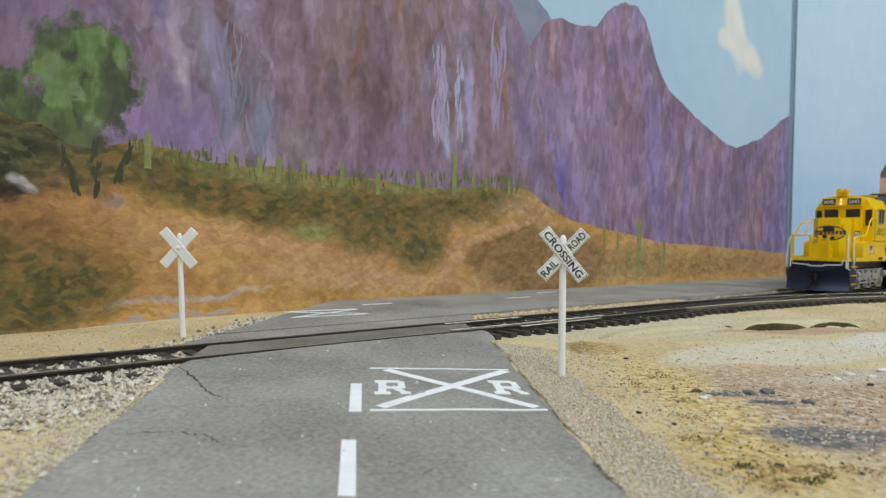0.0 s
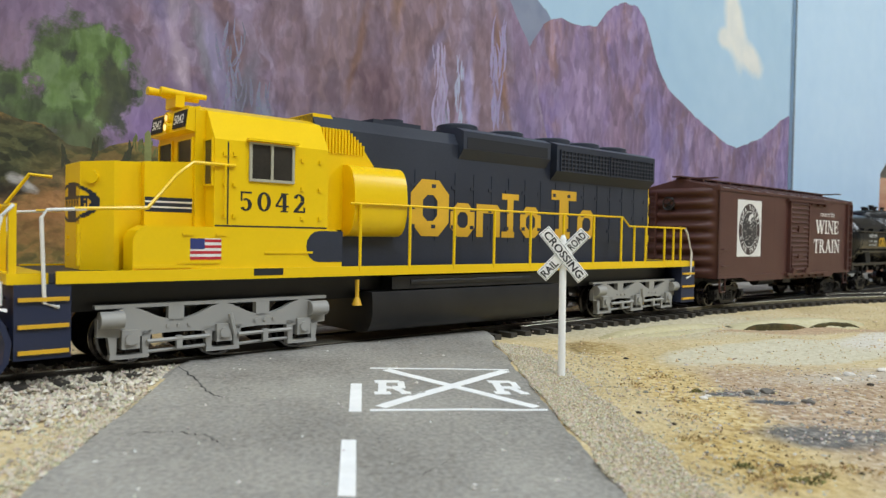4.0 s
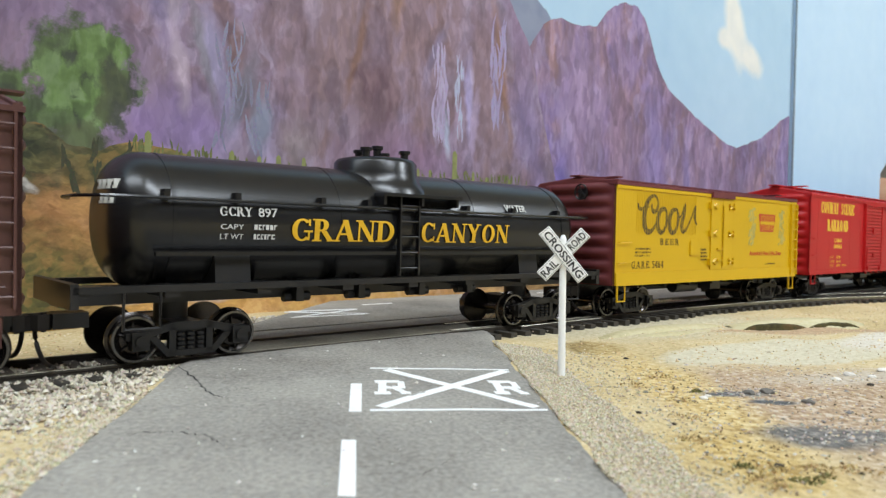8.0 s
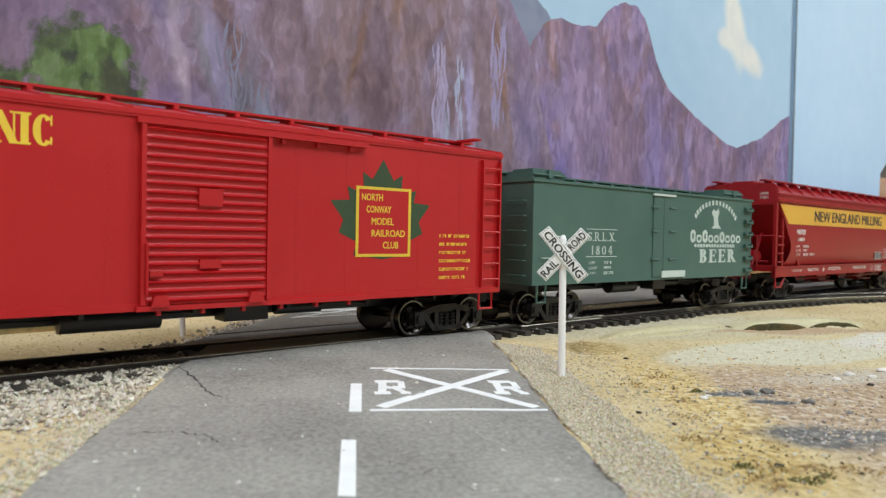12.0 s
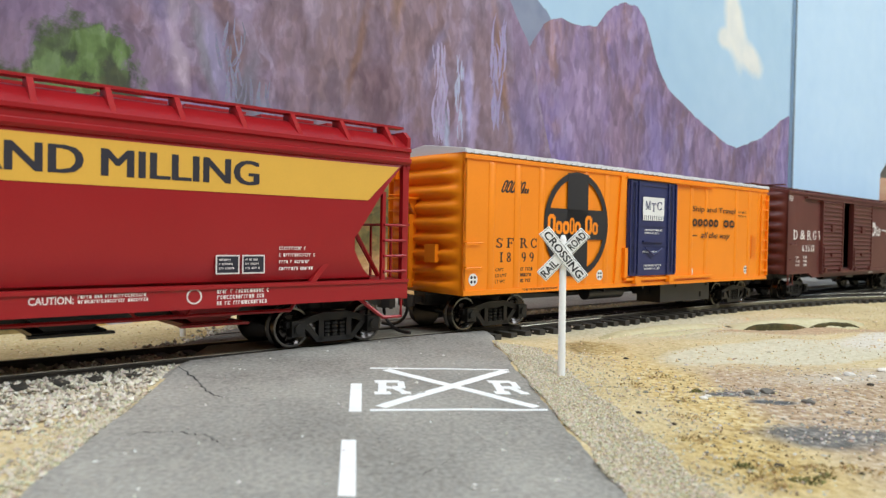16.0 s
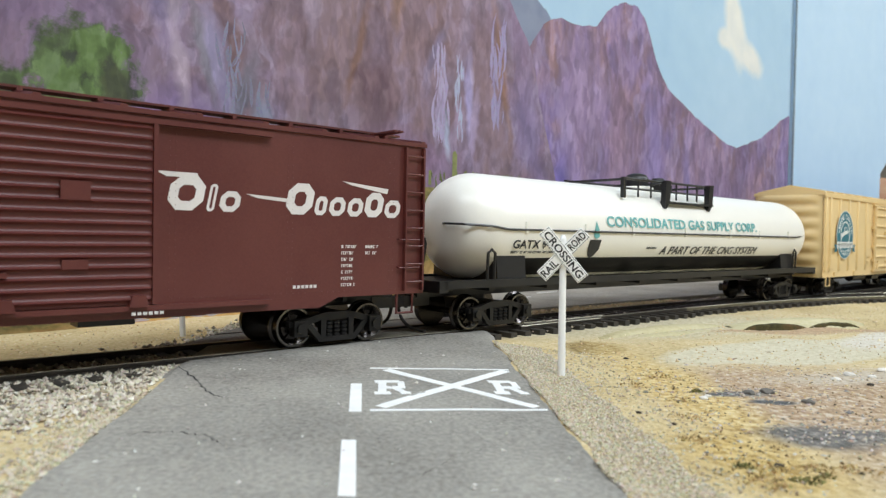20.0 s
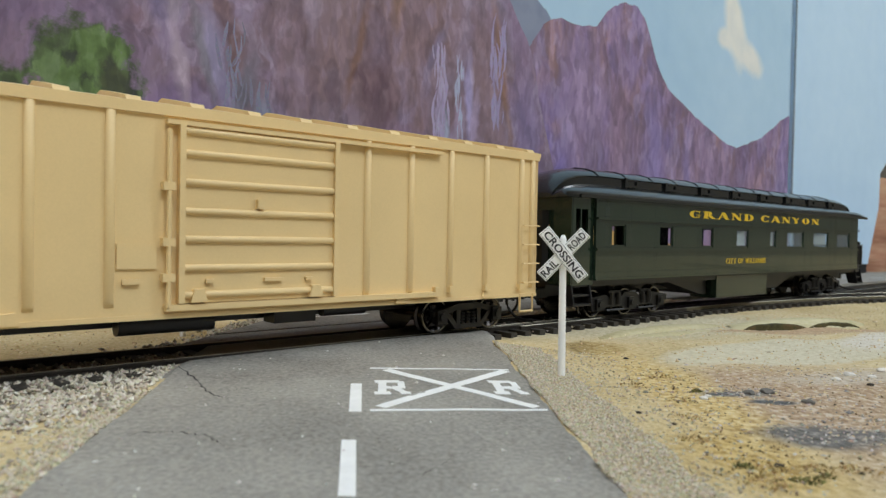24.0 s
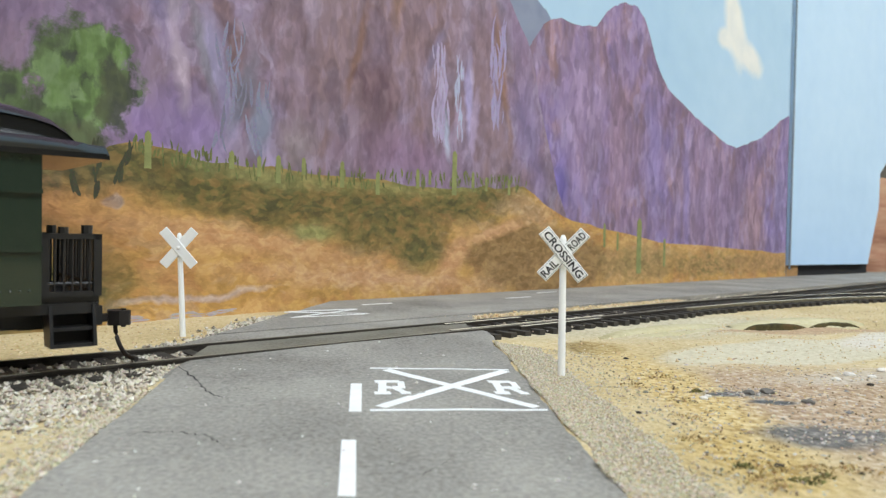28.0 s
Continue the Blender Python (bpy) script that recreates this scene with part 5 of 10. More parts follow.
soil_mat("", None, TREE[-1:] + [(-90, 9, 26, 13, 0, BUSH, 0.6, 1.6), (-90, 7, 22, 9, 0, BUSH, 0.6, 1.6), (-106, 14, 16, 18, 0, BUSH, 0.6, 1.6), (-104, 52, 16, 15, 0, [(50, 54, 44), (70, 72, 54), (90, 90, 64)], 0.25, 1.4), (-93, 52, 11, 15, 0, [(56, 60, 46), (74, 78, 56), (94, 96, 66)], 0.3, 1.5), (-74, 47, 14, 7, 0, [(78, 78, 54), (100, 94, 62), (122, 108, 70)], 0.35, 1.6), (-92.5, 40, 4.4, 2.0, -36, [(160, 156, 150), (212, 208, 204)], 0.25, 0.7), (-96, 37.5, 3.6, 3.0, 0, [(44, 42, 38), (62, 58, 50)], 0.3, 0.9),
                           (-60, 49, 12, 4, -6, BUSH, 0.6, 2.0), (-30, 44, 14, 5, -6, BUSH, 0.6, 2.2), (0, 40, 14, 5, 0, BUSH, 0.6, 2.2), (28, 40, 12, 6, 0, BUSH, 0.6, 2.2), (52, 34, 14, 8, -10, BUSH, 0.6, 2.0), (66, 24, 13, 10, 0, BUSH, 0.6, 1.7), (34, 27, 16, 6, -14, BUSH, 0.6, 2.0), (-14, 34, 18, 5, -16, BUSH, 0.6, 2.0), (-42, 41, 16, 6, -8, BUSH, 0.6, 2.0), (84, 42, 14, 5, 0, BUSH, 0.6, 2.2), (108, 47, 12, 5, 0, BUSH, 0.6, 2.2), (10, 27, 8, 2.6, 0, [(140, 138, 84), (164, 158, 104)], 0.3, 1.8)], M_HILL, 170, 210, 4.0, (0.75, 1, 1.3), 0.8, (), (300, 1.5), 0.2)
part("board", bm, M_SKY, mural, "pale blue painted sky board")
daub("distant_peak", [(60, 20), (60, 190), (112, 176)] + rough_line([(112, 176), (126, 158), (148, 146)], 1.0, 3) + [(190, 100), (190, 20)], 0.25, M_SLATE)
daub("distant_peak", rough_line([(340, 70), (352, 92), (372, 98), (394, 104.5), (412, 114), (427, 122.5), (441, 126.5)], 1.0, 5) + [(441.5, 20), (340, 20)], 0.3, M_ROCK2)
daub("violet_mountain", [(100, 20), (100, 100), (124, 112)] + rough_line([(136, 126), (146, 139), (160, 144.5), (178, 144), (191, 147), (200, 156), (207, 162), (218, 166), (229, 166), (238, 161), (242, 155), (252, 136),
     (265, 122), (280, 117), (293, 111), (315, 103), (338, 96), (360, 93), (400, 80), (441, 62)], 1.2, 8, 4) + [(441.5, 12)], 0.5, M_ROCK2)
daub("purple_mountain", [(-1900, 30), (-1900, 190), (-300, 200), (40, 205), (100, 190)] + rough_line([(112, 168), (120, 145), (127, 136), (133, 128), (139, 117), (143, 100), (152, 76), (160, 52), (172, 30)], 1.4, 11, 4), 0.8, M_ROCK)
daub("orange_desert", [(-1900, -5.5), (-1900, 62), (-120, 62)] + rough_line([(-98, 61), (-89, 60), (-80, 54), (-70, 53), (-59, 57), (-52, 56), (-32, 52), (-9, 52), (32, 50), (83, 49), (112, 51), (133, 53), (165, 38), (196, 33), (280, 24), (360, 21), (441, 18)], 1.5, 13, 4) + [(441.5, -5.5)], 1.1, M_HILL)


def within(poly, x, z):
    """Whether a place on the board lies inside an outline."""
    hit = False
    for (xa, za), (xb, zb) in zip(poly, poly[1:] + poly[:1]):
        if (za > z) != (zb > z) and x < xa + (z - za) / (zb - za) * (xb - xa):
            hit = not hit
    return hit


def strokes(name, poly, n, long, wide, turn, cols, seed, lift, bow=0.12, mild=0.5):
    """Single brush marks inside an outline: tapered, slightly bowed blades of paint, one over the other."""
    rs = random.Random(seed)
    mean = [sum(c[i] for c in cols) / len(cols) for i in range(3)]
    cols = [tuple(m + (v - m) * mild for m, v in zip(mean, c)) for c in cols]      # thinned colours, closer to one another
    xs, zs = [p[0] for p in poly], [p[1] for p in poly]
    V, F, k, tries = [], [], 0, 0
    while k < n and tries < n * 12:
        tries += 1
        x, z = rs.uniform(min(xs), max(xs)), rs.uniform(min(zs), max(zs))
        if not within(poly, x, z):
            continue
        L_, w, a = rs.uniform(*long), rs.uniform(*wide), radians(rs.uniform(*turn))
        c, d, b = math.cos(a), math.sin(a), rs.uniform(-bow, bow) * L_
        y = (-lift - 0.03 * k / n) * MM
        at_ = len(V)
        for u, v in ((-0.5, 0.0), (-0.3, 0.42), (0.15, 0.5), (0.5, 0.12), (0.46, -0.2), (0.1, -0.5), (-0.34, -0.38)):
            p, q = u * L_, v * w * rs.uniform(0.7, 1.2) + b * (1 - 4 * u * u)
            V.append(((x + p * c - q * d) * MM, y, (z + p * d + q * c) * MM))
        F.append(tuple(range(at_ + 6, at_ - 1, -1)))
        k += 1
    tagged(from_arrays(name, V, F, island_mat(name + "_paint", cols, 0.8), mural), kind="stuff")


strokes("cliff_strokes", [(-33, 56), (-12, 56), (-10, 78), (-18, 100), (-33, 100)], 30, (6, 18), (0.7, 1.8), (66, 110), [(146, 140, 172), (108, 104, 118), (158, 152, 186), (120, 122, 140), (134, 144, 168)], 3, 0.1)
strokes("cliff_strokes", [(72, 74), (82, 72), (78, 112), (71, 112)], 34, (6, 16), (0.6, 1.6), (84, 102), [(176, 160, 196), (186, 172, 204), (160, 146, 184)], 4, 0.102)
strokes("cliff_strokes", [(85, 72), (90, 74), (90, 108), (83, 108)], 20, (5, 12), (0.6, 1.3), (84, 100), [(170, 178, 206), (186, 196, 216), (164, 152, 196)], 5, 0.102)
strokes("cliff_strokes", [(106, 84), (116, 84), (118, 132), (108, 132)], 40, (7, 18), (0.7, 1.8), (82, 98), [(158, 146, 188), (172, 160, 198), (144, 130, 174)], 6, 0.102)
for _k, _c in enumerate(([(-83, 54), (-81, 54), (-76.2, 38.5), (-78.4, 38.5)], [(-72.6, 56), (-70.8, 56), (-70.0, 39.5), (-72.2, 39.5)], [(-62, 55), (-60, 55), (-65.6, 40.5), (-67.6, 40.5)])):      # three trunks under the crown
    strokes("tree_trunk_strokes", _c, 12, (3, 8), (0.7, 1.6), (78, 118) if _k == 0 else (64, 96), [(70, 72, 54), (84, 84, 62), (64, 66, 50)], 13 + _k, 0.15)
strokes("hill_strokes", [(-66, -4.5), (-20, -3), (-20, -1.8), (-60, -2.4)], 26, (3, 8), (0.4, 0.8), (-8, 8), [(176, 168, 176), (196, 186, 186), (166, 150, 150)], 21, 0.16)
strokes("grass_strokes", [(-60, 52), (-16, 47), (33, 47), (106, 51), (136, 51), (134, 56), (106, 57), (33, 53), (-16, 53), (-60, 59)], 190, (2.6, 6.0), (0.5, 1.1), (74, 106), [(104, 112, 60), (124, 130, 72), (92, 96, 56), (136, 136, 84)], 27, 0.21, 0.12, 0.8)
CACTUS = paint("painted_cactus_green", (142, 146, 90), 0.8, vary=0.25, scale=200)
for _x, _z0, _z1, _w in ((-55, 48, 61, 1.2), (-25, 50, 57, 1.0), (-14, 48, 56, 0.9), (-6, 46, 57, 1.1), (5, 50, 57, 0.9), (23, 46, 57, 1.0), (41, 44, 54, 1.1), (63, 48, 57, 1.0), (70, 50, 57, 0.8), (85, 46, 67, 1.5), (97, 50, 58, 0.9),
                         (106, 49, 56, 0.8), (122, 48, 56, 0.9), (202, 22, 36, 1.2), (215, 20, 31, 1.1), (237, 6, 40, 2.6), (265, 10, 28, 1.4)):
    daub("cactus", [(_x - _w, _z0), (_x - _w * 0.9, _z1 - _w), (_x, _z1), (_x + _w * 0.9, _z1 - _w), (_x + _w, _z0)], 2.3, CACTUS)

# the next board of the sky, standing a little proud of the mural
board = thing("sky_board", "plain light blue sky board with a gap beneath it", "backdrop panel", kind="structure")
board.matrix_world = at(*straight(443, MURAL_L - 3), 0, HEAD - 4)
bm = bmesh.new()
prism(bm, [(0, 8.5), (140, 8.0), (160, 60), (161, 92), (185, 112), (330, 112), (330, 420), (0, 420)], 0, 4, "y")
part("panel", bm, M_SKY2, board, bevel=0.4)
bm = bmesh.new()
prism(bm, [(-0.9, 5), (0.1, 5), (0.1, 420), (-0.9, 420)], -0.3, 1, "y")
part("edge_strip", bm, paint("grey_edge_strip", (142, 156, 168), 0.7, vary=0.1), board)
# black strip added behind the gap: the shade under the board, as colour
bm = bmesh.new()
prism(bm, [(18, -4), (150, -4), (150, 8), (18, 8)], 5, 7, "y")
part("toe_board", bm, paint("gap_shade_black", (26, 24, 24), 0.8), board)
bm = bmesh.new()
prism(bm, [(0, -4), (18, -4), (18, 8), (0, 8)], 3, 7, "y")
part("end_block", bm, paint("raw_wood_block", (176, 134, 84), 0.8, vary=0.2, scale=150), board)

# a layered rock formation standing beyond the board
M_STRATA = blend_mat("pink_rock_strata", [(0.35, (150, 104, 84)), (0.48, (182, 134, 108)), (0.56, (196, 156, 128)), (0.68, (210, 182, 150))], scales=(20, 120), weights=(0.65, 0.35), stretch=(0.3, 0.3, 2.2), bump=0.4, bump_scale=300)
bm = bmesh.new()
_rows = []
for _k in range(13):
    _z = -4 + 96 * _k / 12
    _row = []
    for _i in range(20):
        _a = 6.2832 * _i / 20
        _f = (1 - 0.25 * (_k / 12) ** 3) * (1 + 0.10 * noise.noise((math.cos(_a) * 2, math.sin(_a) * 2, _z * 0.05)) + 0.05 * ((_k % 3) - 1))
        _row.append(bm.verts.new((60 * _f * math.cos(_a), 22 * _f * math.sin(_a), _z)))
    _rows.append(_row)
for _p, _q in zip(_rows, _rows[1:]):
    for _i in range(20):
        bm.faces.new((_p[_i], _p[(_i + 1) % 20], _q[(_i + 1) % 20], _q[_i]))
bm.faces.new(_rows[-1])
bm.faces.new(_rows[0][::-1])
butte = tagged(part("rock_formation", bm, M_STRATA, smooth=30), "layered pinkish rock formation beside the sky board", "rock")
butte.matrix_world = at(*straight(662, MURAL_L + 12), 0, HEAD - 10)

# rest of the room
def room():
    for nm, pl in (("wall_north", (-3.2, 4.2, 4.0, 4.1)), ("wall_south", (-3.2, 4.2, -2.7, -2.6)), ("wall_west", (-3.3, -3.2, -2.7, 4.1)), ("wall_east", (4.2, 4.3, -2.7, 4.1))):
        bm = bmesh.new()
        box(bm, *(v * 1000 for v in pl), -1000, 1500)
        tagged(part(nm, bm, M_WALL), "plain painted wall of the layout room", "wall", kind="structure")
    bm = bmesh.new()
    box(bm, -3300, 4300, -2700, 4100, 1500, 1560)
    tagged(part("ceiling", bm, M_CEIL), "plain white ceiling", "ceiling", kind="structure")
    bm = bmesh.new()
    box(bm, -3300, 4300, -2700, 4100, -1060, -1000)
    tagged(part("floor", bm, M_FLOOR), "grey carpet floor", "floor", kind="structure")


room()


# ---------------------------------------------------------------- rolling stock: shared parts
# A car's own frame: x along the track towards the rear, y away from the camera, z up from the rail heads.
M_BLACK = paint("black_plastic", (26, 26, 28), 0.38, vary=0.25, scale=120, dust=(60, 57, 54))
M_TRUCK = paint("truck_black_plastic", (20, 19, 19), 0.42, vary=0.3, scale=150, dust=(44, 40, 37))
M_WHEEL = paint("wheel_dark_metal", (74, 70, 68), 0.24, metal=0.9, vary=0.25, scale=150, bump=0.03)
M_RIM = paint("bright_wheel_rim", (112, 110, 108), 0.22, metal=0.9, vary=0.1, scale=150, bump=0.02)
M_COUPLER = paint("coupler_metal", (52, 48, 46), 0.5, metal=0.6, vary=0.2)
M_GLASS = glass("window_glass")
M_DARKIN = paint("dark_interior", (24, 22, 20), 0.8)
WHEELS = []
CARS = []


def spindle(bm, pts, rads, n=8):
    rings = []
    pts = [Vector(p) for p in pts]
    for i, (p, r) in enumerate(zip(pts, rads)):
        d = (pts[min(i + 1, len(pts) - 1)] - pts[max(i - 1, 0)]).normalized()
        u = d.orthogonal().normalized()
        v = d.cross(u)
        rings.append([bm.verts.new(p + (u * math.cos(2 * math.pi * k / n) + v * math.sin(2 * math.pi * k / n)) * r) for k in range(n)])
    for a, b in zip(rings, rings[1:]):
        for k in range(n):
            bm.faces.new((a[k], a[(k + 1) % n], b[(k + 1) % n], b[k]))
    bm.faces.new(rings[0][::-1])
    bm.faces.new(rings[-1])


def wheel_mesh(r):
    bm = bmesh.new()
    cyl(bm, (0, -11.2, 0), (0, 11.2, 0), 0.9, 10)
    for s in (-1, 1):
        lathe(bm, [(s * 6.9, r * 0.3), (s * 6.9, r + 0.55), (s * 7.5, r + 0.6), (s * 7.8, r), (s * 9.6, r - 0.08), (s * 9.75, r - 0.35), (s * 9.3, r * 0.78), (s * 8.9, r * 0.6), (s * 9.1, r * 0.34), (s * 9.6, r * 0.28)], "y", 28)
        k = len(bm.faces)
        lathe(bm, [(s * 9.45, r - 0.12), (s * 9.86, r - 0.16), (s * 9.86, r - 0.62), (s * 9.4, r - 0.66)], "y", 28, (0, 0, 0), True)
        bm.faces.ensure_lookup_table()
        for f in bm.faces[k:]:
            f.material_index = 1
        for i in range(6):     # ribs on the wheel plate
            a = math.pi * 2 * i / 6
            p = Vector((math.cos(a), 0, math.sin(a)))
            spindle(bm, [p * r * 0.32 + Vector((0, s * 9.25, 0)), p * r * 0.7 + Vector((0, s * 9.3, 0))], [0.32, 0.2], 5)
    me = mesh_of("wheelset", bm, M_WHEEL)
    me.materials.append(M_RIM)
    return me


WHEEL_R = 4.85
WHEELSET = wheel_mesh(WHEEL_R)
LOCO_R = 5.6
LOCO_WHEELSET = wheel_mesh(LOCO_R)


def sideframe(bm, wb, axles, y, s, style):
    """A cast truck frame on one side: top chord, sagging bottom chord, journal boxes and springs."""
    h = wb / 2
    yo, yi = y, y - s * 1.6
    a, b = min(yo, yi), max(yo, yi)
    if axles == 2:
        prism(bm, [(-h - 2.6, 6.4), (-h + 2, 7.0), (-3.6, 8.2), (3.6, 8.2), (h - 2, 7.0), (h + 2.6, 6.4), (h + 2.6, 5.0), (h - 2.4, 5.4), (4.2, 6.6), (-4.2, 6.6), (-h + 2.4, 5.4), (-h - 2.6, 5.0)], a, b)
        prism(bm, [(-h + 1.6, 5.4), (-h + 3.4, 5.5), (-4.4, 2.4), (4.4, 2.4), (h - 3.4, 5.5), (h - 1.6, 5.4), (5.0, 1.2), (-5.0, 1.2)], a, b)
        for x in (-4.6, 3.2):
            box(bm, x, x + 1.4, a, b, 1.6, 8.0)
        box(bm, -4.4, 4.4, *sorted((y - s * 1.5, y - s * 1.1)), 1.6, 7.8)      # bolster end behind the springs
        for x in (-2.1, 0, 2.1):
            for k in range(4):
                lathe(bm, [(2.2 + k * 0.95, 0.6), (2.5 + k * 0.95, 0.95), (2.9 + k * 0.95, 0.95), (3.15 + k * 0.95, 0.6)], "z", 8, (x, (a + b) / 2, 0))
        xs = (-h, h)
    else:
        if style == "loco":
            # straight top rail, a beam that dips between the axles, open pedestals with straps
            box(bm, -wb - 6.4, wb + 6.4, a, b, 11.7, 12.4)
            top, low = [], []
            for i in range(49):
                f = -wb - 6 + (2 * wb + 12) * i / 48
                k = 0.5 + 0.5 * math.cos(2 * math.pi * f / wb)
                k = k ** 1.3
                top.append((f, 9.0 + 2.75 * k))
                low.append((f, 6.4 - 0.5 * k))
            prism(bm, top + low[::-1], a, b)
            for x in (-wb, 0, wb):
                for q in (-1, 1):
                    prism(bm, [(x + q * 2.3, 7), (x + q * 4.2, 7), (x + q * 3.5, 2.3), (x + q * 2.5, 2.3)], a, b)
                box(bm, x - 3.7, x + 3.7, a - 0.1, b + 0.1, 1.7, 2.5)
                for q in (-1, 0, 1):
                    box(bm, x + wb / 2 + q * 2.2 - 0.3, x + wb / 2 + q * 2.2 + 0.3, *sorted((y, y + s * 0.3)), 7.4, 8.0) if x < wb else None
            for x in (-wb / 2, wb / 2):
                tube(bm, [(x - 6.4, y + s * 0.5, 4.9), (x + 6.4, y + s * 0.5, 5.1)], 0.45)
                tube(bm, [(x - 6.0, y - s * 0.6, 2.7), (x + 6.0, y - s * 0.6, 3.0)], 0.4)
                box(bm, x - 0.6, x + 0.6, *sorted((y + s * 0.9, y)), 3.0, 5.6)
                box(bm, x - 2.0, x + 1.2, a, b, 8.6, 11.8)
            for x in (-wb - 3.6, wb + 3.6):
                cyl(bm, (x - 2.2, y + s * 0.7, 9.6), (x + 2.2, y + s * 0.7, 9.6), 1.7, 12)
            tube(bm, [(2.2, y + s * 1.2, 5.0), (1.0, y + s * 1.3, 9.6)], 0.55)
        else:
            prism(bm, [(-wb - 4, 7.0), (-wb + 4, 8.0), (-wb + 7, 6.4), (-6, 6.4), (-3.5, 8.4), (3.5, 8.4), (6, 6.4), (wb - 7, 6.4), (wb - 4, 8.0), (wb + 4, 7.0), (wb + 4, 5.0), (wb + 3.2, 2.6),
                       (wb - 3.2, 2.6), (wb - 6, 4.8), (6, 4.8), (3.4, 2.2), (-3.4, 2.2), (-6, 4.8), (-wb + 6, 4.8), (-wb + 3.2, 2.6), (-wb - 3.2, 2.6), (-wb - 4, 5.0)], a, b)
            for x in (-wb / 2 - 2, -wb / 2 + 2, wb / 2 - 2, wb / 2 + 2):
                cyl(bm, (x, y + s * 0.2, 4.4), (x, y + s * 0.2, 8.6), 1.0, 8)
            for x in (-wb / 2, wb / 2):
                box(bm, x - 3.4, x + 3.4, a, b, 8.0, 9.2)
                tube(bm, [(x - 5, y + s * 0.4, 2.6), (x + 5, y + s * 0.4, 2.6)], 0.4)
            prism(bm, [(-wb - 5, 6.8), (-wb - 5, 5.0), (-wb - 2.4, 3.6), (wb + 2.4, 3.6), (wb + 5, 5.0), (wb + 5, 6.8)], a + 0.1, b - 0.1)
        xs = (-wb, 0, wb)
    for x in xs:
        r = WHEEL_R if style != "loco" else LOCO_R
        box(bm, x - 1.7, x + 1.7, min(y + s * 0.9, yi), max(y + s * 0.9, yi), r - 1.9, r + 1.8)
        cyl(bm, (x, y + s * 0.8, r), (x, y + s * 1.5, r), 1.15, 10)
        box(bm, x - 1.1, x + 1.1, min(y + s * 1.3, y), max(y + s * 1.3, y), r - 1.0, r + 0.5)


def truck(parent, x, wb=21.0, axles=2, style="", mat=None):
    bm = bmesh.new()
    y = 12.2 if style != "loco" else 13.0
    for s in (-1, 1):
        sideframe(bm, wb, axles, s * y, s, style)
    box(bm, -3.2, 3.2, -y + 1, y - 1, 5.6, 8.0)
    cyl(bm, (0, 0, 7), (0, 0, 11.5), 3.6, 12)
    t = part("truck", bm, mat or M_TRUCK, parent, "grey plastic three-axle truck" if style == "loco" else "")
    t.matrix_local = at(x, 0, 0)
    me, r = (LOCO_WHEELSET, LOCO_R) if style == "loco" else (WHEELSET, WHEEL_R)
    for q in ((-wb / 2, wb / 2) if axles == 2 else (-wb, 0, wb)):
        w = new("wheelset", me)
        w.parent = t
        w.matrix_local = at(q, 0, r)
        WHEELS.append((w, q, r))
    return t


def coupler(parent, x, s, z=8.6):
    """A knuckle coupler with its draft box and curved trip wire, on the end s."""
    bm = bmesh.new()
    box(bm, *sorted((x - s * 7, x - s * 0.4)), -3.0, 3.0, z - 1.5, z + 1.6)
    part("draft_box", bm, M_BLACK, parent, bevel=0.2)
    bm = bmesh.new()
    box(bm, *sorted((x - s * 4, x + s * 3.2)), -1.0, 1.0, z - 0.8, z + 0.8)
    prism(bm, [(x + s * 2.6, -1.2), (x + s * 4.4, -2.5), (x + s * 6.4, -2.5), (x + s * 7.0, -1.7), (x + s * 6.6, -0.9), (x + s * 5.2, -0.7), (x + s * 4.9, 0.8), (x + s * 6.4, 1.2), (x + s * 6.0, 2.3), (x + s * 3.2, 1.6)], z - 1.6, z + 1.5, "z")
    cyl(bm, (x + s * 5.6, -1.6, z - 2.0), (x + s * 5.6, -1.6, z + 1.9), 0.5, 8)
    c = part("coupler", bm, M_COUPLER, parent, bevel=0.18)
    bm = bmesh.new()
    pts = [(x + s * 4.4, 0, z - 1.0), (x + s * 4.4, 0, z - 2.4)]
    for i in range(1, 10):      # a quarter turn down and out to one side, ending in a flat foot
        a = radians(10 * i)
        pts.append((x + s * (4.4 + 0.8 * i / 9), -s * 8.0 * (1 - math.cos(a)), z - 2.4 - 5.2 * math.sin(a)))
    pts.append((x + s * 5.4, -s * 10.5, z - 7.6))
    tube(bm, pts, 0.46, 8)
    part("trip_wire", bm, M_COUPLER, c, "curved dark metal wire")


def wire(parent, pts, r, mat, name):
    bm = bmesh.new()
    tube(bm, pts, r)
    return part(name, bm, mat, parent)


def grab(parent, x0, x1, z, y, mat):
    return wire(parent, [(x0, y, z), (x0, y - 0.9, z - 0.15), (x1, y - 0.9, z - 0.15), (x1, y, z)], 0.2, mat, "grab_iron")


def ladder(parent, x0, x1, z0, z1, y, mat, rungs, out=1.1):
    bm = bmesh.new()
    for x in (x0, x1):
        box(bm, x - 0.25, x + 0.25, y - out, y, z0, z1)
    for i in range(rungs):
        z = z0 + (z1 - z0) * (i + 0.5) / rungs
        tube(bm, [(x0, y - out * 0.8, z), (x1, y - out * 0.8, z)], 0.27)
    return part("ladder", bm, mat, parent)


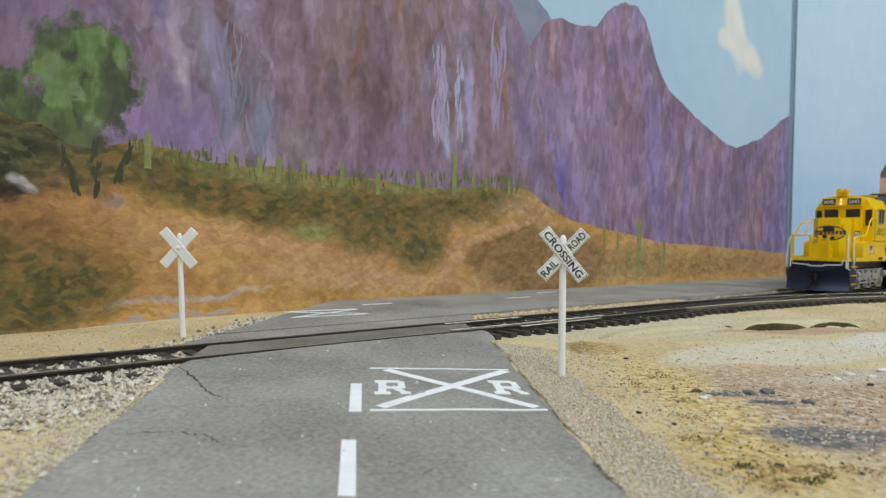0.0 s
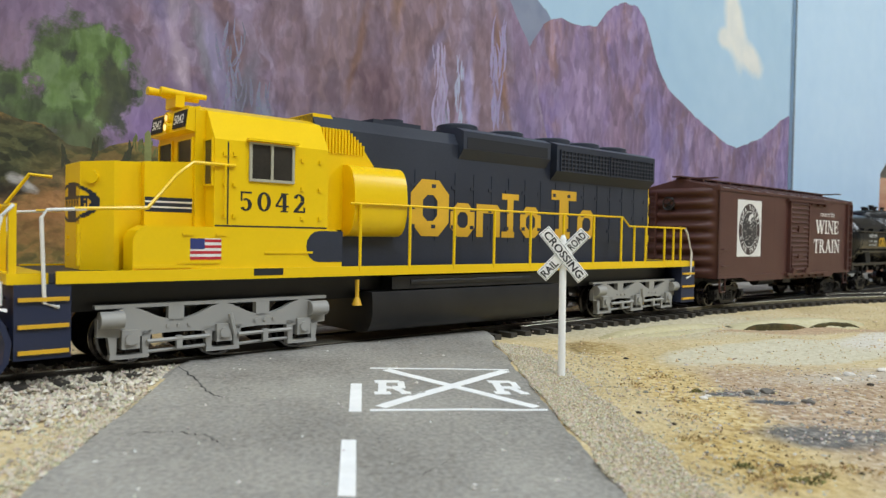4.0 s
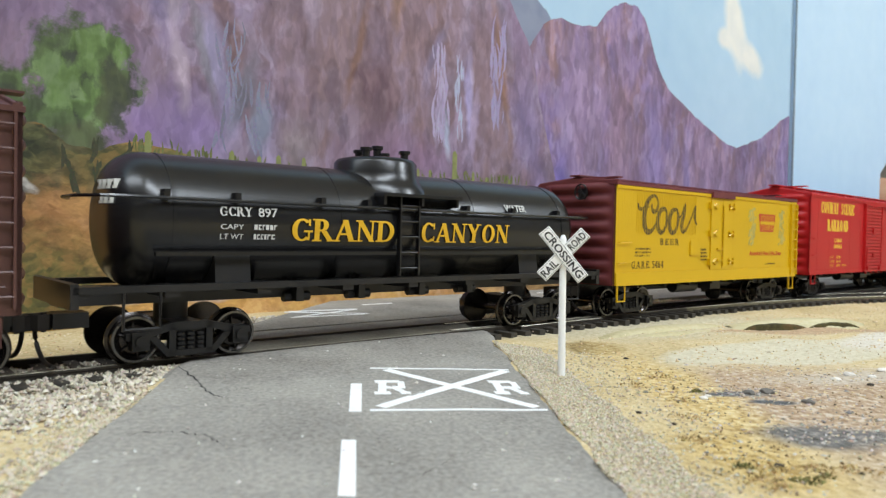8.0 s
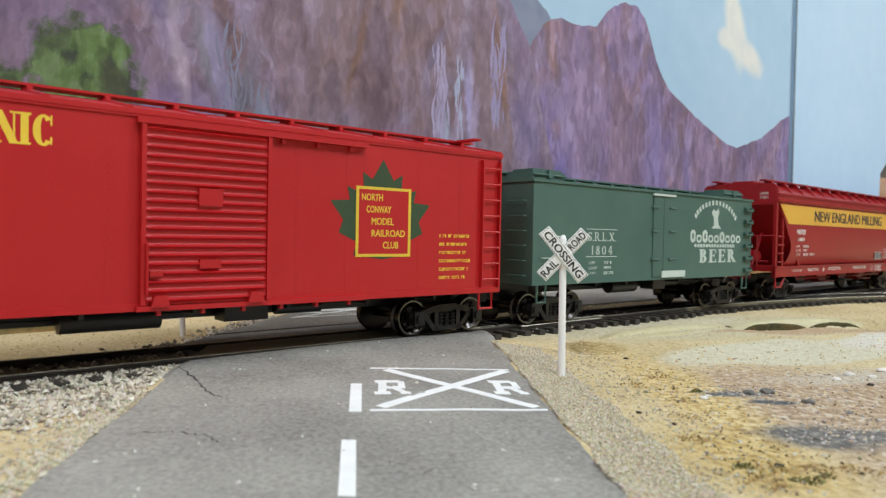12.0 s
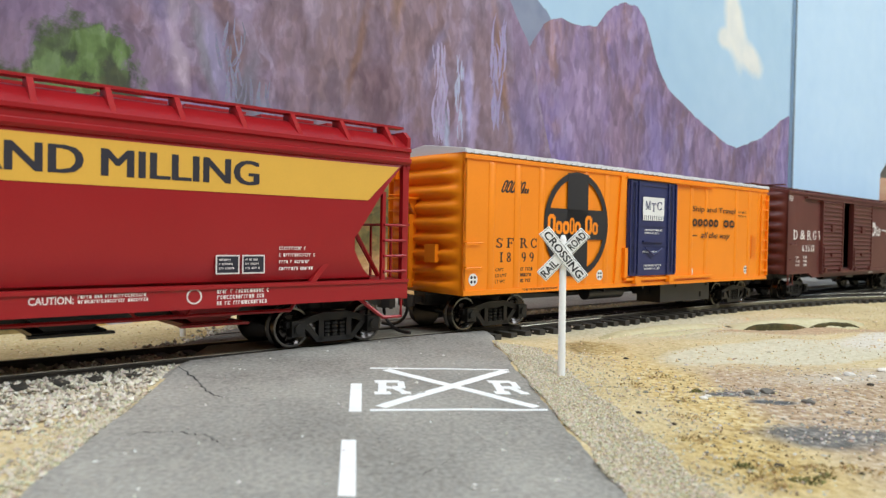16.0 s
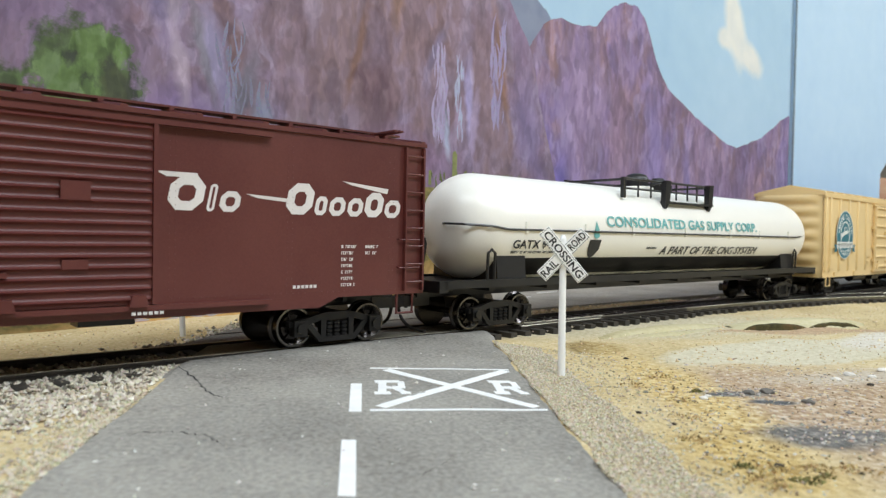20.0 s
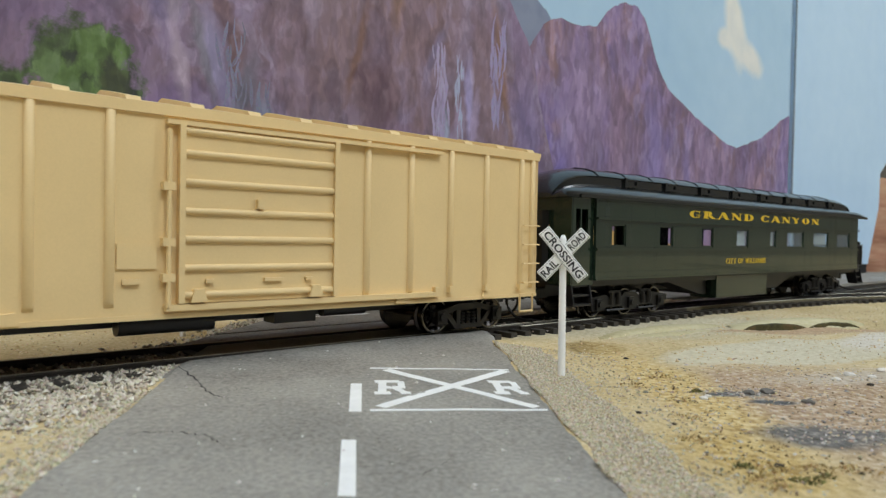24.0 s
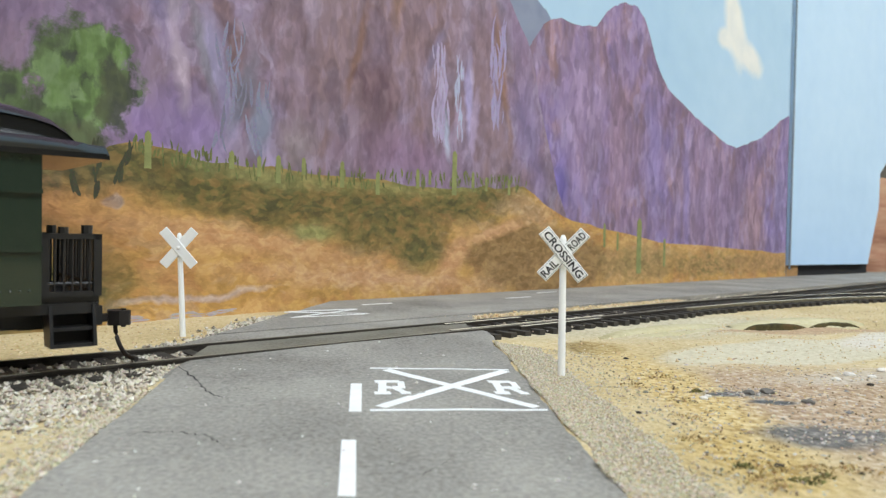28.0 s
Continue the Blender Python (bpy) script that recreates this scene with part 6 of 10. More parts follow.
def end_ladder(parent, x, s, y0, y1, z0, z1, mat, rungs):
    bm = bmesh.new()
    for y in (y0, y1):
        box(bm, *sorted((x, x + s * 1.6)), y - 0.22, y + 0.22, z0, z1)
    for i in range(rungs):
        z = z0 + (z1 - z0) * (i + 0.5) / rungs
        tube(bm, [(x + s * 1.4, y0, z), (x + s * 1.4, y1, z)], 0.25)
    return part("ladder", bm, mat, parent)


def stirrup(parent, x0, x1, z0, z1, y, mat):
    return wire(parent, [(x0, y, z1), (x0, y, z0), (x1, y, z0), (x1, y, z1)], 0.42, mat, "sill_step")


def brake_wheel(parent, x, s, y, z, mat, r=2.6):
    bm = bmesh.new()
    n = 20
    pts = [(x + s * 0.9, y + r * math.cos(6.2832 * i / n), z + r * math.sin(6.2832 * i / n)) for i in range(n + 1)]
    tube(bm, pts, 0.28)
    for i in range(5):
        a = 6.2832 * i / 5
        tube(bm, [(x + s * 0.6, y, z), (x + s * 0.9, y + r * math.cos(a), z + r * math.sin(a))], 0.2)
    cyl(bm, (x - s * 0.8, y, z), (x + s * 1.0, y, z), 0.5, 8)
    box(bm, *sorted((x - s * 1.0, x + s * 0.2)), y - 1.6, y + 1.6, z - 2.6, z + 1.0)
    return part("brake_wheel", bm, mat, parent)


def rivets(parent, pts, y, mat, r=0.2):
    """Rows of rivet heads on a side."""
    V, F = [], []
    for x, z in pts:
        k = len(V)
        V += [((x + dx * r) * MM, (y - (0.14 if not (dx or dz) else 0)) * MM, (z + dz * r) * MM) for dx, dz in ((0, 0), (1, 0), (0, 1), (-1, 0), (0, -1))]
        F += [(k, k + 1, k + 2), (k, k + 2, k + 3), (k, k + 3, k + 4), (k, k + 4, k + 1)]
    tagged(from_arrays("rivets", V, F, mat, parent), kind="stuff")


def disc(parent, x, z, rx, rz, y, mat, name, r_in=0.0, n=36, extrude=0.05):
    """A flat ellipse or ring on a side that faces -y."""
    bm = bmesh.new()
    a = [(x + rx * math.cos(6.28318 * i / n), z + rz * math.sin(6.28318 * i / n)) for i in range(n)]
    if r_in <= 0:
        prism(bm, a, y - extrude, y)
    else:
        hoop(bm, a, [(x + (u - x) * r_in, z + (v - z) * r_in) for u, v in a], y - extrude, y)
    return part(name, bm, mat, parent)


def rounded_bar(bm, a, b, half, out, y):
    """A pressed rib with a round back on a side that faces -y, from a to b (x, z)."""
    a, b = Vector(a), Vector(b)
    d = (b - a).normalized()
    n = Vector((-d.y, d.x))
    prof = [(math.cos(math.pi * k / 8) * half, math.sin(math.pi * k / 8) * out) for k in range(9)]
    rings = []
    for p, k in ((a, 0.1), (a + d * half, 1.0), (b - d * half, 1.0), (b, 0.1)):
        rings.append([bm.verts.new((p.x + n.x * u, y - v * k, p.y + n.y * u)) for u, v in prof])
    for p, q in zip(rings, rings[1:]):
        for k in range(8):
            bm.faces.new((p[k], p[k + 1], q[k + 1], q[k]))
    bm.faces.new(rings[0])
    bm.faces.new(rings[-1])


def panel(parent, x0, x1, z0, z1, y, mat, name, extrude=0.05, bevel=0.0, label=""):
    bm = bmesh.new()
    box(bm, x0, x1, y - extrude, y, z0, z1)
    return part(name, bm, mat, parent, label, bevel)


def shape(parent, poly, y, mat, name, extrude=0.05):
    bm = bmesh.new()
    prism(bm, poly, y - extrude, y)
    return part(name, bm, mat, parent)


def floor_and_gear(root, L, z0, x_end, mat=None, seed=1):
    """Under a freight car: floor, centre sill, brake gear and couplers."""
    mat = mat or M_BLACK
    bm = bmesh.new()
    box(bm, -L / 2 + 1, L / 2 - 1, -15.5, 15.5, z0 - 0.2, z0 + 1.4)
    box(bm, -x_end, x_end, -2.6, 2.6, z0 - 3.6, z0)
    for i in range(-3, 4):
        box(bm, i * L / 8 - 0.5, i * L / 8 + 0.5, -14.5, 14.5, z0 - 1.4, z0)
    part("underframe", bm, mat, root)
    bm = bmesh.new()
    cyl(bm, (-L * 0.14, -8, z0 - 2.4), (-L * 0.03, -8, z0 - 2.4), 2.3, 14)
    part("brake_cylinder", bm, mat, root, bevel=0.2)
    bm = bmesh.new()
    box(bm, L * 0.05, L * 0.11, -9.5, -4, z0 - 4.2, z0 - 0.6)
    cyl(bm, (L * 0.13, -6, z0 - 2.2), (L * 0.2, -6, z0 - 2.2), 1.5, 12)
    tube(bm, [(-L * 0.3, -5, z0 - 1.6), (-L * 0.14, -6, z0 - 2.2), (L * 0.3, -4, z0 - 1.6)], 0.25)
    part("brake_gear", bm, mat, root)
    for s in (-1, 1):
        coupler(root, s * x_end, s)


def wave(v, n):
    return (0.5 - 0.5 * math.cos(2 * math.pi * n * v)) ** 0.8


def ribbed_end(root, x, s, W, z0, z1, mat, n, deep=1.5):
    """A pressed steel end: tapered horizontal ribs in one sheet."""
    bm = bmesh.new()
    us = (0, 0.025, 0.06, 0.11, 0.2, 0.35, 0.5, 0.65, 0.8, 0.89, 0.94, 0.975, 1)
    relief(bm, (x, -W / 2, z0), (0, W, 0), (0, 0, z1 - z0), (s, 0, 0), us, [i / (n * 7) for i in range(n * 7 + 1)],
           lambda u, v: deep * 1.25 * min(1, 1.5 * wave(v, n) ** 1.6) * min(1, max(0, (min(u, 1 - u) - 0.05) / 0.16)), 1.0)
    return part("end_wall", bm, mat, root, smooth=60)


def gable_roof(root, L, W, z1, mat, rise=2.2, ribs=10, eave=0.5, seam=0.5):
    bm = bmesh.new()
    st = [(-L / 2 - 0.3, 0)]
    for i in range(ribs + 1):
        x = -L / 2 + 1 + (L - 2) * i / ribs
        st += [(x - 0.75, 0), (x - 0.55, 1), (x + 0.55, 1), (x + 0.75, 0)]
    st.append((L / 2 + 0.3, 0))
    rows = [[bm.verts.new((x, yy, zz + (seam * k if zz > z1 else 0))) for yy, zz in ((-W / 2 - eave, z1 - 0.5), (-W / 2 - eave, z1 + 0.5), (0, z1 + rise), (W / 2 + eave, z1 + 0.5), (W / 2 + eave, z1 - 0.5))] for x, k in st]
    for a, b in zip(rows, rows[1:]):
        for i in range(5):
            bm.faces.new((a[i], a[(i + 1) % 5], b[(i + 1) % 5], b[i]))
    bm.faces.new(rows[0][::-1])
    bm.faces.new(rows[-1])
    return part("roof", bm, mat, root)


def running_board(root, L, z, mat):
    bm = bmesh.new()
    for y in (-2.2, -0.7, 0.8):
        box(bm, -L / 2 - 3, L / 2 + 3, y, y + 1.3, z, z + 0.5)
    for i in range(13):
        x = -L / 2 + 2 + (L - 4) * i / 12
        box(bm, x - 0.5, x + 0.5, -3, 3, z - 1.9, z)
    part("running_board", bm, mat, root)
    for s in (-1, 1):
        bm = bmesh.new()
        for k in range(2):
            box(bm, *sorted((s * (L / 2 - 7 + 1.6 * k), s * (L / 2 - 5.6 + 1.6 * k))), -W_ROOF, -2.4, z - 0.5, z)
        part("roof_step", bm, mat, root)


W_ROOF = 13.0


def rib_door(root, x0, x1, z0, z1, y, mat, ribs, blank=(), label=""):
    """A corrugated sliding door standing proud of the side, pressed from one sheet."""
    bm = bmesh.new()
    e, w = 0.9 / (x1 - x0), 1.6 / (x1 - x0)

    def lift(u, v):
        if u < e * 1.01 or u > 1 - e * 1.01:
            return 1.4
        flat = min(u, 1 - u) < w or int(min(v, 0.9999) * ribs) in blank
        return 0.9 if flat else 0.9 + 0.75 * wave(v, ribs) ** 6
    relief(bm, (x0, y, z0), (x1 - x0, 0, 0), (0, 0, z1 - z0), (0, -1, 0), (0, e, e * 1.05, w, w * 1.5, 1 - w * 1.5, 1 - w, 1 - e * 1.05, 1 - e, 1), [i / (ribs * 6) for i in range(ribs * 6 + 1)], lift, 0.0)
    d = part("door", bm, mat, root, label, smooth=60)
    bm = bmesh.new()
    box(bm, x0 + 1.5, x0 + 4, y - 1.9, y - 0.9, z0 + (z1 - z0) * 0.16, z0 + (z1 - z0) * 0.16 + 1.0)
    box(bm, (x0 + x1) / 2 - 2.2, (x0 + x1) / 2 + 2.2, y - 1.75, y - 0.9, z0 + (z1 - z0) * 0.2, z0 + (z1 - z0) * 0.25)
    for xx in (x0 + 3.6, x1 - 3.6):      # rollers at the foot
        prism(bm, [(xx - 1.8, z0 - 0.4), (xx - 1.2, z0 + 1.8), (xx + 1.2, z0 + 1.8), (xx + 1.8, z0 - 0.4)], y - 2.2, y - 0.8)
    box(bm, (x0 + x1) / 2 - 2.5, (x0 + x1) / 2 + 2.5, y - 1.7, y - 0.9, z0 + (z1 - z0) * 0.56, z0 + (z1 - z0) * 0.66)
    tube(bm, [(x0 + 1, y - 1.8, z0 + 2), (x0 + 1, y - 1.8, z0 + 12)], 0.3)
    part("latch", bm, mat, d)
    return d


def door_tracks(root, x0, x1, zb, zt, y, mat):
    for nm, z, h in (("upper_track", zt, 1.0), ("lower_track", zb - 1.0, 1.0)):
        bm = bmesh.new()
        box(bm, x0, x1, y - 1.6, y, z, z + h)
        for i in range(6):
            x = x0 + (x1 - x0) * (i + 0.5) / 6
            box(bm, x - 0.4, x + 0.4, y - 1.0, y, z - 1.0, z)
        part(nm, bm, mat, root)


def side_walls(root, L, W, z0, z1, mat, openings=(), skirt=None):
    """Two side walls with real openings (x0, x1, z0, z1); the sill may be cut back over the trucks."""
    for s in (-1, 1):
        bm = bmesh.new()
        ya, yb = sorted((s * W / 2, s * (W / 2 - 1.0)))
        x = -L / 2
        for a, b, c, d in sorted(openings):
            if s > 0:      # the far doors are slid to other places
                a, b = a + 35, b + 33
            box(bm, x, a, ya, yb, z0, z1)
            box(bm, a, b, ya, yb, z0, c)
            box(bm, a, b, ya, yb, d, z1)
            x = b
        box(bm, x, L / 2, ya, yb, z0, z1)
        if skirt:
            h, xs = skirt
            prism(bm, [(-xs - 5, z0 + 0.01), (-xs, z0 - h), (xs, z0 - h), (xs + 5, z0 + 0.01)], ya, yb)
        part("side_wall", bm, mat, root)


def finish(root, c, trucks, wb=21.0, axles=2, style="", mat=None):
    for x in trucks:
        truck(root, x, wb, axles, style, mat)
    CARS.append((root, c))


# ---------------------------------------------------------------- brown boxcar
def brown_boxcar():
    root = thing("boxcar", "dark brown forty-foot boxcar with a white emblem panel on its side", "boxcar", "train cars")
    m = paint("boxcar_brown", (84, 50, 46), 0.42, vary=0.14, scale=40, dust=(120, 92, 80))
    wh = paint("lettering_white", (228, 226, 222), 0.6, vary=0.06)
    L, W, z0, z1, y = 141.5, 34, 11.8, 47.6, -17
    side_walls(root, L, W, z0, z1, m, skirt=(1.6, 44))
    for s in (-1, 1):
        ribbed_end(root, s * L / 2, s, W, z0, z1 + 1.4, m, 8)
        end_ladder(root, s * (L / 2 + 1), s, 10, 15.5, 13, 47, m, 8)
    gable_roof(root, L, W, z1, m, 4.5, 11)
    running_board(root, L, z1 + 5.2, m)
    rib_door(root, -7, 14.6, 13.2, 45.6, y, m, 15, (), "ribbed brown sliding door")
    door_tracks(root, -9.6, 37.5, 12.8, 45.6, y, m)
    for s, a in ((-1, -68), (1, 63)):
        for z in (23.7, 17.0):
            grab(root, a, a + 5, z, y, m)
        stirrup(root, a + 0.3, a + 4.6, 6.4, 11.6, y + 0.6, m)
    ladder(root, 63.5, 69.5, 13, 47, y, m, 8)
    brake_wheel(root, -L / 2 - 1.4, -1, 4, 42, M_BLACK)
    p = panel(root, -55.3, -33.9, 20.6, 44.2, y, wh, "emblem_panel", 0.1, 0.0, "white panel with a dark round emblem")
    dk = paint("emblem_dark", (62, 48, 46), 0.6)
    disc(p, -44.7, 32.0, 9.4, 10.7, y - 0.1, dk, "emblem_ring", 0.72)
    for ring_txt, a0, a1 in (("NAPA VALLEY", 170, 10), ("WINE TRAIN", 196, 344)):
        n = len(ring_txt)
        for i, ch in enumerate(ring_txt):
            if ch == " ":
                continue
            a = radians(a0 + (a1 - a0) * (i + 0.5) / n)
            top = a0 < 180
            cx, cz = -44.7 + 8.1 * math.cos(a), 32.0 + 9.2 * math.sin(a)
            rot = Matrix.Translation((cx, 0, cz)) @ Matrix.Rotation(-(a - math.pi / 2 if top else a + math.pi / 2), 4, "Y")
            words(ch, p, wh, *((-0.2, 0.2) if ch == "I" else (-0.75, 0.75)), -1.0, 1.0, y - 0.16, 0.01, rot=rot)
    disc(p, -44.7, 32.0, 6.4, 7.3, y - 0.1, paint("emblem_picture", (58, 54, 54), 0.6, vary=0.6, scale=300), "emblem_picture")
    rs = random.Random(31)
    grey = paint("emblem_grey", (150, 146, 142), 0.6)
    for k in range(46):      # an engraved landscape: short light strokes, denser below
        a, q = rs.uniform(0, 6.283), 5.6 * rs.random() ** 0.5
        px, pz = -44.7 + q * math.cos(a), 32.0 + 1.1 * q * math.sin(a)
        w, hh = rs.uniform(0.5, 1.7), rs.uniform(0.16, 0.4)
        shape(p, [(px - w / 2, pz - hh), (px + w / 2, pz - hh * 0.2), (px + w / 2, pz + hh), (px - w / 3, pz + hh * 0.6)], y - 0.16, wh if pz > 33 and k % 2 else grey, "emblem_mark")
    shape(p, [(-46.2, 35.6), (-45, 38), (-42.6, 38.6), (-41, 37.4), (-43, 37.0), (-44.6, 35.4)], y - 0.18, wh, "emblem_mark")
    words("route of the", root, wh, 29.9, 47.8, 39.8, 42.2, y, 0.0, lean=0.25)
    serif("WINE", root, wh, 24.8, 53.7, 31.4, 38.0, y)
    serif("TRAIN", root, wh, 22.5, 55.6, 21.9, 28.6, y)
    pts = [(-L / 2 + 1.2, 13 + 1.5 * i) for i in range(23)] + [(-L / 2 + 2.4, 13 + 1.5 * i) for i in range(23)]
    for x in (-56.5, -33, -21, 20, 44, 58):
        pts += [(x, 13 + 1.5 * i) for i in range(23)]
    pts += [(-69 + 1.5 * i, 46.6) for i in range(41)] + [(-69 + 1.5 * i, 13) for i in range(40)] + [(16 + 1.5 * i, 13) for i in range(36)]
    rivets(root, pts, y, m)
    floor_and_gear(root, L, z0, L / 2 + 1)
    finish(root, -758.3, (-53, 55))


# ---------------------------------------------------------------- tank cars
def tank_shell(bm, x0, x1, r, z, n=48, dome=8.0, steps=9):
    """A closed tank with bulged ends."""
    prof = []
    for i in range(steps + 1):
        a = math.pi / 2 * (1 - i / steps)
        prof.append((x0 + dome * (1 - math.sin(a) ** 1.0), max(0.3, r * math.cos(a) ** 0.62)))
    lathe(bm, prof + [(x0 + x1 - d, q) for d, q in prof][::-1], "x", n, (0, 0, z))


def black_tank_car():
    root = thing("tank_car", "black tank car with yellow lettering and a domed hatch", "tank car", "train cars")
    m = paint("tank_gloss_black", (24, 24, 26), 0.27, vary=0.2, scale=30, dust=(46, 45, 44), spec=0.5)
    ye = paint("lettering_yellow", (226, 176, 30), 0.55, vary=0.06)
    wh = paint("stencil_white", (206, 206, 202), 0.6)
    R, zc = 14.6, 29.2
    bm = bmesh.new()
    tank_shell(bm, -71, 71, R, zc, dome=8)
    tank = part("tank", bm, m, root, "black painted cylindrical tank", smooth=50)
    for x in (-60, -20, 24, 61):
        bm = bmesh.new()
        lathe(bm, [(x - 0.4, R - 0.1), (x - 0.4, R + 0.12), (x + 0.4, R + 0.12), (x + 0.4, R - 0.1)], "x", 48, (0, 0, zc), True)
        part("tank_band", bm, m, tank, smooth=50)
    bm = bmesh.new()
    lathe(bm, [(38, 11.6), (46.0, 11.2), (47.0, 10.4), (47.5, 8.0), (47.7, 0.3)], "z", 36, (-0.5, 0, 0))
    dome = part("dome", bm, m, root, smooth=50)
    for dx, dy in ((-5, -4), (-3, 3), (4.5, -4.5), (4, 4), (0, 0)):
        bm = bmesh.new()
        cyl(bm, (dx * 1.3, dy, 47.2), (dx * 1.3, dy, 49.2 if dx else 50.4), 1.1, 10)
        cyl(bm, (dx * 1.3, dy, 49.0 if dx else 50.0), (dx * 1.3, dy, 49.8 if dx else 51.0), 1.6, 8)
        part("dome_valve", bm, m, dome)
    bm = bmesh.new()
    lathe(bm, [(36.5, 14.4), (38.6, 14.0), (40.2, 12.8), (41.6, 11.9), (43.0, 11.5)], "z", 36, (-0.5, 0, 0))
    part("dome_collar", bm, m, dome, smooth=60)
    bm = bmesh.new()
    box(bm, -10, 16, -17.2, -13.0, 36.6, 37.4)
    for x in (-9, 3, 15):
        box(bm, x - 0.4, x + 0.4, -16.5, -10, 34.5, 36.6)
    part("dome_platform", bm, m, root)
    bm = bmesh.new()
    pts = [(-70, -15.2, 33.6)] + [(x, -15.4, 33.6) for x in range(-66, 67, 6)] + [(70, -15.2, 33.6)]
    pts = [(-74, 10, 33.6), (-77, 2, 33.6), (-77, -8, 33.6), (-74, -14, 33.6)] + pts + [(74, -14, 33.6), (77, -8, 33.6), (77, 2, 33.6), (74, 10, 33.6)]
    tube(bm, pts, 0.38)
    for x in (-62, -47, -26, -13, 20, 38, 58):
        box(bm, x - 0.6, x + 0.6, -15.6, -13.2, 33.2, 35.4)
    part("handrail", bm, m, root)
    ladder(root, -3.6, 2.4, 16.6, 36.4, -14.6, m, 5, 1.4)
    bm = bmesh.new()
    box(bm, -64, 64, -15.2, -14.0, 22.0, 22.8)
    part("side_rail", bm, m, root)
    bm = bmesh.new()   # frame with open deck
    for s in (-1, 1):
        box(bm, -79, 79, *sorted((s * 15.4, s * 13.6)), 14.8, 16.2)
    box(bm, -79, 79, -3.5, 3.5, 11.5, 15.2)
    for x in (-79, -62, -42, -20, 0, 20, 42, 62, 76):
        box(bm, x, x + 3, -15, 15, 13.6, 16.0)
    box(bm, -79.5, -78, -15.4, 15.4, 12, 16.8)
    box(bm, 78, 79.5, -15.4, 15.4, 12, 16.8)
    part("frame", bm, M_BLACK, root)
    for x in (-47, 47):
        bm = bmesh.new()
        prism(bm, [(-13.5, 16), (-12.6, 24), (-9, 18.5), (0, 15.2), (9, 18.5), (12.6, 24), (13.5, 16)], x - 4, x + 4, "x")
        part("saddle", bm, M_BLACK, root)
    for a in (-70, 62):
        stirrup(root, a, a + 7, 7.6, 15, -15, M_BLACK)
    bm = bmesh.new()
    for x in (-30, -12, 8, 26):
        cyl(bm, (x, -4, 11.6), (x + 7, -4, 11.6), 1.2, 12)
        box(bm, x + 2, x + 4, -7, -3, 10.6, 14)
    part("brake_gear", bm, M_BLACK, root)
    yy = -R - 0.1

    def bend(ob):
        for v in ob.data.vertices:
            z = v.co.z / MM
            v.co.y = (-(math.sqrt(max(0.1, R * R - (z - zc) ** 2))) + (v.co.y / MM - yy) * 1.2 - 0.34) * MM
    for t, a, b in (("GRAND", -34.2, -4.6), ("CANYON", 3.6, 36.8)):
        bend(serif(t, root, ye, a, b, 25.2, 30.4, yy, fat=0.2))
    bend(serif("GCRY", root, wh, -50.9, -43.4, 30.4, 32.4, yy, fat=0.2))
    bend(words("897", root, wh, -42.0, -37.4, 30.4, 32.4, yy, 0.01))
    for k, txt in enumerate(("CAPY", "LT WT")):
        bend(words(txt, root, wh, -50.6, -45.4, 27.6 - 2.1 * k, 28.7 - 2.1 * k, yy, 0.0))
        bend(small_print(1, root, wh, -43.0, 28.7 - 2.1 * k, yy, 40 + k, 1.0, 1.1, 6.4))
    bend(words("WATER", root, wh, 36.0, 45.0, 34.4, 36.4, yy, 0.02))
    for s in (-1, 1):
        coupler(root, s * 80, s)
    for z, n in ((35.4, 4), (32.4, 3)):   # stencils on the bulged end
        bm = bmesh.new()
        for k in range(n):
            yv = -7.6 + k * 2.1
            q = math.hypot(yv, z + 1 - zc) / R
            xe = -71 + 8 * (1 - math.sqrt(max(0.0, 1 - min(1, q) ** 3.2))) - 0.5
            box(bm, xe, xe + 1.2, yv - 0.7, yv - 0.2, z, z + 1.9)
            box(bm, xe, xe + 1.2, yv - 0.2, yv + 0.7, z, z + 0.5)
            box(bm, xe, xe + 1.2, yv - 0.2, yv + 0.7, z + 1.4, z + 1.9)
        part("stencil", bm, wh, root)
    finish(root, -600.0, (-55.5, 55.5))


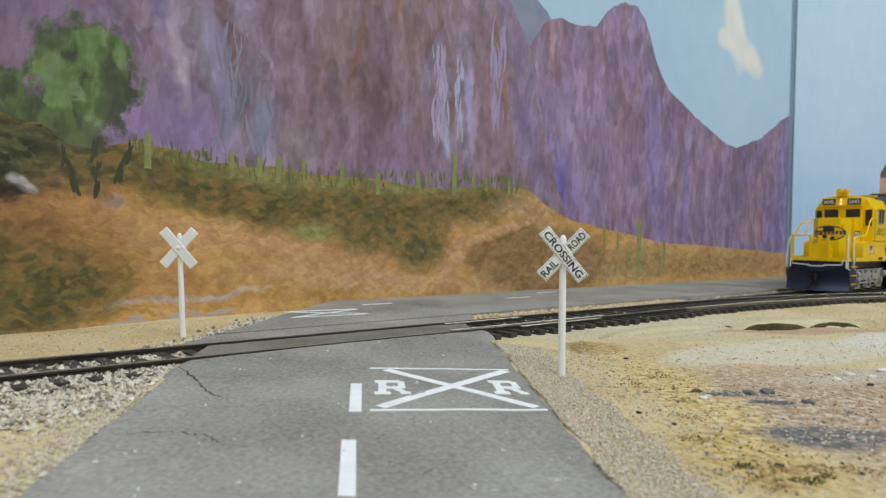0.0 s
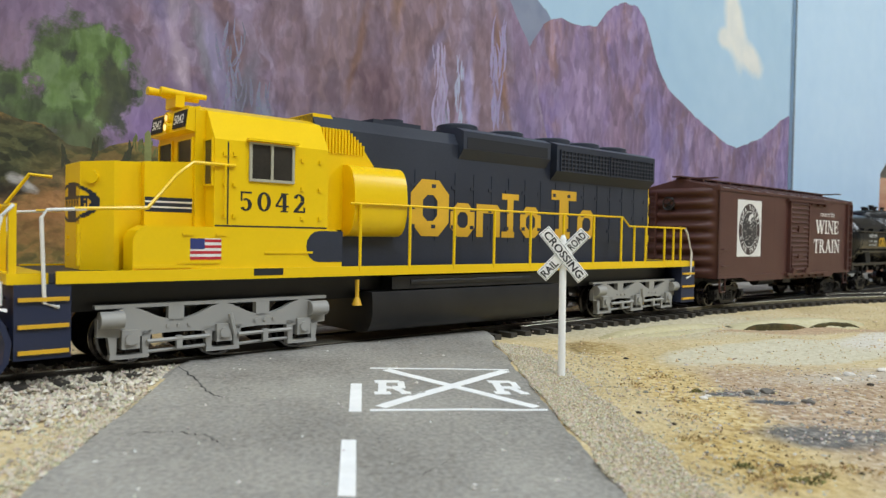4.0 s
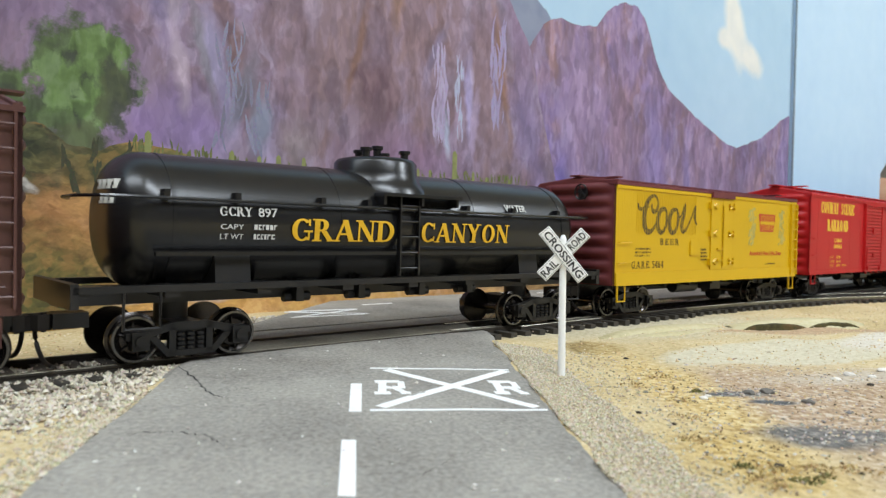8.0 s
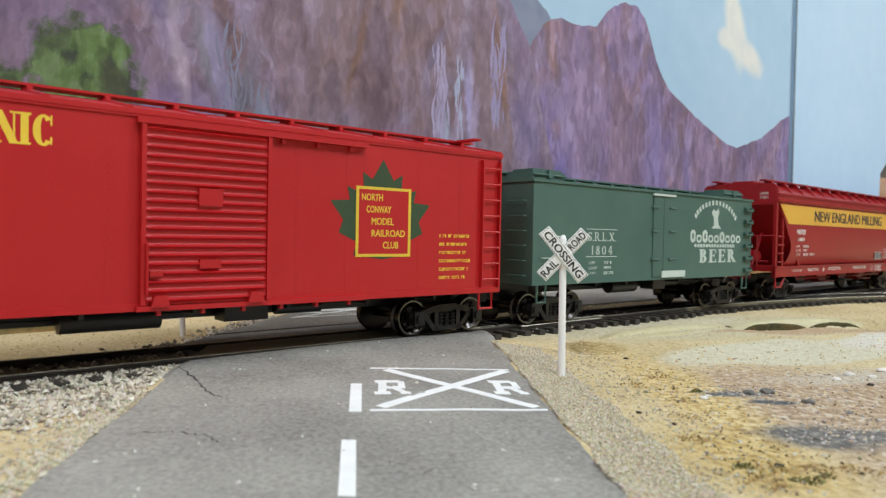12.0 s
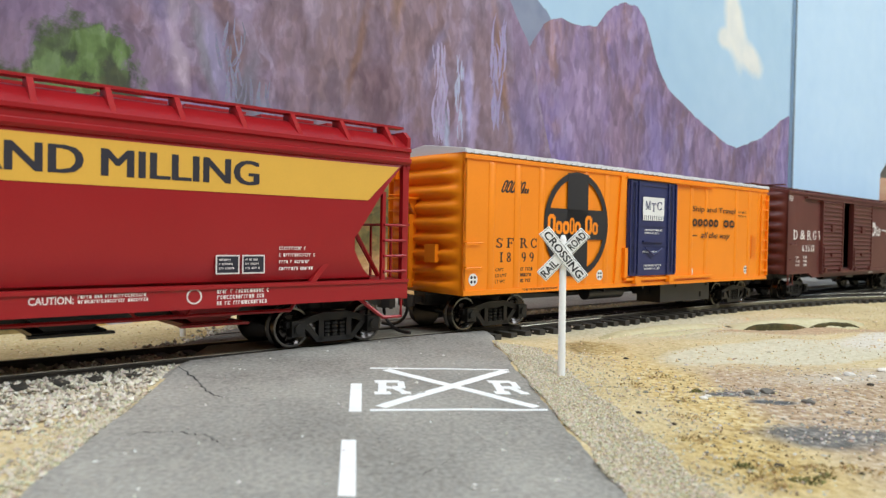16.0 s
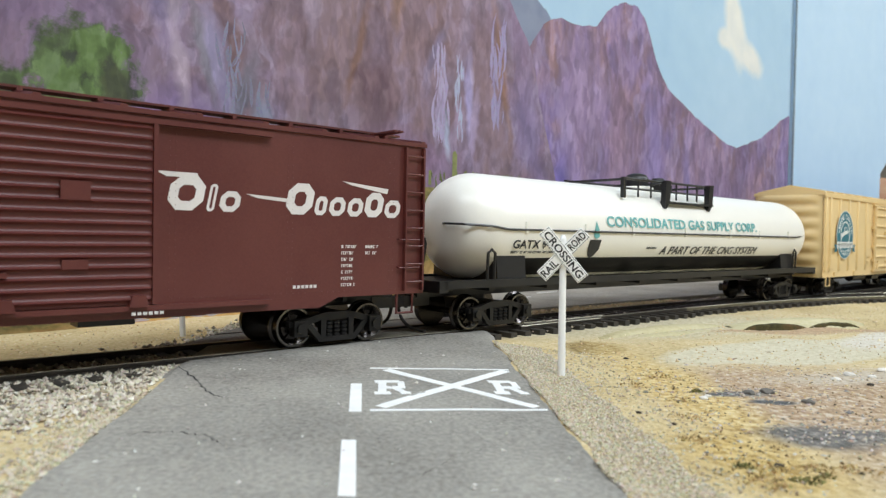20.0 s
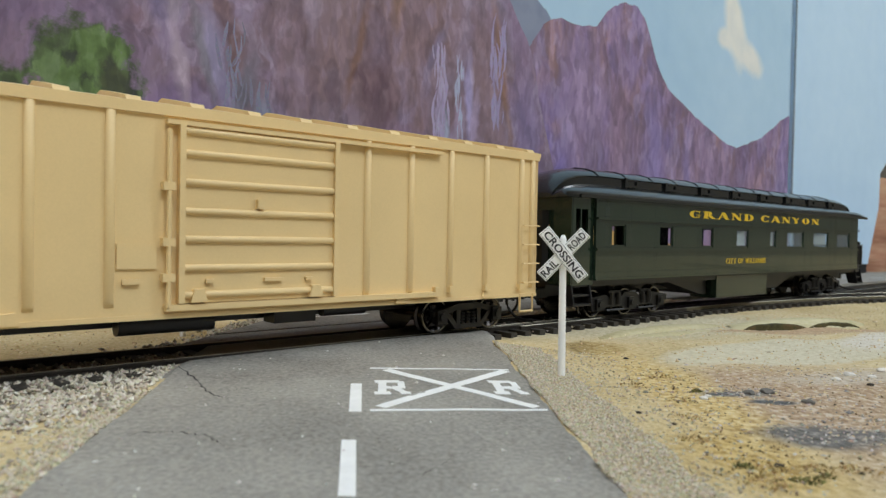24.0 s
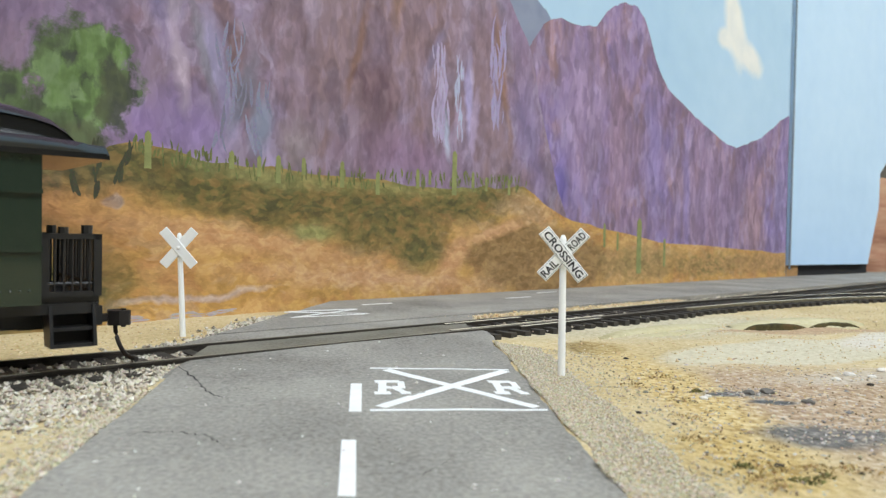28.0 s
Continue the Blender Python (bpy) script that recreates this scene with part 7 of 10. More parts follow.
def white_tank_car():
    root = thing("tank_car", "white tank car with teal and black lettering on black frame", "tank car", "train cars")
    m = paint("tank_white", (246, 243, 234), 0.3, vary=0.04, scale=30, fine=1500, bump=0.03)
    R, zc = 16.2, 30.0
    bm = bmesh.new()
    tank_shell(bm, -108.5, 116, R, zc, dome=13, steps=10)
    tank = part("tank", bm, m, root, "glossy white cylindrical tank", smooth=60)
    bm = bmesh.new()
    zs = [20.7, 19.0, 17.5, 16.2, 15.2]
    ring = []
    for z in zs:
        yv = -math.sqrt(R * R - (z - zc) ** 2) - 0.12
        k = (20.7 - z)
        ring.append([bm.verts.new((x, yv, z)) for x in (-98 + k * 0.9, 103 - k * 0.2)])
    for a, b in zip(ring, ring[1:]):
        bm.faces.new((a[0], a[1], b[1], b[0]))
    r = bmesh.ops.extrude_face_region(bm, geom=list(bm.faces))
    bmesh.ops.translate(bm, vec=(0, 0.5, 0.2), verts=[v for v in r["geom"] if isinstance(v, bmesh.types.BMVert)])
    part("tank_jacket", bm, M_BLACK, tank, "black lower band")
    bm = bmesh.new()
    tube(bm, [(-104, 6, 30.6), (-109.5, -4, 30.6), (-108, -11, 30.4), (-102, -15.6, 30.0)] + [(x, -16.5, 29.2 - 0.0 * x) for x in range(-96, 97, 8)] + [(106, -15.6, 30.0), (113, -11, 30.4), (114.5, -4, 30.6)], 0.36)
    part("handrail", bm, M_BLACK, root)
    for x in (-88, -60, -34, 0, 34, 60, 88):
        bm = bmesh.new()
        box(bm, x - 0.5, x + 0.5, -16.7, -15.6, 28.4, 31.6)
        part("rail_bracket", bm, m, root)
    # hatch with valves and a railed platform round it
    bm = bmesh.new()
    lathe(bm, [(44.5, 6.0), (46.6, 6.0), (47.2, 5.4), (47.6, 0.4)], "z", 24, (-8, 0, 0))
    hatch = part("hatch", bm, m, root)
    bm = bmesh.new()
    lathe(bm, [(47.0, 4.6), (50.0, 4.6), (51.6, 3.6), (52.2, 1.6), (52.3, 0.3)], "z", 20, (-8.6, 0, 0))
    part("hatch_cover", bm, M_BLACK, hatch, smooth=60)
    bm = bmesh.new()
    lathe(bm, [(46.0, 3.0), (49.6, 3.0), (50.8, 2.2), (51.0, 0.3)], "z", 16, (1.5, -3, 0))
    cyl(bm, (7, 1, 46), (7, 1, 49.4), 1.4, 10)
    cyl(bm, (11, -2, 46), (11, -2, 48.6), 1.2, 10)
    part("valve", bm, M_BLACK, hatch)
    bm = bmesh.new()
    for x in (-35, -9.5, 21.5):
        for yv in (-12.5, 12.5):
            top = 48.6
            box(bm, x - 0.7, x + 0.7, yv - 0.7, yv + 0.7, 41.4, top)
        tube(bm, [(x, -12.5, 47.8), (x, 12.5, 47.8)], 0.5)
    for yv in (-12.5, 12.5):
        tube(bm, [(-35, yv, 48.2), (21.5, yv, 48.2)], 0.5)
        tube(bm, [(-35, yv, 44.8), (21.5, yv, 44.8)], 0.4)
        for x in (-26, -18, -1, 7, 14):
            tube(bm, [(x, yv, 42.0), (x, yv, 48.2)], 0.35)
    for x in (-9.5, 21.5):      # bent side brackets down the tank
        prism(bm, [(x - 1.6, 48.8), (x + 1.6, 48.8), (x + 1.0, 41.0), (x - 1.2, 38.4), (x - 2.2, 38.8)], -14.6, -12.6)
    box(bm, -11, 23, -14.6, -10.2, 40.4, 41.2)
    box(bm, -11, 23, 10.2, 14.6, 40.4, 41.2)
    part("platform", bm, M_BLACK, root, "black railed hatch platform")
    bm = bmesh.new()
    for s in (-1, 1):
        box(bm, -119, 119, *sorted((s * 15.6, s * 13.6)), 12.6, 14.8)
        box(bm, *sorted((s * 118, s * 121)), -15.6, 15.6, 11.6, 14.8)
        box(bm, *sorted((s * 119, s * 96)), -14, 14, 12.8, 14.2)
    box(bm, -119, 119, -3.5, 3.5, 9.5, 14)
    for x in range(-100, 101, 25):
        box(bm, x - 1, x + 1, -14, 14, 11.5, 14)
    part("frame", bm, M_BLACK, root)
    for x in (-92, 92):
        bm = bmesh.new()
        prism(bm, [(-14.5, 13), (-13.8, 21.5), (-10, 17.6), (0, 13.6), (10, 17.6), (13.8, 21.5), (14.5, 13)], x - 6, x + 6, "x")
        part("saddle", bm, M_BLACK, root)
    for a in (-103, 96):
        bm = bmesh.new()
        tube(bm, [(a, -15.2, 14.6), (a, -15.4, 22.4), (a + 1.4, -15.4, 23.4), (a + 2.8, -15.4, 22.4), (a + 2.8, -15.2, 14.6)], 0.45)
        part("grab_iron", bm, M_BLACK, root)
    brake_wheel(root, -114.0, -1, 3, 27.2, M_BLACK, 3.4)
    bm = bmesh.new()
    prism(bm, [(-114.4, 25.5), (-112.0, 26.4), (-111.4, 24.4), (-113.0, 14), (-114.6, 14), (-113.6, 23.4), (-114.4, 23.6)], 1.6, 4.4)
    part("brake_stand", bm, M_BLACK, root)
    teal = paint("lettering_teal", (110, 178, 178), 0.5)
    ink = paint("lettering_black", (36, 38, 42), 0.5)
    yy = -R - 0.1

    def bend(ob):
        for v in ob.data.vertices:
            z = v.co.z / MM
            v.co.y = (-(math.sqrt(max(0.1, R * R - (z - zc) ** 2))) + (v.co.y / MM - yy) - 0.22) * MM
    bend(words("CONSOLIDATED GAS SUPPLY CORP.", root, teal, -49, 57, 31.0, 34.6, yy, 0.02))
    bend(words("A PART OF THE CNG SYSTEM", root, ink, -14.6, 60, 21.6, 24.6, yy, 0.01, lean=0.2))
    bend(words("GATX 94378", root, ink, -93.0, -69.5, 23.6, 26.2, yy, 0.015))
    bend(small_print(1, root, ink, -93, 22.9, yy, 44, 1.0, 0.7, 27))
    bend(plain_glyphs(6, root, ink, -24, -18, 23.6, 24.3, yy, 0.3, False))
    bend(shape(root, [(-57.5, 26.6), (-51.5, 26.6), (-51.6, 23.6), (-53, 21.2), (-54.5, 20.6), (-56, 21.2), (-57.4, 23.6)], yy, ink, "emblem"))
    bend(shape(root, [(-54.6, 32.6), (-53.2, 30), (-52.8, 27.6), (-54.4, 26.8), (-55.8, 27.8), (-55.4, 30)], yy, teal, "emblem"))
    for s in (-1, 1):
        coupler(root, s * 121, s)
    finish(root, 690.0, (-94, 94))


# ---------------------------------------------------------------- refrigerator cars
def yellow_reefer():
    root = thing("refrigerator_car", "yellow wood-sided beer reefer with maroon ends and roof", "refrigerator car", "train cars")
    m = paint("reefer_yellow", (212, 170, 5), 0.42, vary=0.06, scale=40)
    mr = paint("reefer_maroon", (104, 36, 42), 0.58, vary=0.14, scale=50, dust=(140, 90, 84))
    dk = paint("lettering_brown_black", (58, 44, 26), 0.6)
    L, W, z0, z1, y = 139.5, 34, 11.2, 45.2, -17
    side_walls(root, L, W, z0, z1, m)
    bm = bmesh.new()
    box(bm, -L / 2, L / 2, y - 0.5, y, z0, z0 + 4.4)
    box(bm, -L / 2, L / 2, y - 0.35, y, z1 - 1.2, z1)
    part("side_sill", bm, m, root, bevel=0.12)
    bm = bmesh.new()     # tongue-and-groove boards, proud of the grooves between them
    box(bm, 0, 1.02, y - 0.05, y, z0 + 4.5, z1 - 1.3)
    board_ = part("board", bm, m, root)
    board_.location.x = (-L / 2 + 1.2) * MM
    for i in range(1, 131):
        twin(board_, at(-L / 2 + 1.2 + i * 1.05, 0, 0), root)
    for s in (-1, 1):
        ribbed_end(root, s * L / 2, s, W - 0.4, z0, z1 + 1.6, mr, 8, 1.4)
        end_ladder(root, s * (L / 2 + 1), s, 10, 15.5, 13, 45, mr, 8)
    gable_roof(root, L, W, z1 + 0.6, mr, 2.2, 12)
    running_board(root, L - 4, z1 + 3.4, mr)
    bm = bmesh.new()
    box(bm, -8.2, 9.2, y - 1.3, y, z1 - 1.4, z1 + 0.8)
    part("door_hood", bm, mr, root)
    for a, b in ((-8, 0.8), (1.1, 9)):
        bm = bmesh.new()
        box(bm, a, b, y - 0.5, y, 15.8, z1 - 1.8)
        d = part("door", bm, m, root, bevel=0.15)
        for z in (40.6, 29.8, 18.8):
            hx = a if a < 0 else b
            s = 1 if a < 0 else -1
            bm = bmesh.new()
            tube(bm, [(hx - s * 0.8, y - 0.7, z), (hx + s * 1.6, y - 0.8, z), (hx + s * 3.4, y - 0.8, z + 1.0)], 0.5)
            tube(bm, [(hx + s * 1.6, y - 0.8, z), (hx + s * 3.4, y - 0.8, z - 1.0)], 0.5)
            box(bm, *sorted((hx - s * 1.6, hx)), y - 1.3, y, z - 1.2, z + 1.2)
            part("hinge", bm, m, d)
    bm = bmesh.new()
    tube(bm, [(0.9, y - 1, 17), (0.9, y - 1, 41)], 0.3)
    box(bm, -3.5, 1, y - 1.1, y - 0.4, 23.4, 24.1)
    box(bm, -3.5, 1, y - 1.1, y - 0.4, 19.0, 19.7)
    part("door_bar", bm, m, root)
    panel(root, -23, -16.4, 21.4, 26.6, y - 0.07, m, "route_board", 0.5, 0.1)
    for z in (26, 19):
        grab(root, -68.5, -61.5, z, y, m)
    ladder(root, 63.6, 69.2, z0 + 1, z1 - 1, y, m, 7)
    for a in (-68, 64):
        stirrup(root, a, a + 4.4, 5.8, 11, y + 0.3, m)
    brake_wheel(root, -L / 2 - 1.6, -1, -4, 43, M_BLACK)
    # a flowing mark: hook, two rings and two peaks as smooth ribbons of paint, striped by the board grooves
    bm = bmesh.new()

    def ribbon(pts, ws, n=7):
        """A flat band along a smooth curve, with a width at each point."""
        P = [Vector((a, b)) for a, b in pts]
        out = []
        for i in range(len(P) - 1):
            a, b, c, d = P[max(i - 1, 0)], P[i], P[i + 1], P[min(i + 2, len(P) - 1)]
            for k in range(n):
                f = k / n
                q = 0.5 * (2 * b + (c - a) * f + (2 * a - 5 * b + 4 * c - d) * f * f + (3 * b - a - 3 * c + d) * f ** 3)
                out.append((q, ws[i] + (ws[i + 1] - ws[i]) * f))
        out.append((P[-1], ws[-1]))
        rings = []
        for i, (q, w) in enumerate(out):
            d = (out[min(i + 1, len(out) - 1)][0] - out[max(i - 1, 0)][0]).normalized()
            nrm = Vector((-d.y, d.x)) * w / 2
            rings.append([bm.verts.new((e.x, yv, e.y)) for e in (q + nrm, q - nrm) for yv in (y - 0.12, y - 0.06)])
        for a, b in zip(rings, rings[1:]):
            for i0, i1 in ((0, 2), (2, 3), (3, 1), (1, 0)):
                bm.faces.new((a[i0], a[i1], b[i1], b[i0]))
    ribbon([(-49.2, 39.4), (-48.0, 37.0), (-45.6, 37.6), (-45.0, 40.4), (-46.6, 42.4), (-49.4, 42.0), (-52.0, 39.6), (-53.4, 36.0), (-53.2, 32.0), (-51.4, 29.8), (-48.6, 30.2), (-45.6, 33.0)], [0.9, 1.6, 1.5, 0.8, 0.9, 1.4, 2.2, 2.6, 2.6, 2.2, 1.6, 0.7])
    ribbon([(-57.6, 39.4), (-56.4, 37.6), (-53.8, 37.8), (-50.4, 38.6)], [0.8, 1.4, 1.2, 0.4])
    for cx in (-41.9, -34.3):      # two plain rings
        ribbon([(cx + 1.2, 38.2), (cx - 1.4, 37.4), (cx - 3.0, 34.4), (cx - 2.6, 30.8), (cx - 0.4, 29.6), (cx + 1.9, 31.4), (cx + 2.9, 34.8), (cx + 2.3, 37.4), (cx + 0.9, 38.3)], [1.4, 1.9, 2.2, 2.2, 1.6, 1.4, 1.4, 1.3, 1.2])
    ribbon([(-31.0, 34.6), (-28.6, 37.0), (-26.8, 40.4), (-27.4, 36.6), (-29.0, 32.6), (-28.0, 30.2), (-25.4, 31.4), (-22.2, 35.6), (-19.4, 39.8), (-19.8, 35.4), (-18.2, 32.8)], [0.6, 0.8, 1.0, 1.7, 2.0, 1.7, 1.0, 0.8, 1.0, 1.6, 0.8])
    mark_ = part("emblem_script", bm, dk, root)
    bm = bmesh.new()
    for i in range(38):
        box(bm, -57.9 + 1.05 * i, -57.72 + 1.05 * i, y - 0.16, y - 0.1, 29.0, 43.4)
    part("emblem_grooves", bm, m, mark_)
    serif("BEER", root, dk, -43.2, -30.6, 25.1, 27.4, y - 0.07, fat=0.15, gap=0.3)
    small_print(3, root, dk, -58.4, 24.0, y - 0.07, 3, 1.2, 0.6, 12)
    serif("G.A.R.E. 5464", root, dk, -60.6, -40.6, 16.9, 19.4, y - 0.07, fat=0.15)
    small_print(4, root, dk, -15.5, 23.8, y - 0.5, 4, 1.3, 0.6, 5)
    rd = paint("emblem_red", (186, 52, 34), 0.55)
    shape(root, [(32.6, 38.8), (48.2, 38.8), (46.6, 31.2), (34.2, 31.2)], y - 0.07, rd, "emblem")
    bm = bmesh.new()
    for k in range(9):
        box(bm, 34.6 + k * 1.4, 35.0 + k * 1.4, y - 0.16, y - 0.1, 31.8, 38.4)
    box(bm, 34, 47, y - 0.17, y - 0.1, 34.4, 35.6)
    part("emblem_bars", bm, m, root)
    gl = paint("faded_grey_print", (178, 164, 84), 0.6, vary=0.25, scale=300)
    rs = random.Random(12)
    for a in (23, 51):      # sprays of faded leaves
        bm = bmesh.new()
        for k in range(60):
            px, pz, w = a + 3.5 + rs.gauss(0, 1.5), rs.uniform(25.6, 40.8), rs.uniform(0.5, 1.1)
            prism(bm, [(px - w, pz - 0.5), (px + w * 0.3, pz - 0.7), (px + w, pz + 0.5), (px - w * 0.3, pz + 0.7)], y - 0.1 - 0.0006 * k, y - 0.06)
        part("faded_print", bm, gl, root)
    words("America's Fine Light Beer", root, rd, 25.0, 55.0, 20.4, 23.0, y - 0.07, 0.02)
    small_print(1, root, dk, 40, 17.6, y - 0.07, 5, 1.2, 0.5, 10)
    rivets(root, [(-68 + 9 * i + d, z0 + 1.4) for i in range(16) for d in (0, 1.2)], y - 0.5, m, 0.28)
    floor_and_gear(root, L, z0, L / 2 + 1)
    finish(root, -444.5, (-53, 53))


def green_reefer():
    root = thing("refrigerator_car", "grey-green refrigerator car with white lettering and roof hatches", "refrigerator car", "train cars")
    m = paint("reefer_green", (66, 100, 90), 0.55, vary=0.1, scale=40, dust=(120, 140, 130))
    wh = paint("faded_white", (196, 208, 200), 0.6)
    L, W, z0, z1, y = 137, 33.6, 12.6, 44.2, -16.8
    side_walls(root, L, W, z0, z1, m)
    bm = bmesh.new()
    for s in (-1, 1):
        box(bm, *sorted((s * L / 2, s * (L / 2 - 1))), -W / 2 + 1, W / 2 - 1, z0, z1)
    part("end_wall", bm, m, root)
    bm = bmesh.new()
    prism(bm, [(-W / 2 - 0.5, z1 - 0.5), (-W / 2 - 0.5, z1 + 0.3), (0, z1 + 2.0), (W / 2 + 0.5, z1 + 0.3), (W / 2 + 0.5, z1 - 0.5)], -L / 2 - 0.5, L / 2 + 0.5, "x")
    part("roof", bm, m, root, bevel=0.1)
    running_board(root, L - 4, z1 + 2.8, m)
    for x in (-66, 50):
        for yy in (-14, 3.5):
            bm = bmesh.new()
            box(bm, x, x + 15, yy, yy + 10.5, z1 - 0.2, z1 + 3.0)
            box(bm, x + 0.8, x + 14.2, yy + 0.8, yy + 9.2, z1 + 3.0, z1 + 3.8)
            box(bm, x + 6.5, x + 8.5, yy - 0.8, yy + 0.4, z1 + 1.0, z1 + 3.4)
            tube(bm, [(x, yy - 0.4, z1 + 2), (x + 15, yy - 0.4, z1 + 2)], 0.3)
            part("ice_hatch", bm, m, root, bevel=0.15)
    for a, b in ((-5.5, 0.9), (1.2, 7.6)):
        bm = bmesh.new()
        box(bm, a, b, y - 0.35, y, 13.8, 42.4)
        d = part("door", bm, m, root, bevel=0.1)
        for z in (38.5, 30, 20):
            hx, s = (a, 1) if a < 0 else (b, -1)
            bm = bmesh.new()
            tube(bm, [(hx - s * 1.2, y - 0.5, z), (hx + s * 3, y - 0.6, z)], 0.34)
            part("hinge", bm, m, d)
    bm = bmesh.new()
    box(bm, -6, 8, y - 0.9, y, 42.6, 43.4)
    part("door_cap", bm, wh, root)
    panel(root, 0, 15.5, 13.4, 15.8, y - 0.4, wh, "route_board", 0.4)
    for z in (27.5, 21):
        grab(root, -64.5, -57, z, y, wh)
    for z in (14.4, 19.4, 24.4, 29.4, 34.4, 39.4):      # bolted step rungs at the corner
        bm = bmesh.new()
        box(bm, 61.6, 67.4, y - 1.5, y - 0.2, z, z + 0.7)
        for xx in (61.6, 66.7):
            box(bm, xx, xx + 0.7, y - 1.3, y, z - 0.3, z + 1.4)
        part("ladder_rung", bm, m, root, bevel=0.12)
    for z in (15.5, 20, 24.5, 29, 33.5, 38):
        wire(root, [(-L / 2, -14, z), (-L / 2 - 1, -14, z), (-L / 2 - 1, -7, z), (-L / 2, -7, z)], 0.25, m, "grab_iron")
    brake_wheel(root, -L / 2 - 1, -1, 4, 36, m)
    small_print(1, root, wh, -66.0, 0, y, 1, 1, 0.5, 0.6).location.z = -0.0
    serif("S.R.L.X.", root, wh, -42.5, -27, 26.2, 29.0, y, fat=0.14)
    serif("1804", root, wh, -40.5, -29, 21.8, 24.6, y, fat=0.14, gap=0.3)
    bm = bmesh.new()
    for z in (29.9, 21.0):
        box(bm, -43, -26.5, y - 0.05, y, z, z + 0.25)
    part("lettering_line", bm, wh, root)
    load_stencil(root, wh, -41.5, -33.5, 19.6, y, 60, 1.7, 0.9)
    plain_glyphs(9, root, wh, 20, 59, 26.2, 31.0, y, 0.16, tall=(1, 0.62, 1, 0.62, 0.62, 0.9, 0.62, 0.7, 0.62))
    plain_glyphs(15, root, wh, 23, 54, 24.4, 25.6, y, 0.3, False)
    serif("BEER", root, wh, 27, 55, 18.4, 23.6, y, fat=0.24, gap=0.2)
    for i in range(15):       # arched line of small plain shapes
        a = radians(160 - 140 * (i + 0.5) / 15)
        rot = Matrix.Translation((39 + 17 * math.cos(a), 0, 32.4 + 9.5 * math.sin(a))) @ Matrix.Rotation(-(a - math.pi / 2) * 0.6, 4, "Y")
        bm = bmesh.new()
        box(bm, -0.7, 0.7, y - 0.05, y, -0.9, 0.9)
        bmesh.ops.transform(bm, matrix=rot, verts=bm.verts)
        part("lettering", bm, wh, root)
    shape(root, [(35.5, 31.8), (37.4, 33), (37, 36), (35.4, 38), (37, 39.4), (38.6, 38.4), (40.4, 39.8), (41.2, 38), (40.2, 36.2), (40.8, 33.2), (43, 31.8)], y, wh, "emblem")
    floor_and_gear(root, L, z0, L / 2 + 1)
    for a in (-66, 62):
        stirrup(root, a, a + 4, 7.4, 12.6, y + 0.4, m)
    finish(root, -103.5, (-52, 55))


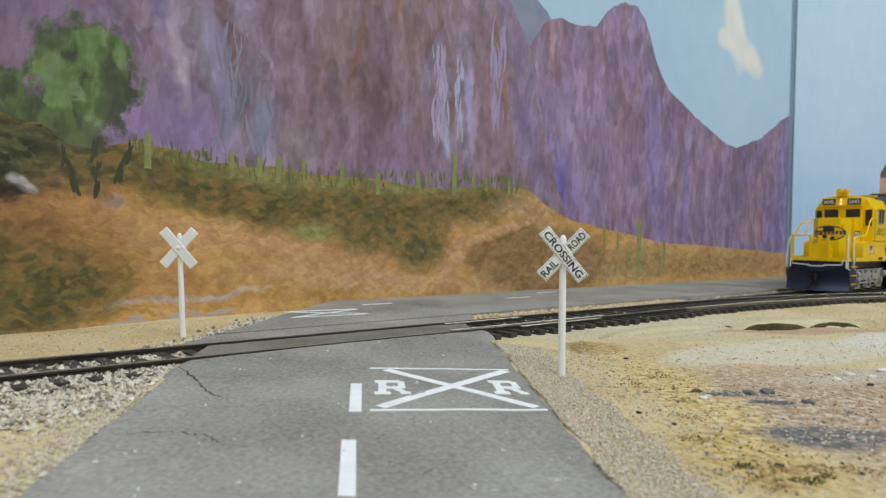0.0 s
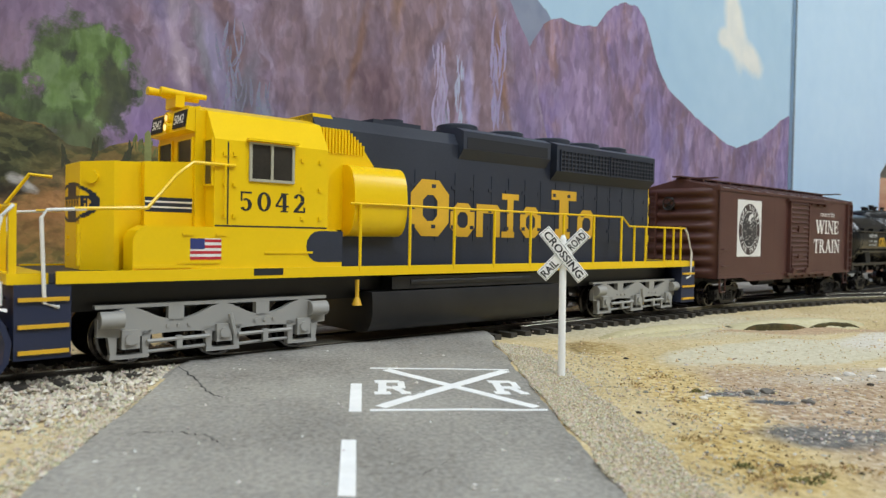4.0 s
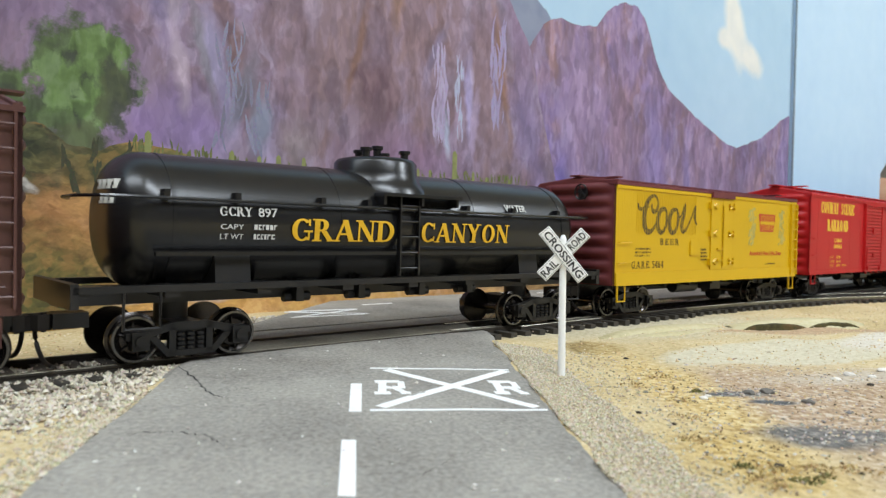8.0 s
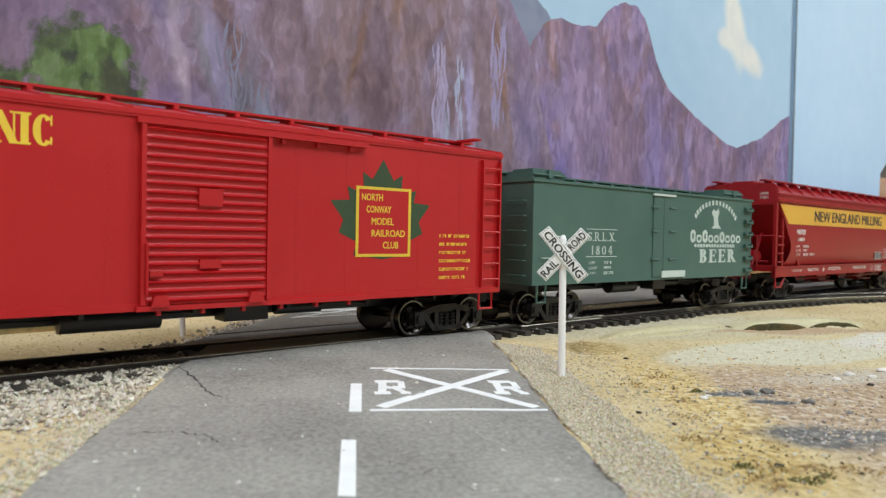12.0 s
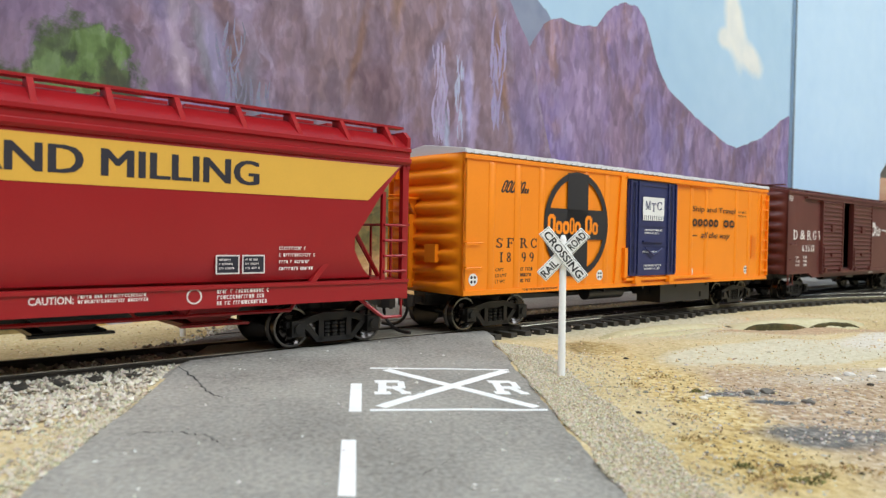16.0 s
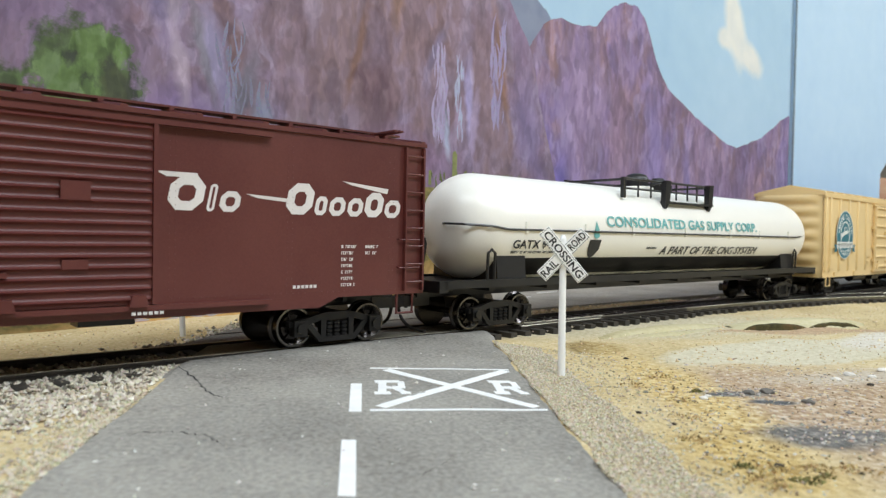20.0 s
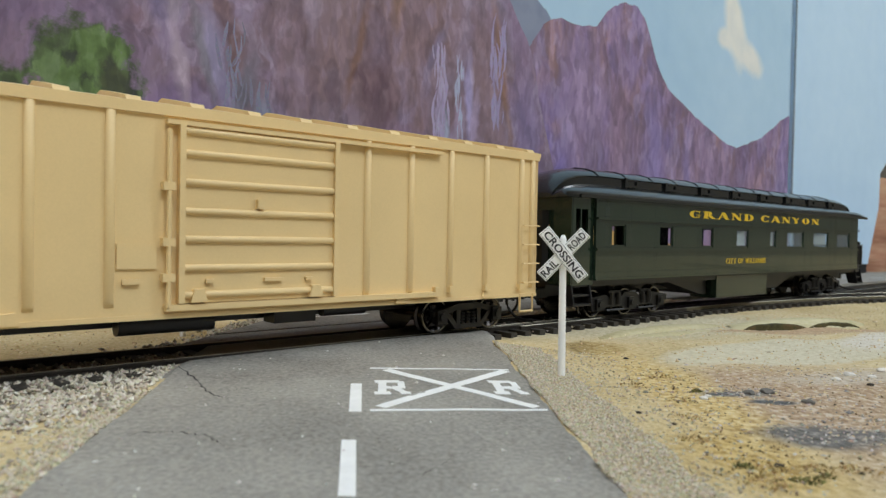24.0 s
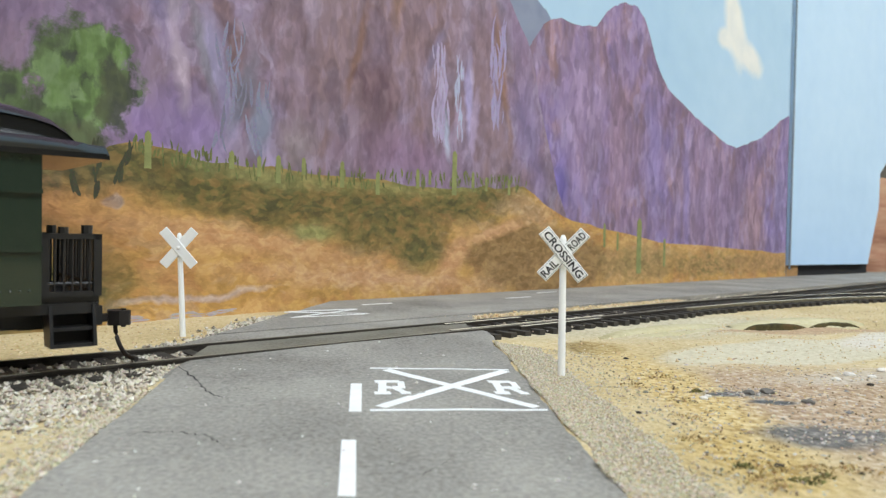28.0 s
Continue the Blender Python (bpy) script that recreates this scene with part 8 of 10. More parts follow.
# ---------------------------------------------------------------- red boxcar
def red_boxcar():
    root = thing("boxcar", "bright red boxcar with yellow lettering and green leaf emblem", "boxcar", "train cars")
    m = paint("boxcar_red", (190, 22, 28), 0.42, vary=0.08, scale=40, dust=(196, 54, 52))
    ye = paint("lettering_yellow_pale", (232, 196, 60), 0.55)
    L, W, z0, z1, y = 173, 34, 11.4, 49.8, -17
    side_walls(root, L, W, z0, z1, m)
    for s in (-1, 1):
        ribbed_end(root, s * L / 2, s, W, z0, z1 + 1.2, m, 9)
        end_ladder(root, s * (L / 2 + 1), s, 8 if s < 0 else 10, 13.5 if s < 0 else 15.5, 13, 48, m, 8)
    gable_roof(root, L, W, z1, m, 4.0, 12)
    running_board(root, L, z1 + 4.7, m)
    bm = bmesh.new()
    box(bm, -L / 2, L / 2, y - 0.35, y, z0, z0 + 1.4)
    box(bm, -L / 2, L / 2, y - 0.35, y, z1 - 1.0, z1)
    part("side_sill", bm, m, root, bevel=0.1)
    rib_door(root, -12.2, 15.0, 12.6, 47.6, y, m, 20, (), "ribbed red sliding door")
    door_tracks(root, -13, 40, 12.4, 47.6, y, m)
    for z in (29, 21):
        grab(root, -83.5, -76, z, y, m)
    ladder(root, 79, 85.5, 13, 48, y, m, 8)
    for a in (-83, 79):
        stirrup(root, a, a + 5, 7.0, 11.4, y + 0.4, m)
    brake_wheel(root, -L / 2 - 1.6, -1, 6, 44, M_BLACK, 3.2)
    serif("CONWAY", root, ye, -73.4, -50.2, 41.6, 47.2, y, fat=0.29)
    serif("SCENIC", root, ye, -46.4, -27.2, 41.6, 47.2, y, fat=0.29)
    serif("RAILROAD", root, ye, -64.4, -35.9, 32.8, 38.6, y, fat=0.31)
    words("CSRX", root, ye, -55.2, -44.0, 27.2, 29.2, y, 0.02)
    words("2003", root, ye, -55.2, -44.4, 24.2, 26.2, y, 0.02)
    load_stencil(root, ye, -59.6, -51.0, 20.2, y, 80, 2.1, 1.1)
    small_print(1, root, ye, -43.0, 16.0, y, 9, 2.1, 1.0, 6.4)
    small_print(6, root, ye, 64, 27.4, y, 10, 2.2, 0.8, 12)
    gr = paint("leaf_green", (52, 74, 44), 0.6)
    cx, cz = 45.5, 32
    leaf = [(0, 13.4), (-3.2, 8.4), (-6, 10), (-5.6, 4.5), (-10.4, 6.4), (-9.6, 3.2), (-15, 2.8), (-11.4, -1.6), (-12.6, -4.6), (-7.6, -6.8), (-8.4, -10), (0, -11)]
    shape(root, [(cx + a, cz + b) for a, b in leaf] + [(cx - a, cz + b) for a, b in leaf[-2:0:-1]], y, gr, "leaf_emblem")
    panel(root, 38.2, 53.6, 22.2, 38.0, y - 0.05, m, "emblem_panel", 0.06)
    bm = bmesh.new()
    for a, b, c, d in ((37.6, 38.4, 21.6, 38.6), (53.4, 54.2, 21.6, 38.6), (38.4, 53.4, 21.6, 22.3), (38.4, 53.4, 37.9, 38.6)):
        box(bm, a, b, y - 0.16, y, c, d)
    part("emblem_border", bm, ye, root)
    for i, (txt, xa, xb) in enumerate((("NORTH", 39.2, 45.4), ("CONWAY", 40.6, 48.0), ("MODEL", 42.2, 48.8), ("RAILROAD", 42.2, 52.4), ("CLUB", 45.6, 50.4))):
        words(txt, root, ye, xa, xb, 35.2 - i * 2.9, 36.9 - i * 2.9, y - 0.11, 0.02)
    rivets(root, [(-L / 2 + 1, 12.5 + 1.3 * i) for i in range(29)] + [(L / 2 - 1, 12.5 + 1.3 * i) for i in range(29)], y, m, 0.24)
    bm = bmesh.new()      # upright sheet seams, faintly proud
    for x in (-77, -62, -47, -32, -18, 22, 35, 57, 71):
        box(bm, x - 0.25, x + 0.25, y - 0.03, y, z0 + 1.5, z1 - 1.1)
    part("sheet_seam", bm, m, root)
    box_rivets = [(x + d, 14 + 1.4 * i) for x in (-77, -18, 22, 71) for d in (-0.6, 0.6) for i in range(24)]
    rivets(root, box_rivets + [(-L / 2 + 2 + 1.5 * i, 13.6) for i in range(113)], y - 0.02, m, 0.15)
    floor_and_gear(root, L, z0, L / 2 + 1)
    finish(root, -272.7, (-68.0, 71.6))


# ---------------------------------------------------------------- covered hopper
def covered_hopper():
    root = thing("covered_hopper", "red covered hopper car with a yellow lettered side band", "hopper car", "train cars")
    m = paint("hopper_red", (158, 20, 28), 0.34, vary=0.08, scale=40, dust=(170, 48, 50))
    ye = paint("band_yellow", (226, 174, 66), 0.5, vary=0.05)
    ink = paint("lettering_navy", (38, 36, 48), 0.55)
    wh = paint("stencil_white_red", (232, 220, 214), 0.6)
    L, z0 = 182, 11.0
    # bulging body: a section lofted along the car, cut on a slope at the ends
    side = [(13.4, 15.6), (15.6, 16.6), (16.4, 18.6), (16.9, 21), (17.0, 23.5), (17.1, 26), (17.2, 29.5), (17.2, 37.5), (17.0, 44.2), (16.6, 45.6)]
    sec = [(-p, q) for p, q in side] + side[::-1]
    edge = [(15.6, 80.6), (16.8, 79.4), (18.6, 77.0), (21.0, 75.2), (23.5, 73.9), (26, 73.8), (29.5, 76.4), (37.5, 82.0), (44.2, 87.2), (46, 88.4)]

    def cut(z, s):
        """Where the side sheet ends: rounded at the foot, sloped above."""
        for (za, xa), (zb, xb) in zip(edge, edge[1:]):
            if z <= zb:
                return s * (xa + (xb - xa) * max(0, z - za) / (zb - za))
        return s * edge[-1][1]
    bm = bmesh.new()
    rows = []
    for f in (-1, -0.6, -0.2, 0.2, 0.6, 1):
        rows.append([bm.verts.new((abs(f) * cut(zz, 1 if f > 0 else -1), yy, zz)) for yy, zz in sec])
    n = len(sec)
    for a, b in zip(rows, rows[1:]):
        for i in range(n):
            bm.faces.new((a[i], a[(i + 1) % n], b[(i + 1) % n], b[i]))
    body = part("body", bm, m, root, "smooth red hopper body", smooth=40)
    # yellow band, sloped at its ends
    bm = bmesh.new()
    prism(bm, [(-86.6, 43.8), (-77.4, 35.2), (77.4, 35.2), (86.6, 43.8)], -17.32, -17.0)
    band = part("band", bm, ye, body, "yellow painted band")
    words("NEW ENGLAND MILLING", band, ink, -47.6, 48.8, 37.0, 42.2, -17.32, 0.03)
    # roof with eave ledges, running boards and hatches
    bm = bmesh.new()
    prism(bm, [(-17.4, 44.6), (-18.0, 45.2), (-18.0, 46.0), (-17.3, 46.3), (-17.3, 47.6), (-17.9, 47.9), (-17.9, 48.7), (-16.8, 49.2), (-12.2, 52.4), (-9, 53.2), (0, 54.0), (9, 53.2), (12.2, 52.4), (16.8, 49.2), (17.9, 48.7), (17.9, 47.9), (17.3, 47.6), (17.3, 46.3), (18.0, 46.0), (18.0, 45.2), (17.4, 44.6)], -90, 90, "x")
    part("roof", bm, m, root, bevel=0.15)
    for yv in (-12.6, 9.6):
        bm = bmesh.new()
        box(bm, -91.5, 91.5, yv, yv + 3.0, 54.2, 54.8)
        part("running_board", bm, m, root)
    for i in range(14):
        x = -86 + i * 13.2
        bm = bmesh.new()
        for q in (-1, 1):
            prism(bm, [(q * 17.0, 49.0), (q * 12.8, 54.3), (q * 9.6, 54.3), (q * 9.6, 53.0), (q * 12.2, 52.2)], x - 0.55, x + 0.55, "x")
        part("board_bracket", bm, m, root)
    for i in range(10):
        x = -80 + i * 17.8
        bm = bmesh.new()
        box(bm, x - 7, x + 7, -5, 5, 53.2, 54.6)
        part("hatch", bm, m, root, bevel=0.2)
    # end frames: apron under the roof, posts, platform and ladders
    for s in (-1, 1):
        bm = bmesh.new()
        box(bm, *sorted((s * 90.2, s * 89.2)), -17.2, 17.2, 43.6, 50)
        prism(bm, [(-17.2, 50), (-17.2, 51.4), (-15.4, 53.0), (15.4, 53.0), (17.2, 51.4), (17.2, 50)], *sorted((s * 89.2, s * 90.2)), "x")
        apron = part("end_cap", bm, m, root)
        bm = bmesh.new()
        prism(bm, [(s * 88.6, 45), (s * 87.0, 45), (s * 62.0, 15.8), (s * 63.6, 15.8)], -16.7, 16.7)
        part("slope_sheet", bm, m, root)
        if s < 0:
            for k, (txt, zz) in enumerate((("NEMX", 48.6), ("11001", 46.8))):
                rot = Matrix.Translation((-90.2, -11.6, zz)) @ Matrix.Rotation(radians(-90), 4, "Z")
                words(txt, apron, wh, -1.9, 1.9, -0.6, 0.6, -0.02, 0.01, rot=rot)
        for yv in (-17.0, 15.6):
            bm = bmesh.new()
            box(bm, *sorted((s * 90, s * 88.2)), yv, yv + 1.4, 11, 45)
            part("corner_post", bm, m, root)
            bm = bmesh.new()
            box(bm, *sorted((s * 83.0, s * 82.0)), yv, yv + 1.0, 15.6, 37.6)
            part("end_post", bm, m, root)
        bm = bmesh.new()
        prism(bm, [(s * 73, 13.6), (s * 89.8, 13.6), (s * 89.8, 16), (s * 73, 16)], -15.6, 15.6)
        box(bm, *sorted((s * 84, s * 91)), -3.5, 3.5, 10, 16)
        part("end_platform", bm, m, root)
        for k in range(4):
            wire(root, [(s * 89, -17.2, 18.0 + 3.8 * k), (s * 82.4, -17.2, 18.0 + 3.8 * k)], 0.36, m, "ladder_rung")
        end_ladder(root, s * 90, s, 9.4, 15.4, 12, 45, m, 8)
        bm = bmesh.new()
        tube(bm, [(s * 90.6, -16.4, 29.6), (s * 90.6, 8, 29.6)], 0.4)
        for yv in (-9, 0):
            tube(bm, [(s * 90.6, yv, 16), (s * 90.6, yv, 29.6)], 0.4)
        part("end_railing", bm, m, root)
        for q in (-1, 1):      # braces from the platform up under the slope
            wire(root, [(s * 89, q * 6, 16), (s * 79, q * 6, 31)], 0.6, m, "slope_brace")
    bm = bmesh.new()
    prism(bm, [(-17.2, 11.2), (-17.2, 15.2), (-17.6, 15.2), (-17.6, 16.0), (-15.4, 16.0), (-15.4, 11.2)], -90, 90, "x")
    part("side_sill", bm, m, root, bevel=0.12)
    bm = bmesh.new()
    box(bm, -90, 90, 15.4, 17.2, 11.2, 15.6)
    part("side_sill", bm, m, root, bevel=0.12)
    for i, x in enumerate((-42, -14, 14, 42)):
        bm = bmesh.new()
        prism(bm, [(x - 8, 11), (x - 4, 7.4), (x + 4, 7.4), (x + 8, 11)], -9, 9)
        box(bm, x - 6.5, x + 6.5, -10.5, 10.5, 6.6, 7.5)
        box(bm, x - 7.5, x + 7.5, -12.5, -10.5, 6.8, 7.3)
        part("discharge_gate", bm, m if i % 2 else M_BLACK, root, bevel=0.15)
    for x0_, x1_ in ((-58, -16), (-6, 36), (24, 60)):
        wire(root, [(x0_, -13.5, 11), (x0_ + 1, -13.5, 9.6), (x1_ - 1, -13.5, 9.4), (x1_, -13.5, 11)], 0.45, m, "gate_rod")
    words("NEMX", root, wh, -68, -58, 30.6, 33.0, -17.3, 0.03)
    words("11001", root, wh, -67, -59.4, 27.4, 29.2, -17.3, 0.02)
    load_stencil(root, wh, -68.4, -60.4, 25.6, -17.3, 112, 1.9, 1.1)
    small_print(1, root, wh, -52.8, 21.8, -17.3, 13, 1.9, 1.1, 7)
    small_print(4, root, wh, 54, 24.0, -17.3, 14, 1.5, 0.7, 9)
    for x in (39.6, 45.4):      # two framed notice plates
        q = panel(root, x, x + 5.2, 18.2, 22.2, -17.25, wh, "notice_panel", 0.06)
        panel(q, x + 0.3, x + 4.9, 18.5, 21.9, -17.31, ink, "notice_panel", 0.04)
        small_print(3, q, wh, x + 0.7, 21.4, -17.35, int(x), 0.9, 0.4, 3.4)
    small_print(1, root, wh, -72, 14.2, -17.22, 120, 1.0, 0.9, 13)
    small_print(1, root, wh, -54, 14.6, -17.22, 121, 1.0, 1.4, 17)
    small_print(2, root, wh, -28.7, 14.8, -17.22, 122, 0.9, 0.6, 19)
    words("CAUTION:", root, wh, 5.6, 12.9, 13.4, 14.8, -17.22, 0.02)
    small_print(2, root, wh, 13.6, 14.9, -17.22, 123, 0.9, 0.6, 17)
    disc(root, 35.2, 13.8, 1.6, 1.6, -17.22, wh, "stencil", 0.8)
    small_print(3, root, wh, 40, 15.0, -17.22, 124, 1.2, 0.8, 12)
    disc(root, -34.9, 13.8, 1.0, 1.0, -17.22, wh, "stencil")
    wire(root, [(-88.5, -16.5, 11.5), (-88.5, -16.5, 6.6), (-83, -16.5, 6.6), (-75.5, -15.6, 12)], 0.5, m, "sill_step")
    wire(root, [(88.5, -16.5, 11.5), (88.5, -16.5, 6.6), (83, -16.5, 6.6), (75.5, -15.6, 12)], 0.5, m, "sill_step")
    brake_wheel(root, -91, -1, 5, 32, m, 3)
    bm = bmesh.new()
    cyl(bm, (-84, -6, 20), (-80, 8, 20), 3, 14)
    tube(bm, [(-86, -12, 18), (-86, 12, 18)], 0.5)
    part("air_tank", bm, m, root)
    bm = bmesh.new()
    box(bm, -91, 91, -2.6, 2.6, 7.6, 11)
    part("centre_sill", bm, M_BLACK, root)
    for s in (-1, 1):
        coupler(root, s * 91, s)
    finish(root, 77.0, (-72, 72))


# ---------------------------------------------------------------- orange boxcar with a blue plug door
def orange_boxcar():
    root = thing("boxcar", "orange boxcar with round black cross emblem and navy plug door", "boxcar", "train cars")
    m = paint("boxcar_orange", (250, 141, 14), 0.42, vary=0.06, scale=40)
    ink = paint("lettering_black_orange", (32, 30, 34), 0.55)
    nv = paint("door_navy", (40, 46, 92), 0.5, vary=0.1, scale=80)
    sl = paint("roof_silver", (226, 226, 228), 0.4, metal=0.15, vary=0.06, scale=60)
    wh = paint("stencil_white_door", (232, 232, 230), 0.6)
    L, W, z0, z1, y = 179, 34, 10.8, 49.4, -17
    side_walls(root, L, W, z0, z1, m)
    for s in (-1, 1):
        ribbed_end(root, s * L / 2, s, W, z0, z1 + 1.0, m, 9, 1.7)
        end_ladder(root, s * (L / 2 + 1), s, 8 if s < 0 else 10, 13.5 if s < 0 else 15.5, 13, 46, m, 7)
    gable_roof(root, L, W, z1 + 0.9, sl, 2.6, 15, 0.5, 0.12)
    bm = bmesh.new()
    box(bm, 0, 1.6, y - 0.75, y - 0.4, z1 + 0.2, z1 + 0.9)
    cleat = part("roof_cleat", bm, sl, root)
    for i in range(60):
        q = twin(cleat, at(-L / 2 + i * L / 60, 0, 0), root) if i else cleat
    cleat.location.x = -L / 2 * MM
    bm = bmesh.new()
    box(bm, -L / 2, L / 2, y - 0.5, y, z1 - 1.2, z1)
    box(bm, -L / 2, L / 2, y - 0.5, y, z0, z0 + 1.3)
    part("side_sill", bm, m, root, bevel=0.15)
    for x in (-79, -68.5, -58, -37, -26, 27, 38, 62, 73, 82):      # tapered side posts
        bm = bmesh.new()
        rounded_bar(bm, (x, z0 + 1.6), (x, z1 - 1.3), 1.3, 0.44, y)
        part("side_post", bm, m, root, smooth=60)
    bm = bmesh.new()
    prism(bm, [(-18.6, z1 - 1.2), (-15.4, z1 - 1.2), (-19.4, z0 + 1.3), (-21.4, z0 + 1.3)], y - 0.7, y)
    part("side_post", bm, m, root, bevel=0.25)
    bm = bmesh.new()
    box(bm, -14.6, 15.4, y - 0.7, y, 14.4, 47.4)
    d = part("plug_door", bm, nv, root, "navy blue plug door with white notices", bevel=0.15)
    bm = bmesh.new()
    for x in (-14, -9.2, 9.4, 14.2):
        box(bm, x, x + 0.7, y - 1.3, y - 0.7, 15, 47)
    for z in (18, 24.6, 31.6, 38.6, 45.6):
        box(bm, -14.4, 15.2, y - 1.0, y - 0.7, z, z + 0.5)
    part("door_frame", bm, nv, d)
    bm = bmesh.new()
    tube(bm, [(-11.5, y - 1.5, 15.5), (-11.5, y - 1.5, 46.5)], 0.4)
    tube(bm, [(11.5, y - 1.5, 15.5), (11.5, y - 1.5, 46.5)], 0.4)
    tube(bm, [(-5, y - 1.5, 24), (0, y - 1.6, 21.6), (5.4, y - 1.5, 24)], 0.35)
    box(bm, -6, 6.5, y - 1.5, y - 0.7, 26.0, 26.6)
    part("door_bar", bm, nv, d)
    panel(d, -6.4, 6.8, 35.4, 41.8, y - 1.0, wh, "door_notice", 0.06)
    serif("M", d, nv, -5.0, -1.8, 37.4, 40.4, y - 1.06, fat=0.16)
    serif("T", d, nv, -1.4, 1.6, 36.8, 39.8, y - 1.06, fat=0.16)
    serif("C", d, nv, 2.0, 5.2, 37.4, 40.4, y - 1.06, fat=0.16)
    plain_glyphs(11, d, wh, -6.2, 6.4, 33.6, 35.4, y - 1.0, 0.4, False)
    small_print(2, d, wh, -5, 30.6, y - 1.0, 15, 1.1, 0.6, 11)
    small_print(1, d, wh, -6, 23, y - 1.0, 16, 1.1, 0.6, 12)
    small_print(2, d, wh, -5, 18.2, y - 1.0, 17, 1.1, 0.6, 12)
    for z, h in ((12.9, 0.9), (47.6, 0.8)):
        bm = bmesh.new()
        box(bm, -16, 42, y - 1.4, y, z, z + h)
        part("door_track", bm, m, root)
    bm = bmesh.new()
    for x in (-10, 11):
        box(bm, x - 1.6, x + 1.6, y - 2.2, y - 0.6, 11.8, 14.2)
    part("door_roller", bm, m, root, bevel=0.3)
    # round cross emblem: ring, upright bar with notches of the ground colour, name as plain blocks
    disc(root, -41.4, 31.2, 15.8, 16.4, y - 0.46, ink, "emblem_ring", 0.88, 48)
    bm = bmesh.new()
    box(bm, -46.4, -36.2, y - 0.52, y - 0.46, 15.2, 47.2)
    box(bm, -56.6, -26.2, y - 0.52, y - 0.46, 26.6, 36.0)
    part("emblem_cross", bm, ink, root)
    ws = ((-55.6, 3.6, 1), (-51.8, 3.0, 0.66), (-48.6, 3.2, 0.66), (-45.2, 2.2, 0.85), (-42.8, 3.0, 0.66), (-37.6, 3.6, 1), (-33.8, 2.8, 0.66), (-30.6, 2.8, 0.0))
    for x, w, h in ws:
        if h:
            plain_glyphs(1, root, m, x, x + w, 28.2, 28.2 + 6.0 * h, y - 0.53, 0.0)
    words("Ship and Travel", root, ink, 27.2, 60.2, 37.4, 40.0, y - 0.42, 0.0, extrude=0.08)
    plain_glyphs(5, root, ink, 27.4, 46.5, 32.4, 35.2, y - 0.42, 0.22, extrude=0.08)
    plain_glyphs(2, root, ink, 51, 59.6, 32.4, 35.2, y - 0.42, 0.22, extrude=0.08)
    words("all the way", root, ink, 33.6, 56.5, 27.2, 30.2, y - 0.42, 0.0, lean=0.4, extrude=0.08)
    panel(root, 27, 31.6, 28.6, 29.0, y - 0.02, ink, "lettering_line")
    small_print(2, root, ink, 64, 39.2, y, 18, 1.6, 0.7, 8)
    plain_glyphs(5, root, ink, -75.5, -66.5, 39.6, 43.2, y, 0.1, True, slope=0.5)
    plain_glyphs(6, root, ink, -70, -64, 39.8, 41.2, y, 0.2, False, slope=0.3)
    for t, p, q, zz in (("S", -77, -74.2, 23.9), ("F", -72.6, -69.6, 23.9), ("R", -67.0, -63.8, 23.9), ("C", -62.6, -59.8, 23.9), ("1", -75.4, -74.0, 19.8), ("8", -72.6, -70.6, 19.8), ("9", -66.4, -64.3, 19.8), ("9", -63.0, -60.9, 19.8)):
        serif(t, root, ink, p, q, zz, zz + 2.8, y, fat=0.15)
    load_stencil(root, ink, -77, -66.6, 18.2, y, 130, 1.7, 0.95)
    small_print(1, root, ink, -56, 17.8, y - 0.6, 135, 1.7, 0.9, 4)
    small_print(1, root, ink, -66, 12.0, y - 0.5, 136, 1.0, 0.6, 18)
    for x in (-85.6, -28.8, 27.4, 71):
        q = disc(root, x, 15.1, 1.7, 1.7, y - 0.02, wh, "small_emblem", 0.0, 20)
        for dx in (-0.62, 0.62):      # dark quarters leave a white cross
            for dz in (-0.62, 0.62):
                disc(q, x + dx, 15.1 + dz, 0.42, 0.42, y - 0.07, ink, "small_emblem", 0.0, 8)
    for z in (25.4, 18.6):
        grab(root, -89, -83, z, y, m)
    ladder(root, 82.5, 88.5, 12.5, 47, y, m, 8)
    bm = bmesh.new()
    for i in range(9):
        box(bm, 75, 79.5, y - 0.4, y, 20 + i * 1.1, 20.6 + i * 1.1)
    part("vent_grille", bm, m, root)
    panel(root, -16.6, -14.9, 14, 24, y, m, "latch_bracket", 1.2, 0.2)
    bm = bmesh.new()
    box(bm, 12, 47, -14, -4, 3.8, 10.6)
    box(bm, 40, 44, -14.4, -14, 5, 7)
    part("equipment_box", bm, M_BLACK, root, bevel=0.3)
    floor_and_gear(root, L, z0, L / 2 + 1)
    brake_wheel(root, -L / 2 - 3, -1, 11, 46, m, 3.0)
    bm = bmesh.new()      # brake step, its bracket, air valve and placard on the end
    box(bm, -L / 2 - 5, -L / 2 - 1, 1, 11, 37.4, 38.0)
    prism(bm, [(-L / 2 - 4.6, 37.4), (-L / 2 - 1.2, 37.4), (-L / 2 - 1.2, 32.4)], 2, 2.8)
    box(bm, -L / 2 - 3.6, -L / 2 - 1, 2.2, 3.6, 12, 33)
    box(bm, -L / 2 - 3.0, -L / 2 - 1.6, -8.8, -4.2, 19.6, 24.6)
    part("end_fittings", bm, m, root, bevel=0.15)
    finish(root, 275.5, (-71.5, 71.5))


